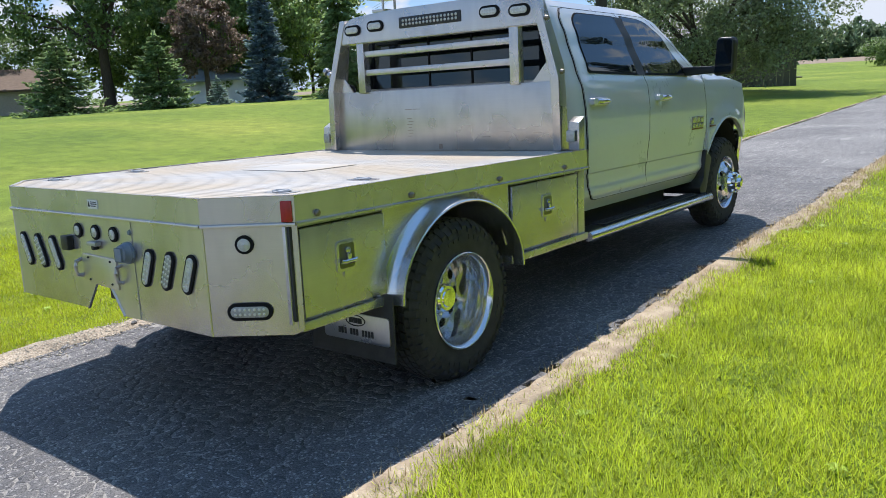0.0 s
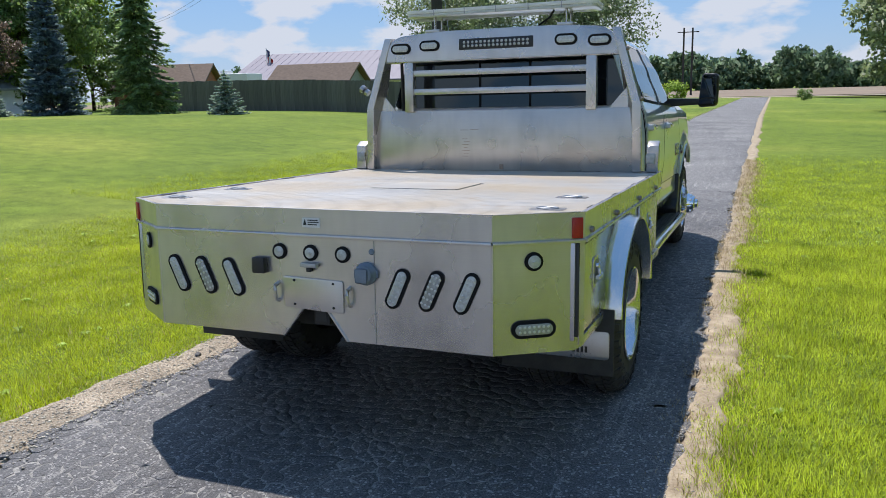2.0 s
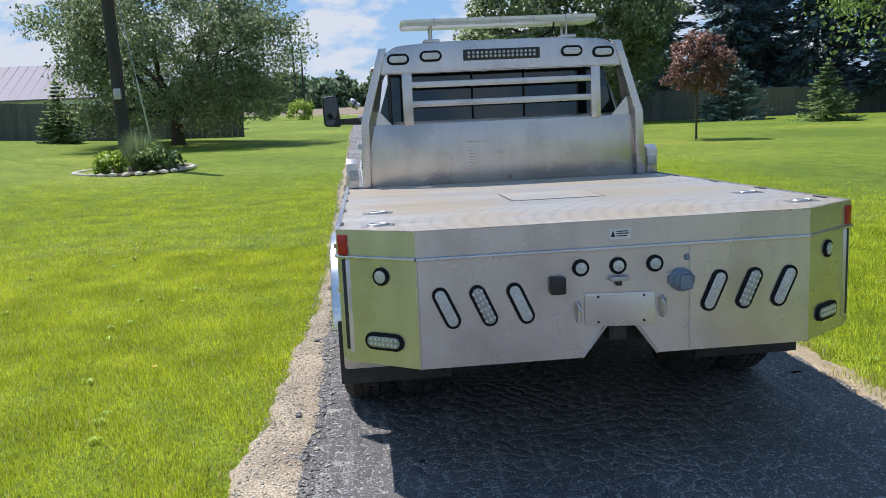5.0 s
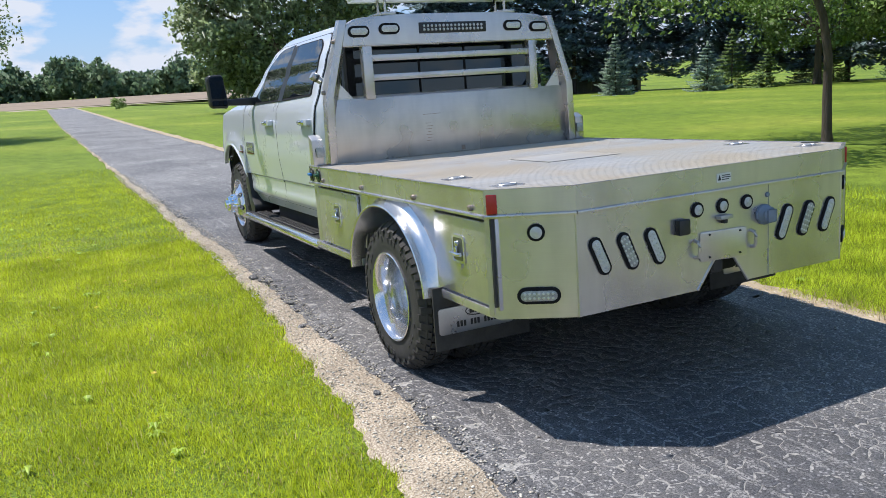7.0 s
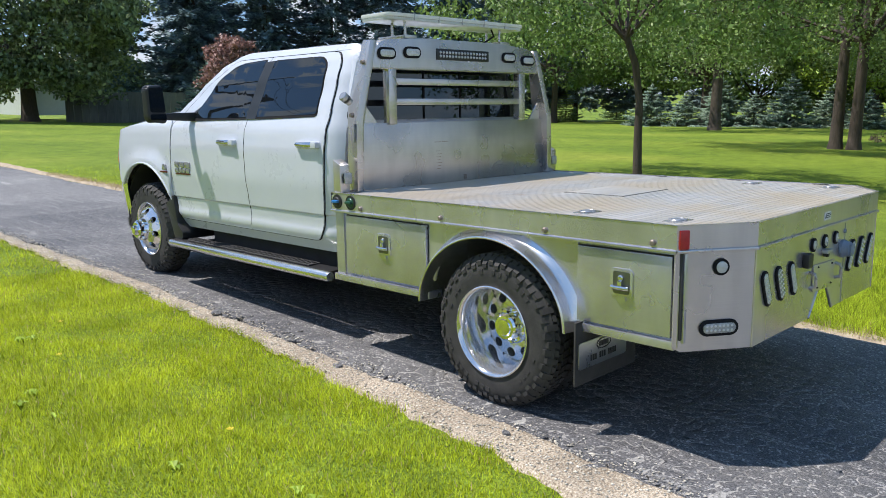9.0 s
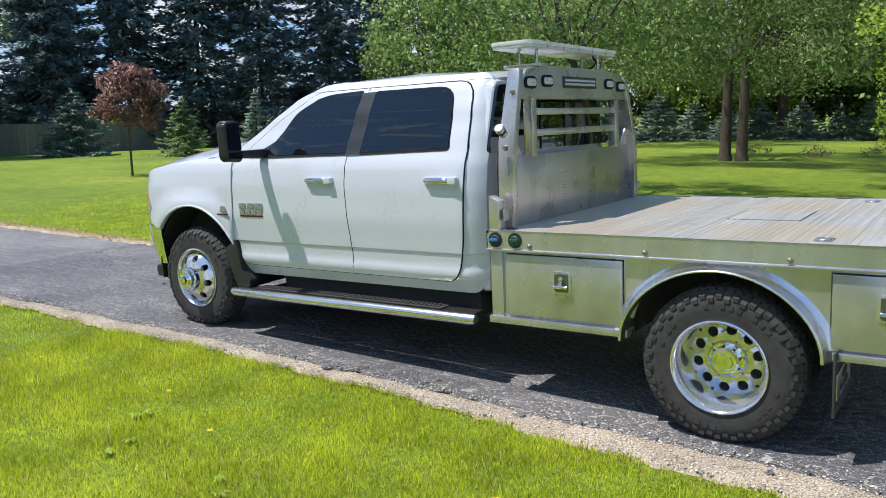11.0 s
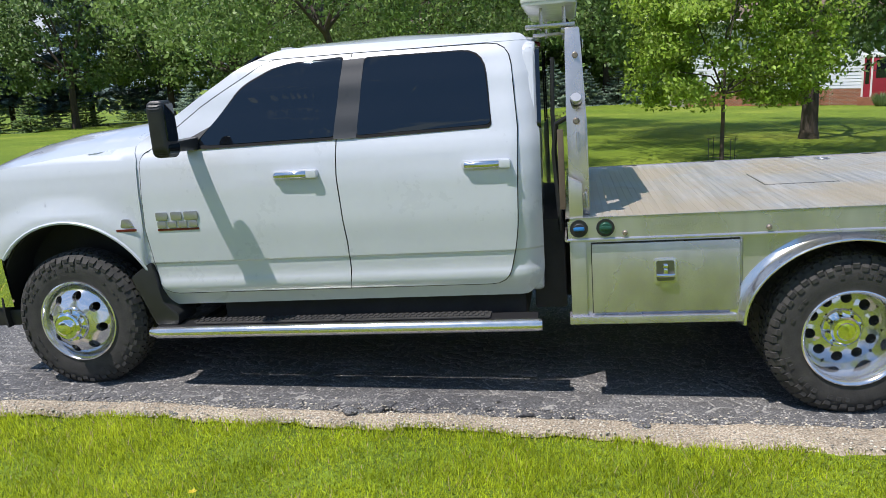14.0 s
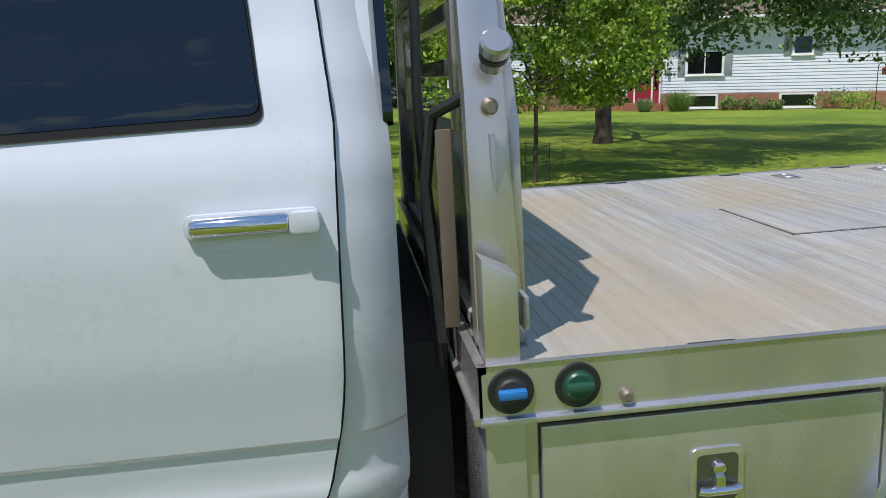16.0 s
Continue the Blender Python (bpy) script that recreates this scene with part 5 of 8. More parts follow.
def wheel(front):
    """The outer wheel in its own frame: x out, x = 0 at the tyre's outer face."""
    w = holder("wheel_pattern", "", "")
    ty = part("tyre", tyre_bm(-0.235, 0.0), M["rubber"], w, "black all-terrain tyre")
    part("tread", tread_bm(-0.235, 0.0), M["rubber"], ty)
    tagged(part("raised_marking", sidewall_marks(0.0), M["rubber"], ty), "", "", "", "stuff")
    if front:
        prof = [(-0.20, 0.236), (-0.012, 0.248), (0.004, 0.246), (0.006, 0.238), (-0.008, 0.226), (-0.055, 0.214), (-0.045, 0.206), (-0.012, 0.200)]
        face = holed_disc(8, 0.098, 0.204, 0.027, 0.165, 0.052, -0.014)
        hub = [(0.040, 0.105), (0.060, 0.100), (0.078, 0.096), (0.078, 0.083), (0.115, 0.080), (0.125, 0.070), (0.125, 0.045), (0.150, 0.042), (0.155, 0.030)]
        nutr, nutx = 0.089, 0.070
    else:
        prof = [(-0.225, 0.232), (-0.010, 0.246), (0.006, 0.250), (0.009, 0.244), (0.004, 0.236), (-0.018, 0.226), (-0.070, 0.214), (-0.150, 0.209), (-0.205, 0.203), (-0.22, 0.200)]
        face = holed_disc(10, 0.100, 0.204, 0.028, 0.160, -0.186, -0.205)
        hub = [(-0.195, 0.106), (-0.178, 0.102), (-0.170, 0.095), (-0.170, 0.078), (-0.118, 0.074), (-0.108, 0.064), (-0.108, 0.048), (-0.102, 0.043)]
        nutr, nutx = 0.088, -0.172
    rim = part("rim", revolve(prof, "x", (0, 0, 0), 56, closed=True), M["polish"], w, "polished aluminium wheel rim")
    part("wheel_face", face, M["polish"], rim)
    part("back_plate", revolve([(-0.238, 0.20), (-0.228, 0.20)], "x", (0, 0, 0), 32), M["under"], rim)
    part("hub_cover", revolve(hub, "x", (0, 0, 0), 36), M["chrome"], rim, "chrome hub cover")
    for k in range(8):
        g = 2 * math.pi * k / 8
        part("lug_nut", revolve([(nutx - 0.02, 0.013), (nutx + 0.018, 0.012), (nutx + 0.028, 0.006)], "x", (0, nutr * math.cos(g), nutr * math.sin(g)), 8), M["chrome"], rim)
    return w


def mount(w, m):
    """Hang the wheel's parts straight under the truck."""
    for child in [c for c in w.children]:
        child.parent = truck
        child.matrix_basis = m


for s in (-1, 1):
    turn = Matrix.Rotation(math.pi, 4, "Z") if s < 0 else Matrix.Identity(4)
    for front, y, z, x in ((True, 4.36, FRONT_Z, 1.025), (False, 0.03, 0.415, 1.185)):
        w = wheel(front)
        mount(w, Matrix.Translation((s * x, y, z)) @ turn @ Matrix.Rotation(0.37 + s * 0.2 + y, 4, "X"))
        bpy.data.objects.remove(w)
    inner = part("inner_tyre", tyre_bm(-0.235, 0.0), M["rubber"], truck, "black inner tyre of the dual pair")
    inner.matrix_basis = Matrix.Translation((s * 0.900, 0.03, 0.415)) @ turn
    part("tread", tread_bm(-0.235, 0.0), M["rubber"], inner)

# ---- the flatbed body ----
def diodes(parent, origin, along, spots, y0, y1, r0, r1, material):
    """Single lamp diodes at (x, z) spots on a panel, all on one mesh."""
    ax = Vector((*along, 0)).normalized()
    first = part("diode", on_plane(revolve([(y0, r0), (y1, r1)], "y", (0, 0, 0), 8), (0, 0, 0), along), material, parent)
    for k, (x, z) in enumerate(spots):
        o = first if k == 0 else again(first, parent)
        o.location = Vector(origin) + ax * x + Vector((0, 0, z))


# deck of ribbed transverse planks
PLANKS = 14
pl = (NOSE - 0.045 - (TAIL + 0.02)) / PLANKS
def plank_bm(y0, y1, cut=False):
    n, prof = 5, []
    z1, z0 = DECK, DECK - 0.0013
    w = (y1 - y0 - 0.0002) / n
    for k in range(n):
        a = y0 + 0.0001 + k * w
        prof += [(a + 0.0035, z0), (a + 0.0045, z1), (a + w - 0.0035, z1), (a + w - 0.0025, z0)]
    prof = [(y0 + 0.0001, z0)] + prof + [(y1 - 0.0001, z0)]
    prof += [(y1 - 0.0001, DECK - 0.028), (y0 + 0.0001, DECK - 0.028)]
    own = bmesh.new()
    ends = []
    for s in (-1, 1):
        ring = []
        for y, z in prof:
            x = W - 0.014
            if y < CUTY:
                x = min(x, CUTX - 0.012 + (y - TAIL) / (CUTY - TAIL) * (W - CUTX))
            ring.append(own.verts.new((s * x, y, z)))
        ends.append(ring)
    own.faces.new(ends[0]); own.faces.new(ends[1][::-1])
    for i in range(len(prof)):
        j = (i + 1) % len(prof)
        own.faces.new((ends[0][i], ends[1][i], ends[1][j], ends[0][j]))
    bmesh.ops.recalc_face_normals(own, faces=own.faces[:])
    return own
deck = part("deck", box(-1.10, 1.10, CUTY, NOSE - 0.05, DECK - 0.055, DECK - 0.032, 0.004), M["alu"], truck, "worn ribbed aluminium flatbed deck with rust-brown staining")
for k in range(PLANKS):
    y0 = TAIL + 0.02 + k * pl
    part("plank", plank_bm(y0, y0 + pl), M["alu_deck"], deck)
for k in range(7):
    y = -0.95 + k * 0.38
    part("cross_member", box(-1.08, 1.08, y, y + 0.05, DECK - 0.16, DECK - 0.057, 0.004), M["alu"], deck)
# gooseneck hatch
hatch = part("hatch", prism(rounded([(-0.23, -0.17), (0.27, -0.17), (0.27, 0.24), (-0.23, 0.24)], 0.015, 3), "z", DECK + 0.0005, DECK + 0.003), M["alu_deck"], deck, "flush square hatch plate")
for x0, x1, y0, y1 in ((-0.24, 0.28, -0.178, -0.172), (-0.24, 0.28, 0.242, 0.248), (-0.24, -0.232, -0.178, 0.248), (0.272, 0.28, -0.178, 0.248)):
    part("hatch_gap", box(x0, x1, y0, y1, DECK - 0.002, DECK + 0.0012), M["dish"], hatch)
# tie-down rings in shallow plates
for x, y in ((-0.97, -0.92), (0.97, -0.92), (-0.96, -0.42), (0.96, -0.42)):
    pk = part("tie_down_plate", prism(rounded([(x - 0.075, y - 0.045), (x + 0.075, y - 0.045), (x + 0.075, y + 0.045), (x - 0.075, y + 0.045)], 0.02, 3), "z", DECK - 0.001, DECK + 0.0025, 0.001), M["alu"], deck)
    part("tie_down_ring", tube([(x + 0.045 * math.cos(q), y + 0.030 * math.sin(q), DECK + 0.005) for q in np.linspace(0, 2 * math.pi, 15)], 0.005, 6), M["steel"], pk, "steel tie-down ring")
    part("ring_strap", box(x - 0.012, x + 0.012, y - 0.042, y + 0.042, DECK + 0.002, DECK + 0.008, 0.002), M["steel"], pk)
# stake slots
for x in (-0.76, -0.26, 0.24, 0.74):
    part("stake_slot", box(x - 0.05, x + 0.05, TAIL + 0.010, TAIL + 0.024, DECK - 0.01, DECK + 0.0035), M["ink"], deck)
for s in (-1, 1):
    for y in (-0.80, -0.22, 0.36, 0.94):
        part("stake_slot", box(s * (W - 0.030), s * (W - 0.016), y - 0.05, y + 0.05, DECK - 0.01, DECK + 0.0035), M["ink"], deck)

# perimeter skirt: channel with a lower lip
def skirt_run(a, b, name, trim0=0.0, trim1=0.0):
    a, b = Vector((*a, 0)), Vector((*b, 0))
    d = (b - a).normalized(); nrm = Vector((d.y, -d.x, 0))
    prof = [(0, DECK + 0.004), (0.004, DECK + 0.006), (-0.016, DECK + 0.006), (-0.016, DECK - 0.01), (-0.006, DECK - 0.012), (-0.006, SKIRT + 0.010), (-0.05, SKIRT + 0.010), (-0.05, SKIRT), (0.010, SKIRT), (0.012, SKIRT + 0.008), (0.010, SKIRT + 0.013), (0, SKIRT + 0.016)]
    own = bmesh.new()
    ends = [[own.verts.new(p + nrm * o + Vector((0, 0, z))) for o, z in prof] for p in (a, b)]
    own.faces.new(ends[0]); own.faces.new(ends[1][::-1])
    for i in range(len(prof)):
        j = (i + 1) % len(prof)
        own.faces.new((ends[0][i], ends[1][i], ends[1][j], ends[0][j]))
    bmesh.ops.recalc_face_normals(own, faces=own.faces[:])
    return part(name, own, M["alu_side"] if "side" in name else M["alu"], truck)
skirt_run((-CUTX, TAIL), (CUTX, TAIL), "tail_skirt")
skirt_run((-W, CUTY), (-CUTX, TAIL), "corner_skirt")
skirt_run((CUTX, TAIL), (W, CUTY), "corner_skirt")
skirts = {}
skirts[-1] = skirt_run((-W, NOSE), (-W, CUTY), "side_skirt")
skirts[1] = skirt_run((W, CUTY), (W, NOSE), "side_skirt")
skirt_run((W, NOSE), (-W, NOSE), "front_skirt")

# tail panel with the hitch notch, and the two cut-corner panels
PB = 0.505
tailp = part("tail_panel", prism([(-CUTX, SKIRT - 0.001), (CUTX, SKIRT - 0.001), (CUTX, PB), (0.168, PB), (0.055, 0.662), (-0.030, 0.662), (-0.152, PB), (-CUTX, PB)], "y", TAIL + 0.004, TAIL + 0.014), M["alu"], truck, "brushed aluminium tail panel with a hitch notch")
def on_plane(own, origin, along):
    """Turns a mesh built round the origin in the xz plane (front towards -y) onto a panel."""
    x = Vector((*along, 0)).normalized()
    y = Vector((0, 0, 1)).cross(x)
    m = Matrix((( x.x, y.x, 0, origin[0]), (x.y, y.y, 0, origin[1]), (0, 0, 1, origin[2]), (0, 0, 0, 1)))
    bmesh.ops.transform(own, matrix=m, verts=own.verts[:])
    return own
corner = {}
L = math.hypot(W - CUTX, CUTY - TAIL)
for s in (-1, 1):
    own = prism([(0, SKIRT - 0.001), (L, SKIRT - 0.001), (L, PB + 0.02), (L * 0.9, PB), (0, PB)], "y", 0.0, 0.010)
    if s < 0:
        bmesh.ops.scale(own, vec=(-1, 1, 1), verts=own.verts[:]); bmesh.ops.reverse_faces(own, faces=own.faces[:])
    d = (W - CUTX, s * (CUTY - TAIL))
    corner[s] = part("corner_panel", on_plane(own, (s * CUTX, TAIL + 0.005, 0), d), M["alu"], truck)
    part("corner_edge", tube([(s * CUTX, TAIL + 0.007, PB), (s * CUTX, TAIL + 0.007, SKIRT)], 0.006, 8), M["alu"], truck)

def pill(length, width, z=True, seg=8):
    a, b = length / 2, width / 2
    pts = [(b * math.cos(t), (a - b) + b * math.sin(t)) for t in np.linspace(0, math.pi, seg)] + [(b * math.cos(t), -(a - b) + b * math.sin(t)) for t in np.linspace(math.pi, 2 * math.pi, seg)]
    return pts

def lamp(parent, origin, along, length, width, tilt, lensm, name, rows=2, cols=5):
    """Oval or round lamp in a black rubber grommet; front towards the panel's outside."""
    c, s_ = math.cos(radians(tilt)), math.sin(radians(tilt))
    rot = lambda pts: [(x * c - z * s_, x * s_ + z * c) for x, z in pts]
    own = prism(rot(pill(length, width)), "y", -0.009, 0.004, 0.003)
    g = part(name, on_plane(own, origin, along), M["seal"], parent, "")
    own = prism(rot(pill(length - 0.024, width - 0.024)), "y", -0.013, -0.008, 0.002)
    ln = part("lens", on_plane(own, origin, along), lensm, g)
    if rows:
        spots = []
        for i in range(cols):
            for j in range(rows):
                z = (i - (cols - 1) / 2) * (length - 0.05) / max(1, cols - 1) * 0.92
                x = (j - (rows - 1) / 2) * (width - 0.036) * 0.55
                X, Z = x * c - z * s_, x * s_ + z * c
                spots.append((X, Z))
        diodes(ln, origin, along, spots, -0.016, -0.0125, 0.004, 0.0065, M["reflector"])
    return g

ex = (1, 0)
for s in (-1, 1):
    for k, x in enumerate((0.412, 0.565, 0.718)):
        lamp(tailp, (s * x + 0.003, TAIL + 0.003, 0.756), ex, 0.186, 0.068, 24 if s < 0 else -24, M["lens_grey"] if k == 1 else M["lens"], "tail_lamp", 2 if k != 1 else 3, 6)
for x in (-0.155, 0.002, 0.159):
    lamp(tailp, (x, TAIL + 0.003, 0.887), ex, 0.072, 0.0719, 0, M["lens"], "marker_lamp", 1, 1)
for s in (-1, 1):
    d = (W - CUTX, s * (CUTY - TAIL))
    f = 0.44
    px, py = s * (CUTX + f * (W - CUTX)), TAIL + 0.004 + f * (CUTY - TAIL)
    lamp(corner[s], (px, py, 0.885), d, 0.078, 0.0779, 0, M["lens"], "marker_lamp", 1, 1)
    own_pts = [(z, x) for x, z in pill(0.190, 0.074)]
    g = part("backup_lamp", on_plane(prism(own_pts, "y", -0.010, 0.004, 0.003), (px, py, 0.608), d), M["seal"], corner[s])
    ln = part("lens", on_plane(prism([(z, x) for x, z in pill(0.160, 0.046)], "y", -0.014, -0.009, 0.002), (px, py, 0.608), d), M["lens_grey"], g)
    diodes(ln, (px, py, 0.608), d, [((i - 3) * 0.020, (j - 0.5) * 0.020) for i in range(7) for j in range(2)], -0.017, -0.0135, 0.004, 0.007, M["reflector"])
    # red reflector at the side end of the corner skirt
    px, py = s * (W - 0.028), CUTY - 0.018
    part("red_reflector", on_plane(box(-0.023, 0.023, -0.010, 0.002, 0.972, 1.056, 0.004), (px, py, 0), d), M["red"], truck, "red rectangular reflector")
# plate bracket, loops, sockets, sticker
plate = part("plate_mount", prism(rounded([(-0.142, 0.640), (0.158, 0.625), (0.158, 0.770), (-0.142, 0.778)], 0.012, 3), "y", TAIL - 0.004, TAIL + 0.003, 0.002), M["alu"], tailp)
for x, z in ((-0.085, 0.762), (0.11, 0.757), (-0.085, 0.655), (0.11, 0.65)):
    part("screw", revolve([(TAIL - 0.010, 0.004), (TAIL - 0.004, 0.006)], "y", (x, 0, z), 8), M["ink"], plate)
for x in (-0.170, 0.190):
    part("chain_loop", tube([(x, TAIL + 0.004, 0.745), (x, TAIL - 0.022, 0.738), (x, TAIL - 0.028, 0.715), (x, TAIL - 0.028, 0.695), (x, TAIL - 0.022, 0.672), (x, TAIL + 0.004, 0.665)], 0.009, 8), M["alu"], tailp, "welded chain loop")
part("seven_pin_socket", box(-0.288, -0.222, TAIL - 0.030, TAIL + 0.004, 0.785, 0.858, 0.010), M["black"], tailp, "black square trailer socket")
sk = part("trailer_socket", revolve([(TAIL + 0.004, 0.050), (TAIL - 0.012, 0.050), (TAIL - 0.018, 0.044), (TAIL - 0.040, 0.040), (TAIL - 0.046, 0.032)], "y", (0.272, 0, 0.812), 18), M["bluegrey"], tailp, "grey round trailer socket with a lid")
part("socket_flange", box(0.215, 0.329, TAIL - 0.010, TAIL + 0.003, 0.795, 0.829, 0.006), M["bluegrey"], sk)
part("socket_lid", box(0.244, 0.300, TAIL - 0.056, TAIL - 0.044, 0.778, 0.842, 0.010), M["bluegrey"], sk)
part("plug_button", revolve([(TAIL - 0.006, 0.010), (TAIL + 0.003, 0.014)], "y", (0.297, 0, 0.905), 14), M["bluegrey"], tailp)
part("plate_lamp", box(-0.038, 0.042, TAIL - 0.030, TAIL + 0.003, 0.826, 0.846, 0.005), M["steel"], tailp)
part("plate_lamp_stem", box(-0.010, 0.012, TAIL - 0.024, TAIL + 0.003, 0.806, 0.828, 0.004), M["ink"], tailp)
part("panel_seam", box(0.306, 0.309, TAIL + 0.001, TAIL + 0.005, 0.506, 0.96), M["steel"], tailp)
st = part("sticker", box(-0.033, 0.055, TAIL - 0.003, TAIL + 0.002, 0.998, 1.040, 0.0), M["label"], truck, "small white maker's sticker with printed bars")
part("printed_mark", prism([(-0.028, 1.008), (-0.010, 1.008), (-0.019, 1.034)], "y", TAIL - 0.0045, TAIL - 0.002), M["ink"], st)
for z, x1 in ((1.028, 0.046), (1.019, 0.050), (1.009, 0.040)):
    part("printed_bar", box(-0.004, x1, TAIL - 0.0045, TAIL - 0.002, z, z + 0.004), M["ink"], st)
# hitch behind the notch
part("notch_edge", tube([(-0.155, TAIL + 0.006, PB), (-0.031, TAIL + 0.006, 0.663), (0.056, TAIL + 0.006, 0.663), (0.171, TAIL + 0.006, PB)], 0.008, 6), M["alu"], tailp)
rc = part("receiver_hitch", box(-0.025, 0.055, TAIL + 0.05, TAIL + 0.55, 0.555, 0.645, 0.008), M["black"], truck, "black receiver hitch")
part("receiver_bore", box(-0.012, 0.042, TAIL + 0.046, TAIL + 0.052, 0.572, 0.628), M["ink"], rc)
part("hitch_tube", box(-0.55, 0.55, TAIL + 0.20, TAIL + 0.30, 0.55, 0.66, 0.015), M["under"], rc)
part("hitch_housing", prism([(-0.17, 0.52), (0.15, 0.52), (0.07, 0.69), (-0.08, 0.69)], "y", TAIL + 0.16, TAIL + 0.20), M["under"], rc)

# toolboxes, rails and fenders on each side
BX = 1.128
def drop_latch(parent, s, y, z):
    b = prism(rounded([(y - 0.060, z - 0.068), (y + 0.060, z - 0.068), (y + 0.060, z + 0.068), (y - 0.060, z + 0.068)], [0.016, 0.016, 0.024, 0.024], 4), "x", s * (BX + 0.010), s * (BX + 0.017), 0.003)
    l = part("latch", b, M["latch"], parent, "polished drop-T latch in a recessed dish")
    # the dish is a flat raised plate; its dark colour holds the recess's shade
    part("latch_dish", prism(rounded([(y - 0.045, z - 0.053), (y + 0.045, z - 0.053), (y + 0.045, z + 0.053), (y - 0.045, z + 0.053)], 0.014, 4), "x", s * (BX + 0.014), s * (BX + 0.0182)), M["dish"], l)
    part("latch_bar", tube([(s * (BX + 0.030), y - 0.044, z - 0.020), (s * (BX + 0.034), y - 0.030, z - 0.022), (s * (BX + 0.034), y + 0.030, z - 0.022), (s * (BX + 0.030), y + 0.044, z - 0.020)], 0.010, 10), M["handle"], l, "bright T handle")
    part("latch_stem", box(s * (BX + 0.018), s * (BX + 0.036), y - 0.011, y + 0.011, z - 0.024, z + 0.012, 0.004), M["handle"], l)
    part("latch_lock", revolve([(s * (BX + 0.017), 0.016), (s * (BX + 0.028), 0.014), (s * (BX + 0.031), 0.008)], "x", (0, y, z + 0.024), 14), M["handle"], l)
    part("latch_tail", prism(rounded([(y - 0.022, z - 0.092), (y + 0.022, z - 0.092), (y + 0.022, z - 0.066), (y - 0.022, z - 0.066)], 0.010, 3), "x", s * (BX + 0.010), s * (BX + 0.018)), M["latch"], l)
def toolbox(s, y0, y1, name, rear=False):
    b = part(name, box(s * 0.70, s * (BX - 0.010), y0, y1, 0.545, SKIRT - 0.002, 0.006), M["alu_side"], truck, "aluminium underbody toolbox")
    g = 0.045 if rear else 0.030
    d0, d1 = (y0 + 0.055, y1 - 0.010) if rear else (y0 + 0.020, y1 - 0.105)
    part("door_gap", box(s * (BX - 0.012), s * (BX - 0.006), d0 - 0.004, d1 + 0.004, 0.561, SKIRT - 0.015), M["ink"], b)
    d = part("toolbox_door", box(s * (BX - 0.008), s * (BX + 0.011), d0, d1, 0.566, SKIRT - 0.020, 0.004), M["alu_side"], b, "flat aluminium toolbox door")
    drop_latch(d, s, (d0 + d1) / 2, 0.785)
    return b
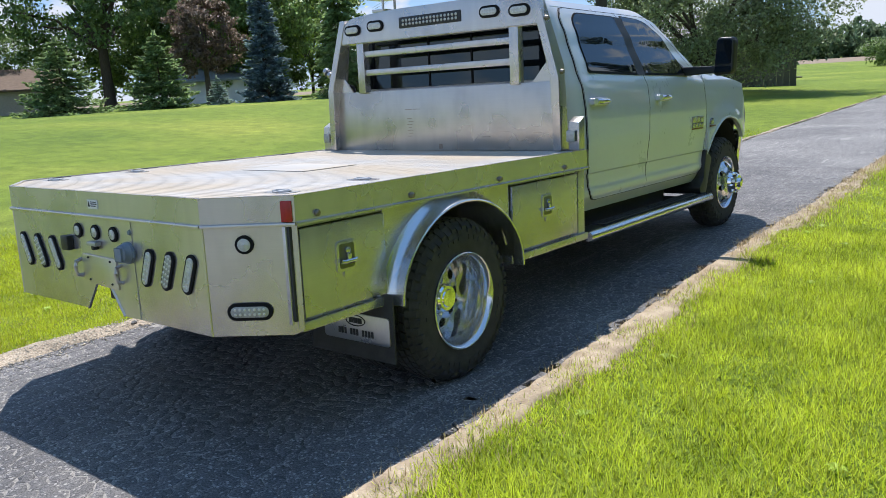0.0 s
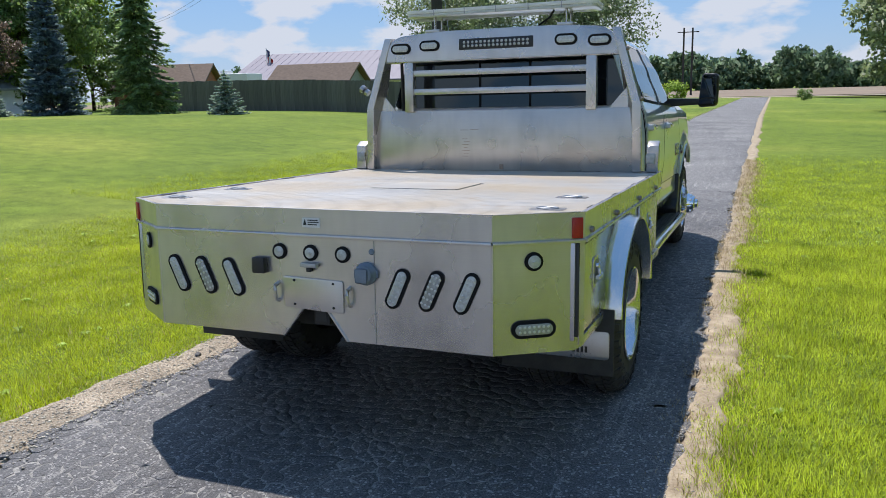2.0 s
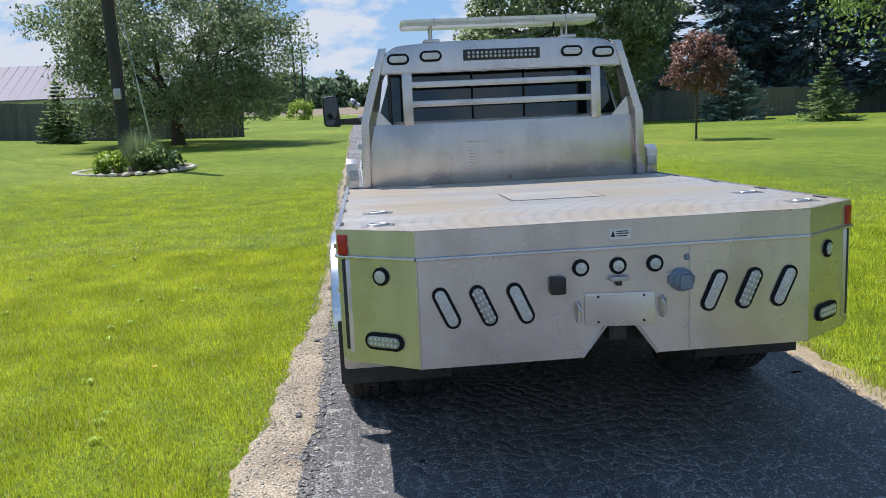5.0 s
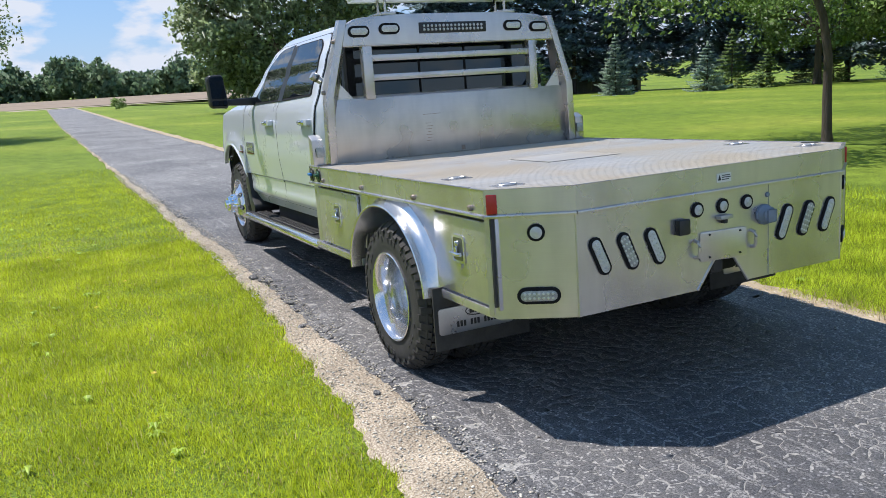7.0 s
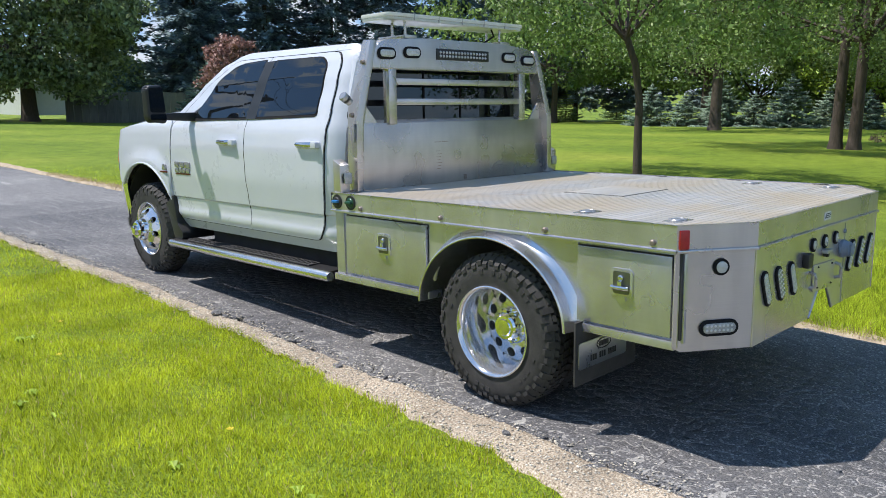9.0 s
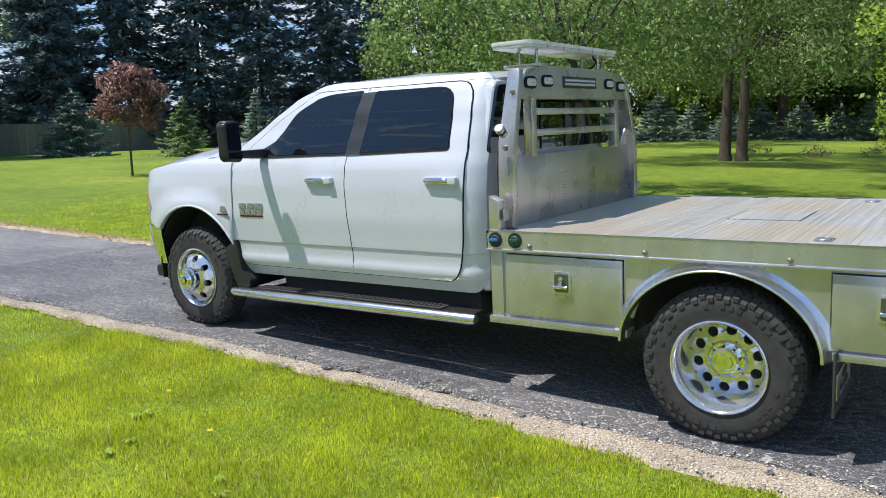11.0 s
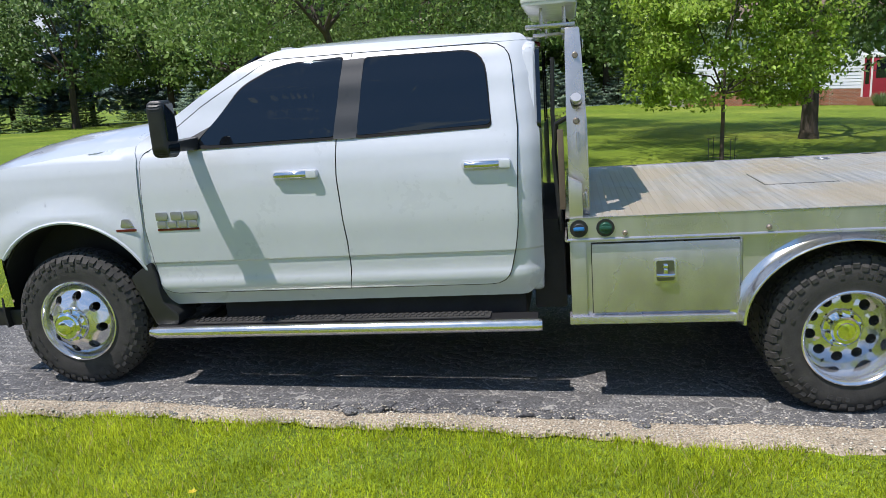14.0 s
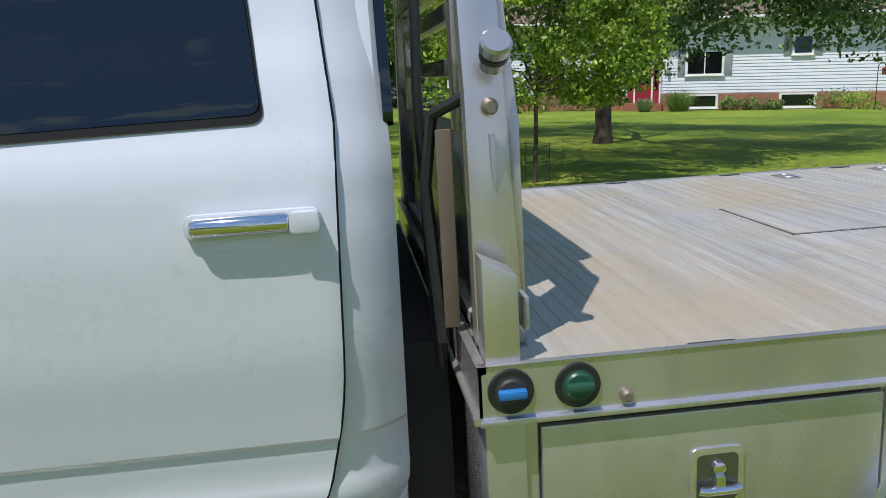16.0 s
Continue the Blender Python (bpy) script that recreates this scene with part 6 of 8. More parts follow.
for s in (-1, 1):
    tb = toolbox(s, 0.545, 1.405, "front_toolbox")
    part("corner_post", box(s * (BX - 0.10), s * (BX + 0.002), 1.330, 1.412, 0.545, SKIRT - 0.002, 0.004), M["alu_side"], tb)
    tr = toolbox(s, -1.045, -0.478, "rear_toolbox", True)
    part("seal_strip", box(s * (BX - 0.02), s * (BX + 0.004), -1.036, -1.018, 0.56, SKIRT - 0.004, 0.003), M["ink"], tr)
    part("corner_post", box(s * (BX - 0.06), s * (BX + 0.006), CUTY - 0.010, CUTY + 0.012, PB + 0.02, SKIRT - 0.10, 0.003), M["alu"], tr)
    part("lower_rail", box(s * 1.04, s * (BX + 0.020), 0.535, 1.425, 0.505, 0.549, 0.006), M["alu_side"], tb)
    part("lower_rail", box(s * 1.04, s * (BX + 0.012), -1.010, -0.470, 0.510, 0.552, 0.006), M["alu_side"], tr)
    # infill above the wheel arch
    infill = [(0.548, SKIRT - 0.001), (0.548, 0.62)] + arc(0.04, 0.50, 0.482, 14, 166, 20) + [(-0.480, 0.62), (-0.480, SKIRT - 0.001)]
    part("arch_panel", prism(infill, "x", s * (BX - 0.012), s * (BX - 0.004)), M["alu_side"], truck)
    # rolled fender
    prof = [(0.70, 0.488), (BX + 0.078, 0.488), (BX + 0.087, 0.491), (BX + 0.090, 0.498), (BX + 0.086, 0.505), (BX + 0.062, 0.508), (BX + 0.032, 0.515), (BX + 0.010, 0.532), (BX - 0.002, 0.556), (BX - 0.010, 0.556), (BX - 0.010, 0.506), (0.70, 0.504)]
    own = bmesh.new(); rings = []
    for i in range(33):
        t = radians(0 + 180 * i / 32)
        sq = 1.0 + 0.05 * abs(math.cos(t)) ** 3
        rings.append([own.verts.new((s * x, 0.045 + r * sq * math.cos(t) * 0.975, 0.505 + r * math.sin(t) * 0.845)) for x, r in prof])
    for A, B in zip(rings, rings[1:]):
        for i in range(len(prof)):
            j = (i + 1) % len(prof)
            own.faces.new((A[i], A[j], B[j], B[i]))
    own.faces.new(rings[0]); own.faces.new(rings[-1][::-1])
    bmesh.ops.recalc_face_normals(own, faces=own.faces[:])
    part("rear_fender", own, M["fender"], truck, "rolled polished aluminium fender over the dual wheels")
    part("wheel_well", box(s * 0.63, s * 0.66, -0.46, 0.56, 0.45, SKIRT - 0.01, 0.005), M["under"], truck)
    # mud flap with an engraved plate
    fl = part("mud_flap", box(s * 0.64, s * 1.190, -0.520, -0.508, 0.235, 0.56, 0.004), M["rubber"], truck, "black rubber mud flap")
    fp = part("flap_plate", prism(rounded([(s * 0.74, 0.315), (s * 1.170, 0.315), (s * 1.170, 0.452), (s * 0.74, 0.452)], 0.02, 3), "y", -0.527, -0.519, 0.002), M["flap"], fl, "bright metal plate engraved with a mark and a row of bars")
    part("plate_ring", tube([(s * 0.955 + 0.062 * math.cos(q), -0.528, 0.418 + 0.026 * math.sin(q)) for q in np.linspace(0, 2 * math.pi, 22)], 0.003, 5), M["ink"], fp)
    for k in range(3):
        part("plate_mark", box(s * 0.955 - 0.040 + k * 0.028, s * 0.955 - 0.016 + k * 0.028, -0.530, -0.526, 0.405, 0.431), M["ink"], fp)
    for k in range(12):
        if k in (3, 7):
            continue
        x = s * 0.955 - 0.115 + k * 0.0195
        part("plate_bar", box(x, x + 0.012, -0.530, -0.526, 0.345, 0.375), M["ink"], fp)
    for y in (1.13, 0.43, -0.30, -0.90):
        part("bolt", revolve([(s * (W + 0.016), 0.008), (s * (W + 0.012), 0.013), (s * (W - 0.002), 0.015)], "x", (0, y, 0.992), 10), M["bolt"], skirts[s])
    # stake pocket and short post by the headboard
    part("corner_stake", prism([(1.338, DECK + 0.004), (1.408, DECK + 0.004), (1.408, DECK + 0.215), (1.338, DECK + 0.180)], "x", s * 1.062, s * 1.140, 0.005), M["alu"], truck)
    part("marker_lamp", box(s * 1.06, s * 1.12, 1.312, 1.326, DECK + 0.06, DECK + 0.13, 0.006), M["lens_grey"], truck)
# fuel caps in the driver's side skirt
for y, m, nm in ((1.362, M["blue"], "blue"), (1.228, M["green"], "green")):
    rg = part("filler_ring", revolve([(-(W + 0.006), 0.040), (-(W + 0.006), 0.045), (-(W - 0.001), 0.047)], "x", (0, y, 1.022), 24), M["black"], truck, nm + " fuel filler cap in a black ring")
    part("filler_cap", revolve([(-(W + 0.012), 0.024), (-(W + 0.007), 0.028), (-(W + 0.005), 0.038)], "x", (0, y, 1.022), 20), M["ink"] if nm == "blue" else m, rg)
    part("filler_grip", box(-(W + 0.030), -(W + 0.008), y - 0.028, y + 0.028, 1.014, 1.032, 0.006), m, rg)

# headboard
HB = 1.352
part("headboard_panel", box(-1.005, 1.005, HB - 0.006, HB + 0.006, DECK + 0.002, 1.510, 0.003), M["alu_head"], truck, "smudged aluminium headboard panel with a few dark scuffs")
hp = truck.children[-1]
scuffs = [(-0.28, -0.215, 1.365, 1.369), (-0.205, -0.14, 1.366, 1.370), (0.02, 0.05, 1.085, 1.12), (0.40, 0.47, 1.165, 1.168), (0.74, 0.80, 1.160, 1.163), (0.80, 0.87, 1.19, 1.192), (0.58, 0.62, 1.20, 1.202)]
scuffs += [(-0.265 + 0.012 * (k % 2), -0.225 + 0.008 * (k % 3), 1.175 + 0.021 * k, 1.1785 + 0.021 * k) for k in range(7)]
for x0, x1, z0, z1 in scuffs:
    part("scuff", box(x0, x1, HB - 0.0085, HB - 0.0055, z0, z1), M["bolt"], hp)
rack = part("rack_top", prism(rounded([(-0.875, 1.86), (0.875, 1.86), (0.835, 1.995), (0.76, 2.052), (0.40, 2.075), (-0.40, 2.075), (-0.76, 2.052), (-0.835, 1.995)], [0.01, 0.01, 0.06, 0.06, 0.1, 0.1, 0.06, 0.06], 4), "y", HB - 0.030, HB + 0.045, 0.010), M["alu"], truck, "aluminium cab rack header holding lamps")
for s in (-1, 1):
    # slanted side leg from the deck to the header
    leg = [(1.405, DECK + 0.004), (1.300, DECK + 0.004), (1.300, 1.53), (HB - 0.035, 1.95), (HB - 0.030, 2.04), (HB + 0.045, 2.045), (HB + 0.050, 1.95), (1.405, 1.60)]
    own = bmesh.new(); rings = []
    for inset in (0.0, 0.055):
        ring = []
        for y, z in leg:
            x = 1.030 - max(0, z - 1.50) * 0.300 - inset
            ring.append(own.verts.new((s * x, y, z)))
        rings.append(ring)
    own.faces.new(rings[0]); own.faces.new(rings[1][::-1])
    for i in range(len(leg)):
        j = (i + 1) % len(leg)
        own.faces.new((rings[0][i], rings[1][i], rings[1][j], rings[0][j]))
    bmesh.ops.recalc_face_normals(own, faces=own.faces[:])
    bevelled(own, 0.004)
    part("rack_leg", own, M["alu"], truck)
    part("rack_post", box(s * 0.645, s * 0.715, HB - 0.025, HB + 0.035, 1.50, 1.87, 0.004), M["alu"], rack)
    for x in (0.505, 0.735):
        pts = [(z, x_) for x_, z in pill(0.158, 0.076)]
        g = part("work_lamp", on_plane(prism(pts, "y", -0.012, 0.004, 0.004), (s * x, HB - 0.030, 1.975 - (x - 0.505) * 0.06), ex), M["seal"], rack)
        ln = part("lens", on_plane(prism([(z, x_) for x_, z in pill(0.126, 0.046)], "y", -0.017, -0.011, 0.002), (s * x, HB - 0.030, 1.975 - (x - 0.505) * 0.06), ex), M["lens"], g)
        diodes(ln, (s * x, HB - 0.030, 1.975 - (x - 0.505) * 0.06), ex, [((i - 2) * 0.021, (j - 0.5) * 0.020) for i in range(5) for j in range(2)], -0.020, -0.0165, 0.004, 0.0075, M["reflector"])
    part("gusset", prism([(s * 0.93, 1.51), (s * 0.80, 1.51), (s * 0.93, 1.66)], "y", HB, HB + 0.012), M["alu"], rack)
bar = part("led_light_bar", box(-0.275, 0.275, HB - 0.036, HB + 0.02, 1.935, 2.012, 0.006), M["black"], rack, "black light bar with two rows of clear diodes")
diodes(bar, (0, HB, 1.961), ex, [(-0.235 + i * 0.0313, j * 0.026) for i in range(16) for j in range(2)], -0.044, -0.037, 0.006, 0.011, M["lens"])
for z in (1.648, 1.782):
    part("rack_bar", box(-0.66, 0.66, HB - 0.018, HB + 0.030, z - 0.022, z + 0.022, 0.006), M["alu"], rack)
# round cap, bolts and bracket on the driver's leg
cp = part("leg_cap", revolve([(-0.985, 0.026), (-1.030, 0.026), (-1.034, 0.031), (-1.054, 0.031), (-1.060, 0.026)], "x", (0, 0, 0), 20), M["badge"], truck, "galvanised round cap")
part("cap_band", revolve([(-1.012, 0.029), (-1.026, 0.029)], "x", (0, 0, 0), 20), M["ink"], cp)
cp.matrix_basis = Matrix.Translation((-0.04, 1.352, 1.655)) @ Matrix.Translation((-1.0, 0, 0)) @ Matrix.Rotation(radians(35), 4, "Y") @ Matrix.Translation((1.0, 0, 0))
for s in (-1, 1):
    for y, z in ((1.355, 1.565), (1.350, 1.90)):
        x = 1.030 - max(0, z - 1.50) * 0.300
        part("bolt", revolve([(s * (x + 0.018), 0.012), (s * (x - 0.004), 0.018)], "x", (0, y, z), 10), M["bolt"], truck)
# warning light bar above the header
def bar_bm(w, y0, y1, z0, z1, r):
    return prism(rounded([(-w, y0), (w, y0), (w, y1), (-w, y1)], r, 5), "z", z0, z1, 0.007)
wb = part("warning_light_bar", bar_bm(0.700, 1.33, 1.63, 2.184, 2.204, 0.06), M["bar_lens"], truck, "long clear-domed warning light bar on short stands")
part("dome", bar_bm(0.705, 1.325, 1.635, 2.204, 2.230, 0.06), M["bar_lens"], wb)
for k in range(5):
    part("dome_joint", box(-0.47 + k * 0.235 - 0.003, -0.47 + k * 0.235 + 0.003, 1.324, 1.636, 2.188, 2.232), M["steel"], wb)
for k in range(6):
    part("led_row", box(-0.66 + k * 0.225, -0.48 + k * 0.225, 1.338, 1.36, 2.192, 2.218, 0.002), M["amber"] if k in (0, 5) else M["reflector"], wb)
for x in (-0.49, 0.49):
    for y in (1.40, 1.53):
        part("stand", tube([(x, y, 2.06), (x, y, 2.185)], 0.010, 8), M["alu"], wb)
    part("stand_foot", box(x - 0.055, x + 0.055, 1.34, 1.62, 2.070, 2.092, 0.004), M["alu"], wb)
    part("stand_arm", box(x - 0.03, x + 0.03, 1.34, 1.42, 2.04, 2.07, 0.004), M["alu"], wb)
part("wire", tube([(0.28, 1.40, 2.072), (0.32, 1.37, 2.095), (0.38, 1.36, 2.13), (0.40, 1.40, 2.18)], 0.007, 6), M["seal"], wb)
# hoses, wiring and frame between cab and headboard
part("filler_hose", tube([(-0.96, 1.37, 1.60), (-0.90, 1.46, 1.55), (-0.88, 1.48, 1.40), (-0.90, 1.46, 1.05)], 0.014, 8), M["black"], truck)
part("wiring_hose", tube([(-0.80, 1.47, 1.90), (-0.80, 1.48, 1.60), (-0.78, 1.47, 1.20), (-0.80, 1.46, 0.95)], 0.012, 8), M["black"], truck)
part("gap_board", box(-0.93, -0.915, 1.425, 1.458, 1.09, 1.52, 0.003), M["board"], truck)
# ---- trees ----
def leaf_quads(c, size, g, flat=0.0):
    """Small folded-open quads round the given points, turned at random."""
    n = len(c)
    a = g.normal(size=(n, 3)); a /= np.linalg.norm(a, axis=1)[:, None]
    b = g.normal(size=(n, 3)); b[:, 2] *= 1 - flat
    b -= a * (a * b).sum(1)[:, None]; b /= np.linalg.norm(b, axis=1)[:, None]
    s = size * g.uniform(0.6, 1.25, n)[:, None]
    a, b = a * s, b * s * 0.6
    v = np.stack([c - a, c + b * 0.9 - a * 0.1, c + a, c - b * 0.9 - a * 0.1], 1).reshape(-1, 3)
    return v, np.arange(4 * n).reshape(-1, 4)


def crown_points(n, g, rx, rz, cz, clumps, hollow=0.55, spread=0.30, top=1.0):
    """Points gathered in clumps over an uneven, broad-bottomed crown."""
    q = g.uniform(0, 2 * np.pi, clumps)
    u = g.uniform(-0.92, 1.0, clumps)
    wide = np.where(u > 0, np.sqrt(np.maximum(0, 1 - u ** 2)), 1 - 0.30 * u ** 2)
    lump = 1 + 0.16 * np.sin(3 * q + g.uniform(0, 6)) + 0.10 * np.sin(5 * q + 4 * u + g.uniform(0, 6))
    rad = g.uniform(hollow, 1.0, clumps) ** 0.6 * wide * lump
    c = np.stack([np.cos(q) * rad * rx, np.sin(q) * rad * rx, cz + u * rz * g.uniform(0.85, 1.0, clumps)], -1)
    k = g.integers(0, clumps, n)
    sz = g.uniform(0.5, 1.2, clumps)[k][:, None] * spread * rx
    off = np.clip(g.normal(size=(n, 3)), -1.55, 1.55) * np.array([1, 1, 0.7]) * sz * 0.66
    return c[k] + off, c


def tree(name, label, x, y, H, crown_r, base, leaves, leaf, material, seed, trunk_r, clumps=60, lean=(0.0, 0.0), bend=0.0, stems=1, spread=0.30, hollow=0.5, crown_z=None, group="", z=None, cage=False):
    g = np.random.default_rng(seed)
    t = holder(name, label, "tree", Matrix.Translation((x, y, (h1(x, y) if z is None else z))), group)
    rz = (H - base) / 2
    cz = base + rz if crown_z is None else crown_z
    pts, cl = crown_points(leaves, g, crown_r, rz, cz, int(clumps * 1.7), hollow, spread * 0.66)
    top = np.array([lean[0], lean[1], 0.0])
    pts += top; cl += top
    v, f = leaf_quads(pts, leaf, g)
    for sidx in range(stems):
        o = Vector((0.10 * sidx, -0.55 * sidx, 0)) if stems > 1 else Vector((0, 0, 0))
        fork = base + 0.15 * (H - base)
        path = [o + Vector((lean[0] * q * (1 - bend * math.sin(q * 3.1)), lean[1] * q * (1 - bend * math.sin(q * 3.1)), fork * q)) for q in (0, 0.08, 0.3, 0.55, 0.8, 1.0)]
        path[0].z -= 0.1
        part("trunk", tube(path, trunk_r, 10, radii=[trunk_r * k for k in (1.5, 1.12, 1.0, 0.92, 0.86, 0.8)]), M["bark"], t, "brown barked trunk")
        head = path[-1]
        picks = g.permutation(len(cl))[: 9 if stems == 1 else 6]
        for kk in picks:
            e = Vector(cl[kk])
            m = head.lerp(e, 0.5) + Vector((0, 0, 0.10 * (e - head).length))
            wood = tube([head - Vector((0, 0, 0.1)), head.lerp(m, 0.5) + Vector(g.normal(size=3) * 0.04 * crown_r), m, e], 0.1, 6, None, radii=[trunk_r * 0.55, trunk_r * 0.38, trunk_r * 0.24, trunk_r * 0.07])
            limb = part("limb", wood, M["bark"], t)
            for _ in range(2):
                e2 = Vector(cl[g.integers(len(cl))])
                if (e2 - m).length < crown_r * 0.9:
                    part("twig", tube([m, m.lerp(e2, 0.5) + Vector((0, 0, 0.05)), e2], 0.05, 5, radii=[trunk_r * 0.22, trunk_r * 0.13, trunk_r * 0.04]), M["bark"], limb)
    cr = new("crown", leafy_normals(fast_mesh("crown", v, f, material), (top[0], top[1], cz - 0.3 * rz), 0.55, False, 0.95))
    cr.parent = t
    if cage:
        for k in range(4):
            q = k * math.pi / 2 + 0.4
            part("cage_wire", tube([(0.26 * math.cos(q), 0.26 * math.sin(q), -0.05), (0.26 * math.cos(q), 0.26 * math.sin(q), 0.60)], 0.006, 5), M["ink"], t)
        for zz in (0.28, 0.58):
            part("cage_ring", tube([(0.26 * math.cos(q), 0.26 * math.sin(q), zz) for q in np.linspace(0, 2 * math.pi, 17)], 0.004, 4), M["ink"], t)
    return t


def conifer_mesh(H, R, whorls, per, needles, size, seed, bare=0.03, droop=0.25, power=0.85):
    """Sprays of needles laid along drooping branches in whorls."""
    g = np.random.default_rng(seed)
    P, A, B = [], [], []
    zz = bare * H + (H * (1 - bare)) * (np.arange(whorls) / whorls) ** 1.05
    for z in zz:
        f = 1 - (z - bare * H) / (H * (1 - bare))
        L = R * f ** power
        for _ in range(per):
            q = g.uniform(0, 2 * np.pi)
            ll = L * g.uniform(0.72, 1.12)
            n = max(6, int(1.7 * needles * (ll / R + 0.2)))
            t = g.uniform(0.08, 1, n) ** 0.75
            w = 0.22 * ll * (1.08 - t)
            side = g.normal(size=n) * w
            x, y = np.cos(q) * t * ll - np.sin(q) * side, np.sin(q) * t * ll + np.cos(q) * side
            zc = z - droop * ll * t + 0.18 * ll * t ** 3 + g.normal(size=n) * 0.016 * H / 3 - np.abs(side) * 0.35
            P.append(np.stack([x, y, np.maximum(zc, 0.02)], -1))
            turn = q + np.sign(side) * g.uniform(0.2, 0.9, n)
            dip = -droop * 0.9 + 0.5 * t ** 2 + g.normal(size=n) * 0.25
            A.append(np.stack([np.cos(turn), np.sin(turn), dip], -1) * (size * g.uniform(1.1, 2.1, n))[:, None])
            B.append(np.stack([-np.sin(turn), np.cos(turn), g.normal(size=n) * 0.5], -1) * (size * g.uniform(0.42, 0.70, n))[:, None])
    top = 30
    P.append(np.stack([g.normal(size=top) * 0.02 * R, g.normal(size=top) * 0.02 * R, H * g.uniform(0.93, 1.02, top)], -1))
    A.append(np.stack([g.normal(size=top) * 0.4, g.normal(size=top) * 0.4, np.ones(top)], -1) * size * 1.4)
    B.append(g.normal(size=(top, 3)) * size * 0.4)
    P, A, B = np.concatenate(P), np.concatenate(A), np.concatenate(B)
    v = np.stack([P - A * 0.6, P + B - A * 0.05, P + A, P - B - A * 0.05], 1).reshape(-1, 3)
    return v, np.arange(4 * len(P)).reshape(-1, 4)


def conifer(name, label, x, y, H, R, material, seed, whorls=16, per=9, needles=26, size=0.10, bare=0.03, droop=0.25, power=0.85, group="", trunk=None, z=None):
    t = holder(name, label, "tree", Matrix.Translation((x, y, h1(x, y) if z is None else z)), group)
    r = trunk or 0.02 * H
    part("trunk", tube([(0, 0, -0.1), (0, 0, H * 0.5), (0, 0, H * 0.97)], r, 8, radii=[r, r * 0.6, r * 0.1]), M["bark"], t)
    cr = new("crown", leafy_normals(fast_mesh("crown", *conifer_mesh(H, R, whorls, per, needles, size, seed, bare, droop, power), material), (0, 0, 0), 1.15, True, 0.45))
    cr.parent = t
    return t


# young spruces and the red tree on the side lawn
G1 = "young spruces on the lawn"
conifer("spruce_tree", "young blue-green spruce standing on the lawn", 23.1, 46.1, 4.1, 2.6, M["spruce_blue"], 31, 21, 12, 76, 0.080, power=0.66, group=G1)
conifer("spruce_tree", "bright green spruce on the lawn", 23.4, 36.0, 3.15, 2.0, M["spruce"], 32, 17, 10, 56, 0.058, group=G1)
conifer("spruce_tree", "slim young blue spruce on the lawn", 35.0, 42.8, 4.2, 1.70, M["spruce_blue"], 33, 19, 9, 52, 0.068, group=G1)
conifer("spruce_tree", "broad young blue spruce on the lawn", 39.2, 38.1, 3.3, 1.75, M["spruce_blue"], 34, 16, 9, 50, 0.066, group=G1)
conifer("spruce_tree", "low bushy green spruce on the lawn", 44.8, 37.9, 2.65, 1.60, M["spruce"], 35, 14, 9, 48, 0.066, group=G1)
conifer("spruce_tree", "tall young green spruce on the lawn", 44.6, 41.0, 4.3, 1.90, M["spruce"], 36, 17, 9, 46, 0.074, group=G1)
conifer("spruce_tree", "low bushy green spruce on the lawn", 55.5, 40.6, 2.9, 1.85, M["spruce"], 37, 14, 9, 44, 0.074, group=G1)
conifer("spruce_tree", "low bushy blue spruce on the lawn", 58.2, 45.4, 3.2, 1.80, M["spruce_blue"], 38, 14, 9, 44, 0.074, group=G1)
conifer("spruce_tree", "young green spruce far back on the lawn", 70.0, 44.5, 3.6, 2.1, M["spruce"], 39, 15, 9, 40, 0.09, group=G1)
tree("red_leaf_tree", "small round tree with dark red leaves on a thin trunk", 9.98, 21.3, 3.50, 1.05, 1.42, 7000, 0.060, M["leaf_red"], 41, 0.035, 70, spread=0.26, hollow=0.25)

# shade trees on the house side
tree("shade_tree", "leaning shade tree with a crooked dark trunk", 9.60, 5.6, 7.0, 3.7, 2.05, 34000, 0.050, M["leaf"], 42, 0.080, 150, lean=(-0.32, 0.26), bend=0.75, spread=0.20, hollow=0.35)
tree("shade_tree", "twin-trunked birch-like shade tree on the lawn", 24.1, 6.8, 13.0, 6.6, 1.9, 95000, 0.060, M["leaf_birch"], 43, 0.19, 220, stems=2, spread=0.2, hollow=0.35)
tree("young_maple", "young maple with large bright green leaves in a wire cage", 9.3, -1.2, 4.6, 1.7, 0.90, 36000, 0.043, M["leaf_bright"], 44, 0.036, 90, spread=0.26, hollow=0.3, cage=True)
tree("shade_maple", "large dark green maple shading the house lawn", 16.4, -4.6, 10.5, 7.6, 1.8, 110000, 0.075, M["leaf_dark"], 45, 0.19, 170, spread=0.2, hollow=0.45)
tree("shade_tree", "tall leafy tree beyond the spruces", 39.1, 18.4, 15.0, 6.8, 3.3, 17000, 0.132, M["leaf"], 46, 0.30, 120, spread=0.2, hollow=0.35)
tree("shade_tree", "tall leafy tree beyond the spruces", 55.8, 15.0, 14.3, 6.3, 1.4, 20000, 0.156, M["leaf_bright"], 47, 0.27, 110, spread=0.2, hollow=0.35)
tree("shade_tree", "tall leafy tree behind the clipped spruce row", 53.3, 10.9, 17.7, 8.2, 2.7, 24000, 0.180, M["leaf"], 48, 0.34, 120, spread=0.22, hollow=0.4)
tree("shade_tree", "tall leafy tree behind the clipped spruce row", 57.4, -1.4, 16.3, 7.5, 2.7, 22000, 0.180, M["leaf_dark"], 49, 0.34, 110, spread=0.22, hollow=0.4)
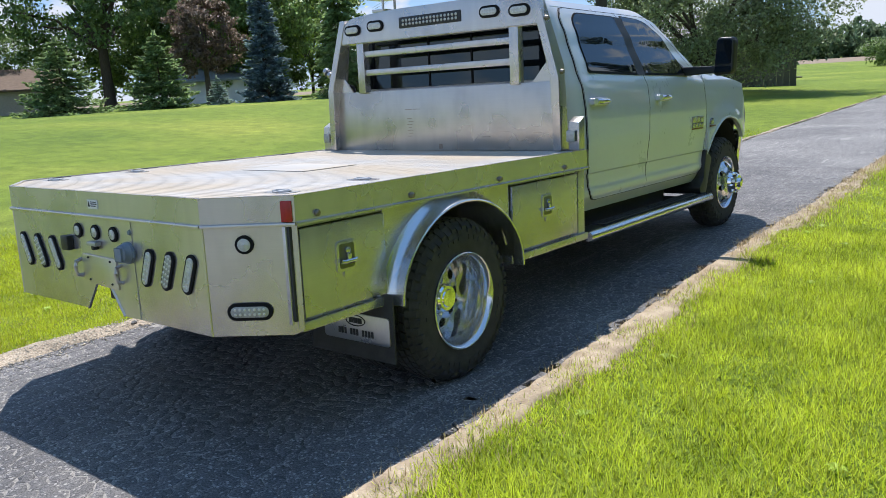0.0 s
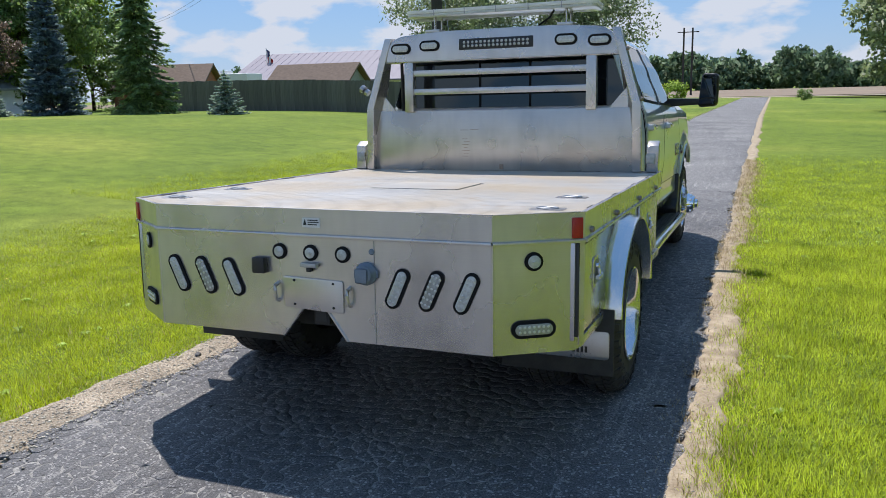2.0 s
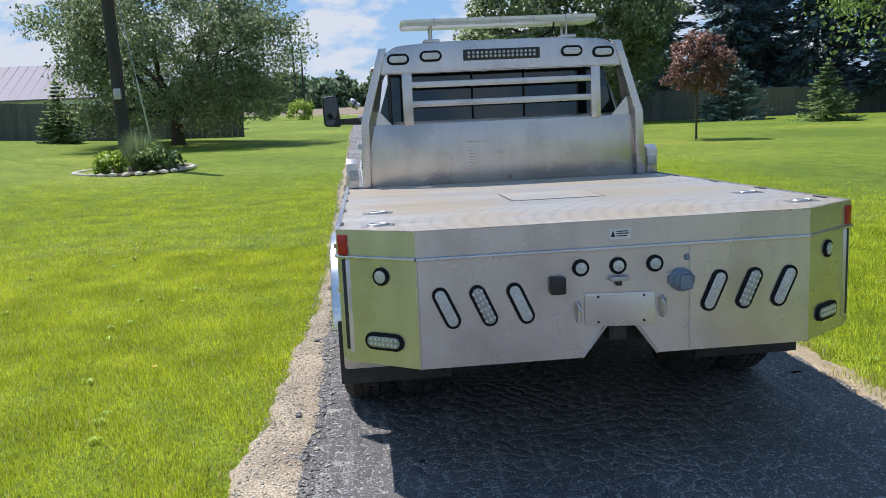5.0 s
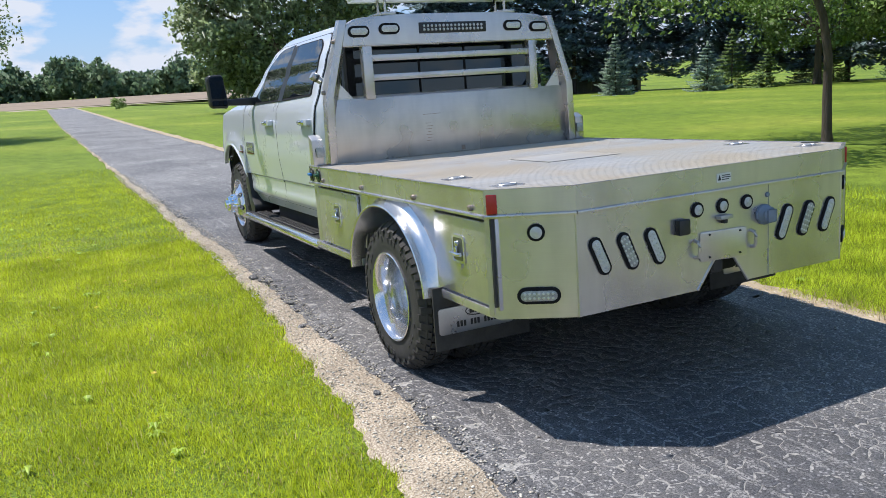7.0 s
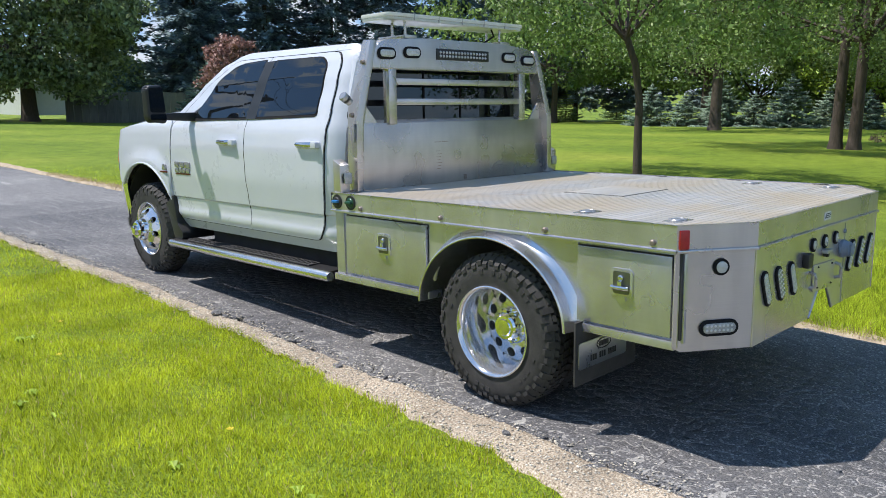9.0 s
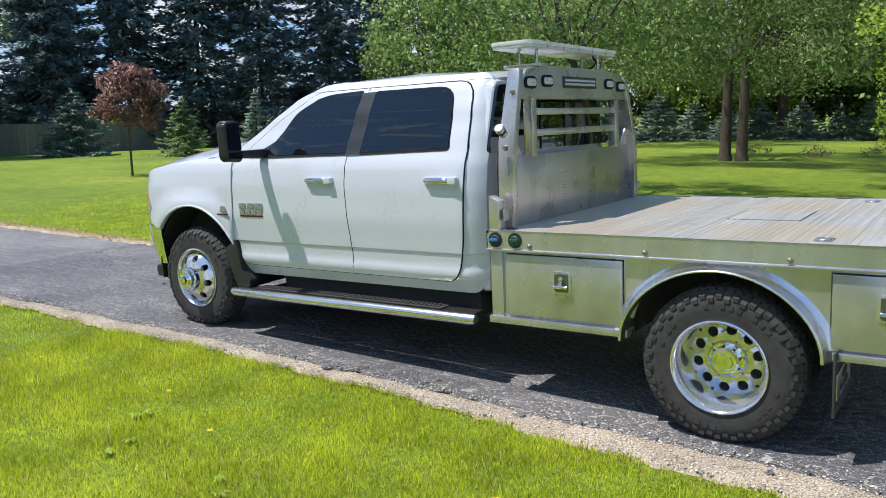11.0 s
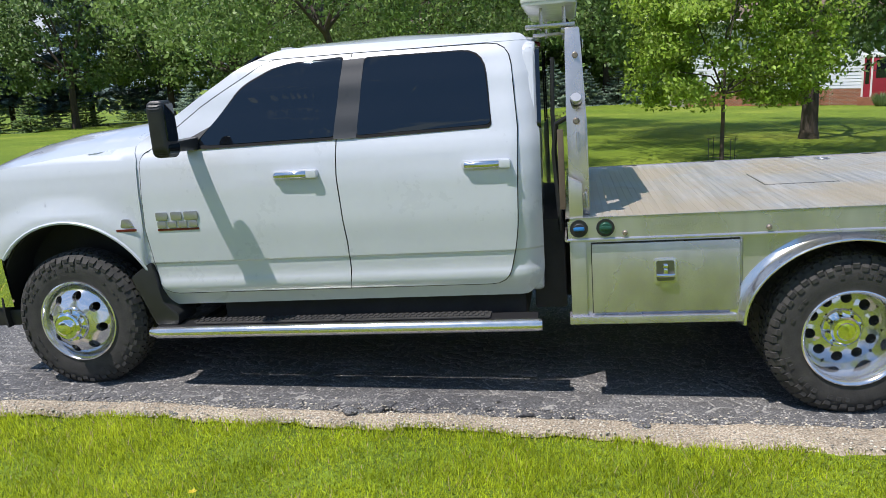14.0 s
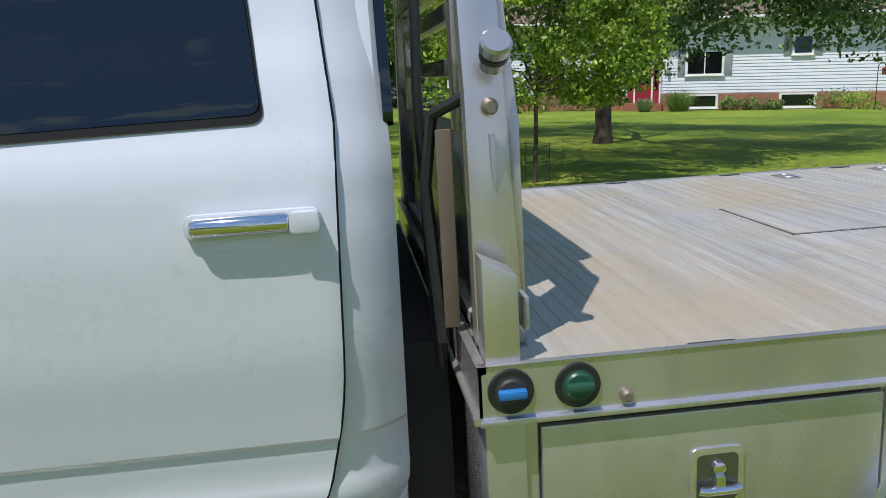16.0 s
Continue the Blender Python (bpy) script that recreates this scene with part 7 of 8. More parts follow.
tree("shade_tree", "tall leafy tree far back on the lawn", 54.0, 26.5, 16.3, 6.8, 1.4, 22000, 0.156, M["leaf"], 50, 0.34, 110, spread=0.22, hollow=0.4)

# row of low spruces at the back of the lawn
row = conifer("spruce_tree", "low dark spruce in the row at the back of the lawn", 52.0, 12.0, 2.7, 2.1, M["spruce_blue"], 51, 14, 10, 38, 0.095, group="spruce row")
rg = np.random.default_rng(52)
for k in range(17):
    q = radians(63.0 + 2.25 * k)
    d = 57.0 + rg.uniform(-2.5, 3.0)
    x, y = -5.4 + d * math.sin(q), 0.3 + d * math.cos(q)
    copy_thing(row, Matrix.Translation((x, y, h1(x, y))) @ Matrix.Rotation(k * 1.3, 4, "Z") @ Matrix.Scale(rg.uniform(0.8, 1.2), 4))

# tall dark pines behind
pine = conifer("pine_tree", "tall dark pine with drooping branches", 32.0, 64.0, 26.0, 4.4, M["pine"], 61, 42, 11, 32, 0.215, bare=0.10, droop=0.45, power=0.45, trunk=0.24, group="tall pines")
for k, (x, y, sc) in enumerate(((25.9, 69.0, 1.00), (37.6, 61.4, 1.05), (42.5, 58.0, 0.98), (47.3, 55.2, 1.08), (52.1, 51.1, 1.00), (56.9, 48.3, 0.95), (61.1, 43.5, 1.05), (35.6, 70.4, 1.10), (64.5, 37.9, 0.85), (66.6, 31.7, 0.75))):
    copy_thing(pine, Matrix.Translation((x, y, h1(x, y))) @ Matrix.Rotation(k * 2.1, 4, "Z") @ Matrix.Scale(sc, 4))
tree("shade_tree", "dense broadleaf tree in front of the pines", 56.1, 33.3, 13.6, 5.7, 2.4, 16000, 0.168, M["leaf"], 62, 0.27, 90, spread=0.24, hollow=0.4)
tree("shade_tree", "dense dark broadleaf tree in front of the pines", 51.3, 38.8, 12.9, 5.7, 2.4, 16000, 0.168, M["leaf_dark"], 63, 0.27, 90, spread=0.24, hollow=0.4)

# big tree ahead by the road and the tree before the board fence
tree("big_spreading_tree", "large spreading grey-green tree with low branches", 14.6, 54.5, 15.8, 7.2, 0.8, 62000, 0.18, M["leaf_grey"], 64, 0.50, 200, spread=0.23, hollow=0.4)
tree("crab_apple_tree", "wide grey-green ornamental tree in front of the fence", -8.9, 31.0, 7.6, 4.7, 0.45, 80000, 0.075, M["leaf_grey"], 65, 0.26, 190, spread=0.25, hollow=0.35)

# trees on the far lawn beside the fence
G2 = "spruces along the far lawn"
conifer("spruce_tree", "broad yellow-green spruce on the far lawn", -33.9, 15.9, 3.5, 2.4, M["spruce"], 71, 18, 10, 44, 0.087, power=0.7, group=G2)
conifer("spruce_tree", "broad yellow-green spruce on the far lawn", -31.6, 19.6, 3.6, 2.1, M["spruce"], 72, 18, 10, 44, 0.087, power=0.7, group=G2)
conifer("spruce_tree", "small round blue spruce on the far lawn", -33.6, 24.4, 1.5, 0.85, M["spruce_blue"], 73, 12, 9, 37, 0.058, group=G2)
conifer("spruce_tree", "tall dark columnar spruce on the far lawn", -33.0, 27.4, 6.6, 1.7, M["pine"], 74, 30, 10, 40, 0.099, power=0.6, group=G2)
conifer("spruce_tree", "tall shaggy dark spruce with drooping branches", -29.0, 29.6, 7.4, 2.2, M["spruce"], 75, 30, 9, 40, 0.099, droop=0.6, power=0.55, group=G2)
conifer("spruce_tree", "small neat blue spruce on the far lawn", -22.3, 27.8, 2.0, 1.1, M["spruce_blue"], 76, 15, 9, 44, 0.058, group=G2)
conifer("spruce_tree", "dark green spruce by the board fence", -14.9, 34.5, 2.9, 1.2, M["spruce"], 77, 17, 9, 40, 0.07, group=G2)
conifer("spruce_tree", "low green spruce on the far lawn", -38.0, 13.2, 2.4, 1.6, M["spruce"], 78, 15, 9, 40, 0.081, group=G2)
tree("oak_tree", "tall dark broadleaf tree behind the spruces", -52.0, 28.5, 14.5, 6.5, 2.5, 30600, 0.163, M["leaf_dark"], 81, 0.4, 110, spread=0.2, hollow=0.45)
tree("oak_tree", "tall green broadleaf tree behind the spruces", -48.0, 38.0, 12.0, 5.5, 2.0, 27000, 0.163, M["leaf_bright"], 82, 0.35, 100, spread=0.22, hollow=0.4)
tree("oak_tree", "green broadleaf tree behind the tall spruces", -45.5, 36.0, 10.5, 5.0, 1.5, 27000, 0.15, M["leaf"], 83, 0.3, 100, spread=0.22, hollow=0.4)
tree("oak_tree", "tall green broadleaf tree behind the tall spruces", -53.0, 44.0, 11.0, 5.0, 1.5, 27000, 0.15, M["leaf_bright"], 84, 0.3, 100, spread=0.22, hollow=0.4)
tree("plum_tree", "purple-brown leaved tree behind the spruces", -41.2, 29.3, 7.0, 2.3, 1.6, 16200, 0.095, M["leaf_plum"], 85, 0.18, 80, spread=0.22, hollow=0.3)
tree("oak_tree", "broad green tree at the lawn's far corner", -60.0, 18.0, 9.0, 5.5, 1.0, 16200, 0.177, M["leaf"], 86, 0.3, 80, spread=0.24, hollow=0.4)


# dense trees closing the back of the lawns
BACK = "dense trees at the back of the lawn"
wood_a = tree("background_tree", "dense green tree closing the back of the lawn", 65.6, 19.0, 17.0, 6.9, 0.4, 13000, 0.27, M["leaf"], 201, 0.22, 90, spread=0.24, hollow=0.4, group=BACK)
wood_b = tree("background_tree", "dense dark tree closing the back of the lawn", 69.7, 6.8, 18.0, 7.4, 0.4, 13000, 0.28, M["leaf_dark"], 202, 0.22, 90, spread=0.24, hollow=0.4, group=BACK)
for k, (src, x, y, sc) in enumerate(((wood_a, 68.3, -5.4, 1.00), (wood_b, 61.5, 10.9, 0.75), (wood_a, 58.8, 18.4, 0.60), (wood_b, 60.1, 25.2, 0.65), (wood_a, 59.5, -3.4, 0.65), (wood_a, 72.4, 12.9, 1.10), (wood_b, 73.7, -1.4, 1.05), (wood_a, 60.8, 4.8, 0.80), (wood_b, 62.9, -9.5, 0.90),
                                    (wood_a, -56.0, 34.0, 0.72), (wood_a, -46.0, 43.0, 0.61), (wood_a, -49.0, 32.0, 0.46), (wood_b, -62.0, 26.0, 0.38), (wood_a, -44.5, 35.5, 0.46))):
    copy_thing(src, Matrix.Translation((x, y, h1(x, y) - 0.1)) @ Matrix.Rotation(k * 1.7, 4, "Z") @ Matrix.Scale(sc, 4))


# far woods along the horizon
g = np.random.default_rng(90)
V, F, base = [], [], 0
for k in range(320):
    x = -260 + k * 1.4 + g.uniform(-2, 2)
    y = 292 + g.uniform(0, 30)
    H, R = g.uniform(7.5, 12.0) + 2.6 * math.sin(x * 0.045) * math.sin(x * 0.11 + 1) + (3.0 if g.random() < 0.12 else 0.0), g.uniform(2.6, 6.0)
    p, _ = crown_points(420, g, R, H / 2, H / 2, 26, 0.3, 0.36)
    p[:, 2] = np.maximum(p[:, 2], 0.2)
    v, f = leaf_quads(p + np.array([x, y, 0.0]), 1.0, g)
    V.append(v); F.append(f + base); base += len(v)
tagged(new("far_woods", leafy_normals(fast_mesh("far_woods", np.concatenate(V), np.concatenate(F), M["leaf_far"]), (0, 900, -60), 0.5)), "distant line of green woods beyond the field", "woods", kind="stuff")


def bush(name, label, x, y, w, h, n, leaf, material, seed, upright=False):
    g = np.random.default_rng(seed)
    if upright:
        n3 = n
        th, r = g.uniform(0, 2 * np.pi, n3), g.uniform(0, 0.25 * w, n3)
        hh = h * g.uniform(0.6, 1.05, n3)
        bx, by = np.cos(th) * r, np.sin(th) * r
        out = 0.5 * w * g.uniform(0.3, 1, n3)
        tip = np.stack([bx + np.cos(th) * out, by + np.sin(th) * out, hh * (1 - 0.3 * (out / w))], -1)
        wv = np.stack([-np.sin(th), np.cos(th), 0 * th], -1) * leaf
        b0 = np.stack([bx, by, 0 * bx], -1)
        v = np.stack([b0 - wv, b0 + wv, tip], 1).reshape(-1, 3)
        me = fast_mesh(name, v, np.arange(3 * n3).reshape(-1, 3), material)
    else:
        p, _ = crown_points(n, g, w / 2, h / 2, h / 2, 24, 0.5, 0.4)
        p[:, 2] = np.maximum(p[:, 2], 0.02)
        me = leafy_normals(fast_mesh(name, *leaf_quads(p, leaf, g), material), (0, 0, 0.3 * h), 0.3)
    ob = new(name, me)
    ob.location = (x, y, h1(x, y))
    return tagged(ob, label, "shrub")
bush("round_bush", "round clipped bush beside the far driveway", -11.1, 82.5, 3.5, 2.3, 4200, 0.10, M["leaf_dark"], 91)
bush("shrub", "loose green shrub near the road", -7.7, 83.0, 2.4, 2.0, 2400, 0.11, M["leaf_bright"], 93)
bush("shrub", "small shrub near the road", 4.95, 84.0, 1.3, 1.1, 1200, 0.08, M["leaf"], 94)
bush("shrub", "small dead-brown shrub on the lawn", 30.6, 7.2, 0.9, 0.32, 500, 0.035, M["twig"], 95)
bush("shrub", "small dead-brown shrub on the lawn", 28.6, 4.6, 1.1, 0.34, 500, 0.035, M["twig"], 96)
bush("shrub", "small dead-brown shrub on the lawn", 28.4, 2.3, 1.2, 0.40, 500, 0.035, M["twig"], 97)

# flower bed with a stone edge round the utility pole
bed = bmesh.new(); bmesh.ops.create_circle(bed, cap_ends=True, segments=28, radius=1.45)
for v in bed.verts:
    v.co *= 1 + 0.12 * noise.noise(v.co * 1.7); v.co.z = 0.03
ob = thing("flower_bed", bed, M["mulch"], "round mulched flower bed with an edge of pale stones", "flower bed", at=(-7.1, 17.6, h1(-7.1, 17.6)))
g = np.random.default_rng(3)
for k in range(30):
    q = 2 * math.pi * k / 30
    own = bmesh.new(); bmesh.ops.create_icosphere(own, subdivisions=1, radius=0.11)
    for v in own.verts:
        v.co *= g.uniform(0.8, 1.15)
    bmesh.ops.scale(own, vec=(1.2, 0.9, 0.6), verts=own.verts[:])
    bmesh.ops.translate(own, vec=(1.48 * math.cos(q), 1.48 * math.sin(q), 0.04), verts=own.verts[:])
    part("edging_stone", own, M["stone"], ob)
bush("ornamental_grass", "tall tuft of ornamental grass in the flower bed", -7.0, 17.9, 1.1, 1.25, 900, 0.012, M["leaf_grey"], 98, True)
bush("flowering_plant", "leafy plant in the flower bed", -6.5, 17.3, 0.8, 0.7, 900, 0.06, M["leaf"], 99)
bush("flowering_plant", "broad-leaved plant in the flower bed", -7.6, 17.2, 0.7, 0.5, 700, 0.07, M["leaf_bright"], 100)
bush("flowering_plant", "dark leafy plant in the flower bed", -6.2, 17.8, 0.6, 0.45, 500, 0.06, M["leaf_dark"], 101)

pole = holder("utility_pole", "dark wooden utility pole with a guy wire and cables", "utility pole", Matrix.Translation((-7.8, 19.4, h1(-7.8, 19.4))))
part("pole_shaft", tube([(0, 0, -0.2), (-0.04, 0, 5), (-0.08, 0, 10.5)], 0.17, 14, radii=[0.18, 0.165, 0.14]), M["polewood"], pole)
part("guy_wire", tube([(1.05, -0.9, 0.0), (-0.04, 0.0, 6.8)], 0.012, 5), M["steel"], pole)
part("guy_guard", tube([(1.05, -0.9, 0.0), (0.66, -0.57, 2.4)], 0.022, 8), M["guard"], pole)
part("meter_box", box(-0.10, 0.10, -0.25, -0.15, 1.9, 2.2, 0.01), M["steel"], pole)
for zc, dz in ((10.2, 0.0), (9.7, 0.3)):
    pts = [(-0.08 - 46 * q, 40 * q, zc - 1.2 * q - 4 * 0.9 * q * (1 - q) + dz * q) for q in np.linspace(0, 1, 15)]
    part("cable", tube(pts, 0.012, 4), M["ink"], pole)
for x in (-13.0, -11.5):
    p = holder("utility_pole", "far utility pole by the road", "utility pole", Matrix.Translation((x, 148, -0.2)), "far poles")
    part("pole_shaft", tube([(0, 0, 0), (0, 0, 12.0)], 0.18, 8, radii=[0.2, 0.15]), M["polewood"], p)
    part("cross_arm", box(-1.1, 1.1, -0.06, 0.06, 11.2, 11.35), M["polewood"], p)

# board fences
def fence(name, label, a, b, hgt, step=0.30):
    a, b = Vector(a), Vector(b)
    d = b - a; n = int(d.length / step); u = d.normalized()
    f = holder(name, label, "fence", Matrix.Identity(4))
    g = np.random.default_rng(int(abs(a.x) * 7))
    ang = math.atan2(u.y, u.x)
    for i in range(n):
        p = a + u * (i * step)
        z = h1(p.x, p.y)
        if i == 0:
            board = part("fence_board", prism([(-step * 0.485, -0.1), (step * 0.485, -0.1), (step * 0.485, hgt - 0.03), (step * 0.42, hgt), (-step * 0.42, hgt), (-step * 0.485, hgt - 0.03)], "y", -0.012, 0.012), M["fence"], f)
            board.matrix_basis = Matrix.Translation((p.x, p.y, z)) @ Matrix.Rotation(ang, 4, "Z")
        else:
            again(board, f, Matrix.Translation((p.x, p.y, z + g.uniform(-0.02, 0.02))) @ Matrix.Rotation(ang + g.normal() * 0.01, 4, "Z"))
    for zz in (0.4, hgt - 0.35):
        pts = [a + u * (d.length * q) for q in np.linspace(0, 1, 12)]
        part("fence_rail", tube([(p.x - u.y * -0.04, p.y + 0.04, h1(p.x, p.y) + zz) for p in pts], 0.035, 4), M["fence"], f)
    return f
fence("board_fence", "weathered grey board fence across the lawn", (-33.0, 36.0), (-6.9, 38.3), 1.80)
fence("board_fence", "dark weathered board fence beneath the pines", (17.0, 54.0), (53.0, 60.2), 2.2, 0.6)


# ---- buildings ----
def gable(name, label, category, cx, cy, w, d, eave, ridge, ang, wall, roof, z0=None, over=0.4, end=None):
    """Plain gabled building: w along its ridge, d deep."""
    t = holder(name, label, category, Matrix.Translation((cx, cy, h1(cx, cy) if z0 is None else z0)) @ Matrix.Rotation(radians(ang), 4, "Z"))
    part("wall", prism([(-d / 2, -0.3), (d / 2, -0.3), (d / 2, eave), (0, ridge - 0.12), (-d / 2, eave)], "x", -w / 2, w / 2), wall, t)
    k = (ridge - eave) / (d / 2)
    for s in (-1, 1):
        part("roof", prism([(0, ridge), (s * (d / 2 + over), eave - k * over), (s * (d / 2 + over), eave - k * over + 0.14), (0, ridge + 0.16)], "x", -w / 2 - over, w / 2 + over), roof, t)
    return t
hall = gable("long_building", "long pale building with a mauve ribbed metal roof", "building", -38.5, 76.0, 27.0, 16.0, 2.5, 5.6, 6.0, M["trim"], M["purple"], 0.6)
for k in range(32):
    x = -13.2 + k * 0.85
    part("roof_rib", tube([(x, -8.3, 2.50), (x, 0, 5.76)], 0.03, 4), M["purple"], hall)
for x in (3, 6.5, 10):
    wdw = part("window", box(x - 0.7, x + 0.7, -8.05, -7.98, 1.2, 2.2), M["glass"], hall)
    part("window_frame", box(x - 0.78, x + 0.78, -8.03, -7.985, 1.12, 2.28), M["trim"], wdw)
gable("garden_shed", "shed with a brown shingle roof behind the fence", "shed", -29.4, 48.5, 5.9, 4.6, 1.9, 3.35, 5.0, M["shutter"], M["shingle"], 0.45)
gable("low_house", "low house with a brown shingle roof behind the spruces", "house", -41.3, 46.0, 6.5, 5.0, 2.0, 3.5, 20.0, M["brick"], M["shingle"], 0.6)
gable("low_house", "low house with a brown shingle roof at the lawn's edge", "house", -60.0, 22.0, 12.0, 7.0, 1.9, 3.3, 80.0, M["tan"], M["shingle"], 0.9)
gable("white_shed", "small pale shed among the trees", "shed", -46.0, 33.0, 5.0, 4.0, 1.8, 2.6, 60.0, M["trim"], M["shutter"], 0.8)
gable("white_shed", "small white shed beyond the spreading tree", "shed", 19.2, 64.0, 5.5, 4.5, 2.3, 3.3, 10.0, M["trim"], M["shutter"], 0.0)
mast = holder("flagpole", "thin flagpole with a limp striped flag behind the fence", "flagpole", Matrix.Translation((-49.8, 72.0, 0.6)))
part("mast", tube([(0, 0, 0), (0, 0, 6.3)], 0.05, 8, radii=[0.06, 0.04]), M["trim"], mast)
for name, u0, u1, z0, z1, key in (("flag_stripe", 0.0, 0.33, 4.3, 5.5, "red"), ("flag_stripe", 0.33, 0.66, 4.1, 5.6, "trim"), ("flag_stripe", 0.66, 1.0, 3.9, 5.2, "red"), ("flag_canton", 0.0, 0.6, 5.5, 6.15, "flag_blue")):
    part(name, grid(lambda u, v: (0.06 + 0.75 * (u0 + (u1 - u0) * u) * (1 - 0.35 * v), 0.10 * math.sin(9 * (u0 + (u1 - u0) * u) + 2 * v) - (0.02 if key == "flag_blue" else 0.0), z1 + (z0 - z1) * v - 0.25 * u), 6, 6, 0.012), M[key], mast)
rv = holder("travel_trailer", "white travel trailer behind the fence", "trailer", Matrix.Translation((-45.2, 58.4, 0.6)))
part("trailer_body", box(-3.2, 3.2, -1.2, 1.2, 0.5, 3.2, 0.15), M["trim"], rv)
part("trailer_window", box(-1.5, -0.3, -1.24, -1.18, 1.8, 2.5), M["glass"], rv)
part("roof_unit", box(-0.5, 0.5, -0.4, 0.4, 3.2, 3.5, 0.05), M["trim"], rv)

# the house across the lawn; its front faces the driveway
house = holder("house", "white-sided house on a red brick base with a red front door", "house", Matrix.Translation((39.4, -14.4, -0.36)) @ Matrix.Rotation(radians(-114.0 + 180), 4, "Z"))
# frame: x along the front, +y out of the front
HX0, HX1 = -12.0, 11.0
def front(name, x0, x1, z0, z1, y, m, parent, label="", thick=0.05, bev=0.0):
    return part(name, box(-x1, -x0, y, y + thick, z0, z1, bev), m, parent, label)
wallp = part("wall", box(HX0, HX1, -8.0, -0.06, -0.3, 4.9), M["siding"], house, "white lap siding wall")
n = int((4.60 - 0.92) / 0.165)
for k in range(n):
    z = 0.92 + k * 0.165
    lapb = prism([(-0.06, z), (0.020, z), (-0.004, z + 0.165), (-0.06, z + 0.165)], "x", HX0, HX1)
    part("siding_board", lapb, M["siding"], wallp)
brickw = part("brick_base", box(HX0, HX1, -0.055, 0.030, -0.3, 0.90), M["mortar"], house, "red brick base course")
own = box(-0.098, 0.098, 0.0, 0.035, -0.029, 0.029, 0.003, 1)
bk = None
g = np.random.default_rng(8)
for r in range(13):
    z = 0.03 + r * 0.068
    for k in range(22):
        x = -2.2 + k * 0.207 + (0.1 if r % 2 else 0)
        if bk is None:
            bk = part("brick", own, M["brick"], brickw); bk.location = (x, 0.0, z)
        else:
            o = again(bk, brickw); o.location = (x, 0.0, z)
V, F, b = [], [], 0
for r in range(13):
    z = 0.03 + r * 0.068
    for k in range(106):
        x = HX0 + 0.1 + k * 0.207 + (0.1 if r % 2 else 0)
        if -2.35 < x < 2.3:
            continue
        q = [(x - 0.098, 0.034, z - 0.029), (x + 0.098, 0.034, z - 0.029), (x + 0.098, 0.034, z + 0.029), (x - 0.098, 0.034, z + 0.029)]
        V += q; F.append((b, b + 1, b + 2, b + 3)); b += 4
ob = new("brick_course", fast_mesh("brick_course", V, F, M["brick"])); ob.parent = brickw; tagged(ob, "", "", "", "stuff")
def house_window(x, z0, z1, w, shutters=True, panes=2):
    wd = front("window", x - w / 2 - 0.09, x + w / 2 + 0.09, z0 - 0.09, z1 + 0.09, 0.0, M["trim"], house, "white framed window" + (" with grey shutters" if shutters else ""), 0.07)
    for p in range(panes):
        a0 = x - w / 2 + p * w / panes + 0.03
        front("pane", a0, a0 + w / panes - 0.06, z0, z1, 0.062, M["glass"], wd, "", 0.012)
    if shutters:
        for s in (-1, 1):
            c = x + s * (w / 2 + 0.30)
            sh = front("shutter", c - 0.18, c + 0.18, z0 - 0.09, z1 + 0.09, 0.0, M["shutter"], house, "grey louvred shutter", 0.05, 0.008)
    front("window_sill", x - w / 2 - 0.13, x + w / 2 + 0.13, z0 - 0.14, z0 - 0.09, 0.0, M["trim"], wd, "", 0.12)
# positions along the front are counted from the door, away from the driveway's far end
house_window(3.1, 1.92, 3.02, 1.75)
house_window(7.8, 2.85, 3.65, 0.85, True, 1)
house_window(-5.2, 1.92, 3.02, 1.5)
house_window(3.0, 0.22, 0.76, 1.5, False, 1)
house_window(7.7, 0.22, 0.78, 1.6, False, 1)
dr = front("front_door", -0.42, 0.42, 0.46, 2.44, 0.02, M["reddoor"], house, "dark red front door with sidelights", 0.06, 0.01)
front("door_glass", -0.27, 0.27, 1.40, 2.30, 0.075, M["glass"], dr, "", 0.012)
for x0, x1 in ((-0.82, -0.50), (0.50, 0.82)):
    sl = front("sidelight", x0, x1, 0.46, 2.44, 0.02, M["reddoor"], dr, "", 0.05)
    front("sidelight_glass", x0 + 0.07, x1 - 0.07, 1.1, 2.34, 0.065, M["glass"], sl, "", 0.012)
for x in (-0.87, -0.46, 0.46, 0.87):
    front("door_trim", x - 0.045, x + 0.045, 0.44, 2.52, 0.02, M["trim"], dr, "", 0.08)
front("door_head", -0.92, 0.92, 2.46, 2.58, 0.02, M["trim"], dr, "", 0.09)
front("doorstep", -1.0, 1.0, 0.0, 0.42, 0.02, M["brick"], house, "", 0.7)
lt = front("wall_lantern", 1.22, 1.34, 1.85, 2.25, 0.02, M["black"], house, "black wall lantern", 0.14, 0.02)
front("lantern_glass", 1.24, 1.32, 1.95, 2.15, 0.155, M["lens"], lt, "", 0.012)
part("roof", prism([(-4.0, 7.2), (0.75, 4.62), (0.75, 4.82), (-4.0, 7.42)], "x", HX0 - 0.4, HX1 + 0.4), M["shingle"], house)
part("roof", prism([(-4.0, 7.2), (-8.75, 4.62), (-8.75, 4.82), (-4.0, 7.42)], "x", HX0 - 0.4, HX1 + 0.4), M["shingle"], house)
part("soffit", box(HX0 - 0.4, HX1 + 0.4, -0.06, 0.72, 4.58, 4.63), M["trim"], house)
part("gutter", box(HX0 - 0.4, HX1 + 0.4, 0.70, 0.82, 4.63, 4.75, 0.02), M["trim"], house)
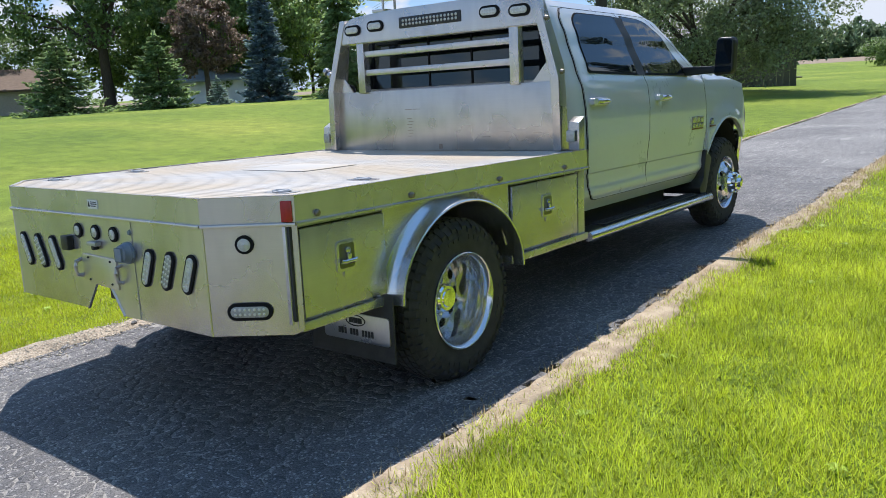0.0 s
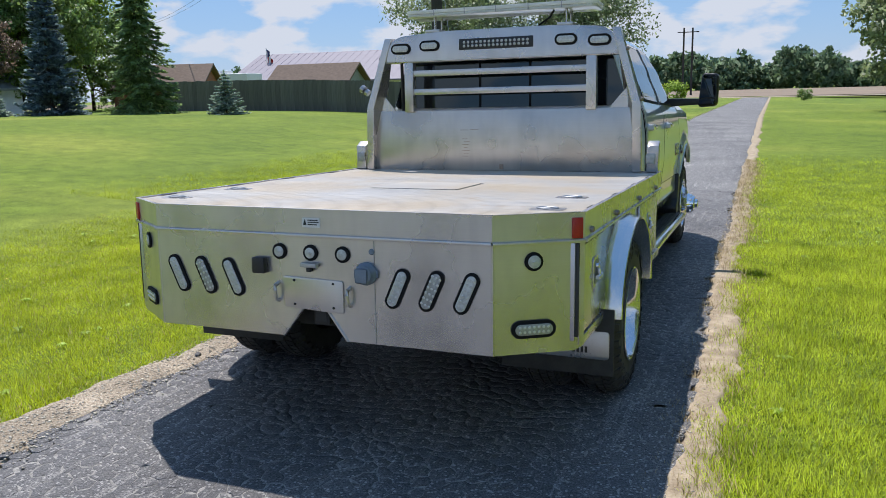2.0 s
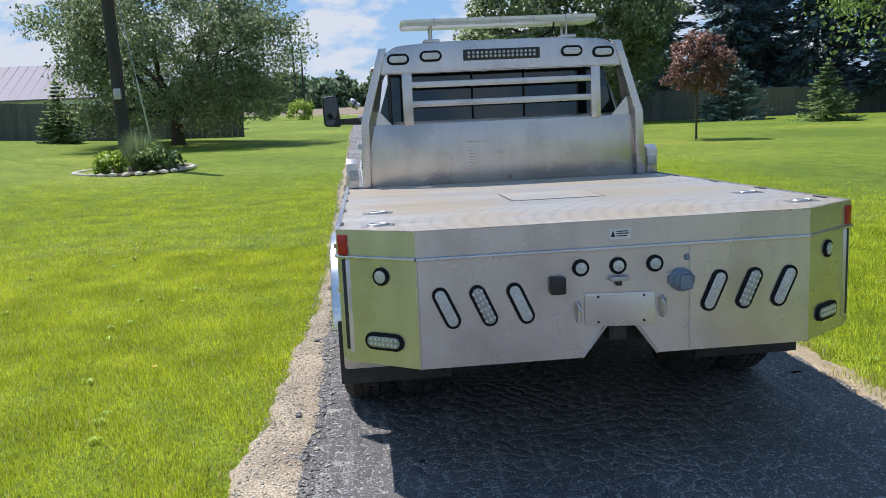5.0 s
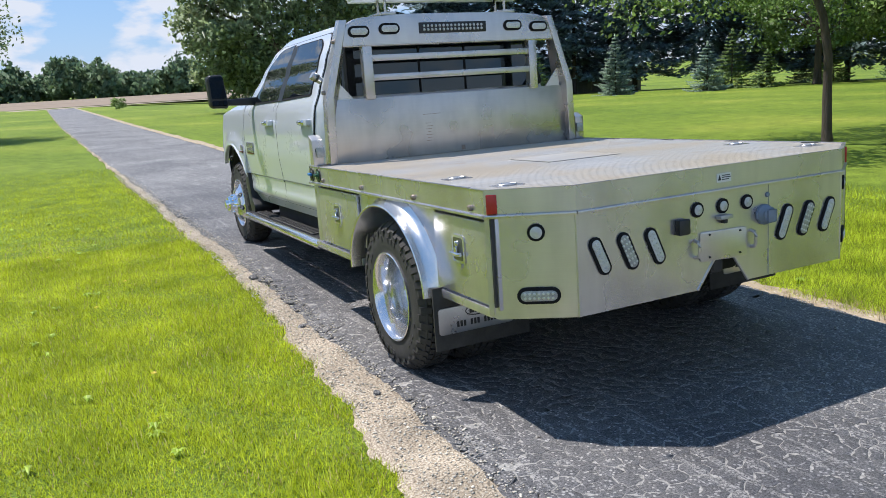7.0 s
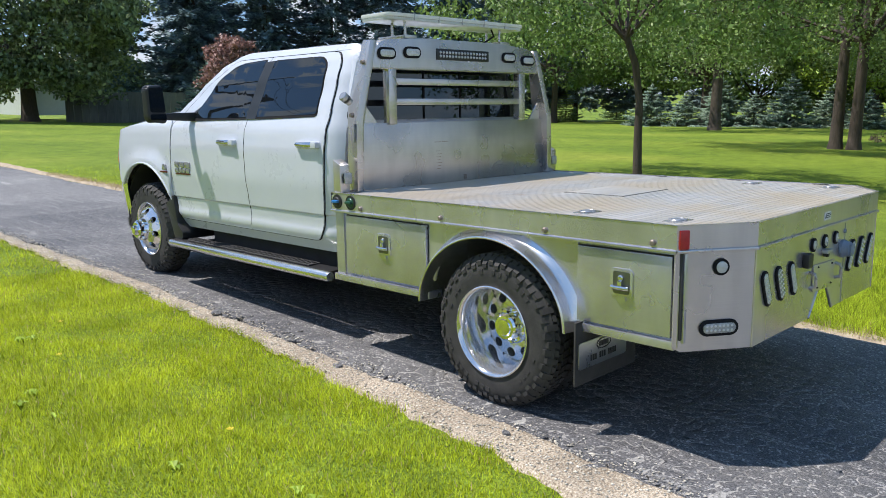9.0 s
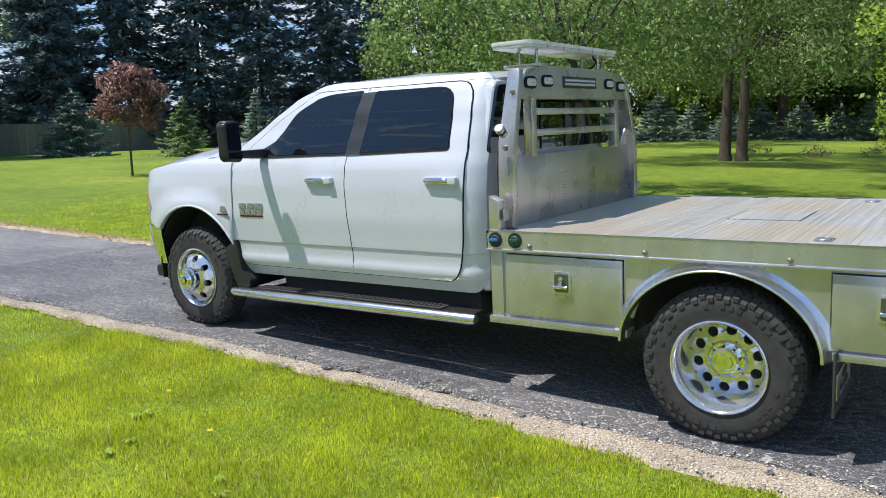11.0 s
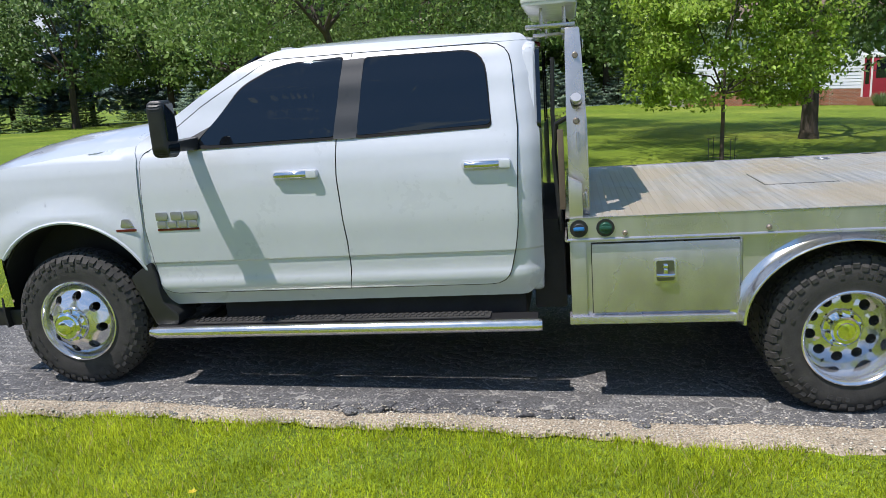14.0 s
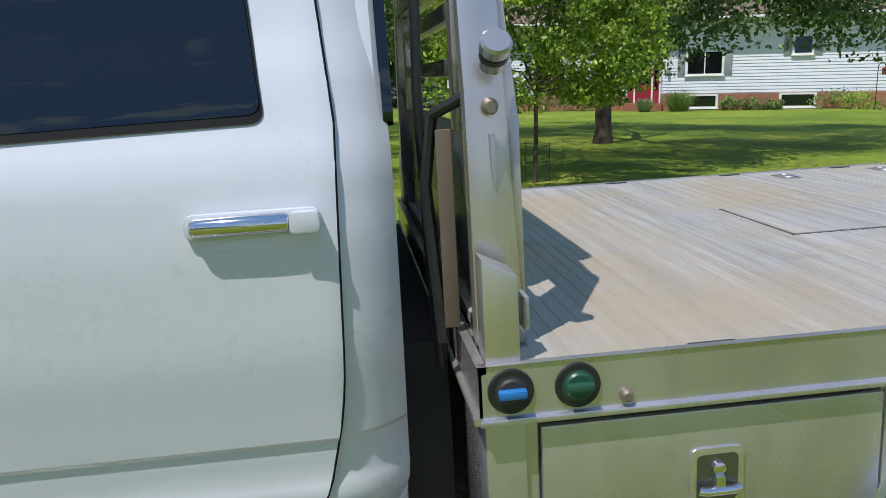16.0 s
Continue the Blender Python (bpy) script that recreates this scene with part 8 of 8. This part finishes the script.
hm = house.matrix_basis
def by_house(x, y):
    p = hm @ Vector((-x, y, 0))
    return p.x, p.y
for k, (x, y, w, h, m, up) in enumerate(((1.9, 1.6, 1.7, 1.25, "leaf", True), (0.2, 2.0, 1.0, 0.8, "leaf_grey", True), (-3.6, 1.3, 2.2, 1.1, "leaf_dark", False), (4.4, 0.9, 1.0, 0.6, "leaf", False), (5.6, 0.9, 1.3, 0.55, "leaf_dark", False), (6.6, 0.8, 0.7, 0.5, "leaf", False), (9.4, 1.0, 2.0, 0.8, "leaf", False), (10.4, 1.9, 1.8, 0.7, "leaf_bright", False), (-5.6, 1.3, 1.8, 1.2, "leaf_dark", False))):
    px, py = by_house(x, y)
    bush("foundation_shrub" if not up else "ornamental_grass", "spiky ornamental grass clump by the front step" if up else "low green shrub in the bed along the house", px, py, w, h, 700 if up else 900, 0.02 if up else 0.06, M[m], 110 + k, up)
px, py = by_house(10.6, 3.5)
fd = holder("bird_feeder", "red bird feeder hanging on a shepherd's hook", "bird feeder", Matrix.Translation((px, py, h1(px, py))) @ Matrix.Rotation(radians(66), 4, "Z"))
part("hook", tube([(0, 0, -0.1), (0, 0, 2.0), (-0.08, 0, 2.14), (-0.24, 0, 2.14), (-0.30, 0, 2.0)], 0.02, 6), M["black"], fd)
part("feeder_box", box(-0.42, -0.18, -0.1, 0.1, 1.60, 1.84, 0.01), M["rust"], fd)
part("feeder_roof", prism([(-0.48, 1.84), (-0.12, 1.84), (-0.30, 1.98)], "y", -0.14, 0.14), M["rust"], fd)

# ---- weeds and yellow flowers in the lawn ----
g = np.random.default_rng(55)
wv, wf, b = [], [], 0
for k in range(90):
    left = k % 3 != 0
    x = g.uniform(-5.5, -1.95) if left else g.uniform(1.8, 3.5)
    y = g.uniform(-3.0, 7.5)
    z = h1(x, y) + 0.004
    for j in range(9):
        q = g.uniform(0, 6.28); L, wd = g.uniform(0.025, 0.06), g.uniform(0.006, 0.012)
        c, s = math.cos(q), math.sin(q)
        wv += [(x, y, z), (x + c * L * 0.5 + s * wd, y + s * L * 0.5 - c * wd, z + 0.035), (x + c * L, y + s * L, z + 0.025), (x + c * L * 0.5 - s * wd, y + s * L * 0.5 + c * wd, z + 0.035)]
        wf.append((b, b + 1, b + 2, b + 3)); b += 4
me = fast_mesh("weeds", wv, wf, M["weed"]); soft_up(me)
tagged(new("weeds", me), "broad-leaved weeds scattered in the lawn", "weeds", kind="stuff")
wv, wf, b = [], [], 0
for k in range(46):
    x, y = g.uniform(-6.5, -1.9), g.uniform(-2.5, 9)
    z = h1(x, y) + g.uniform(0.05, 0.08)
    for j in range(5):
        q = j * 1.2566
        wv += [(x, y, z), (x + 0.016 * math.cos(q - 0.5), y + 0.016 * math.sin(q - 0.5), z + 0.004), (x + 0.020 * math.cos(q), y + 0.020 * math.sin(q), z + 0.006), (x + 0.016 * math.cos(q + 0.5), y + 0.016 * math.sin(q + 0.5), z + 0.004)]
        wf.append((b, b + 1, b + 2, b + 3)); b += 4
tagged(new("yellow_flowers", fast_mesh("yellow_flowers", wv, wf, M["yellow"])), "small yellow flowers dotted in the lawn", "flowers", kind="stuff")
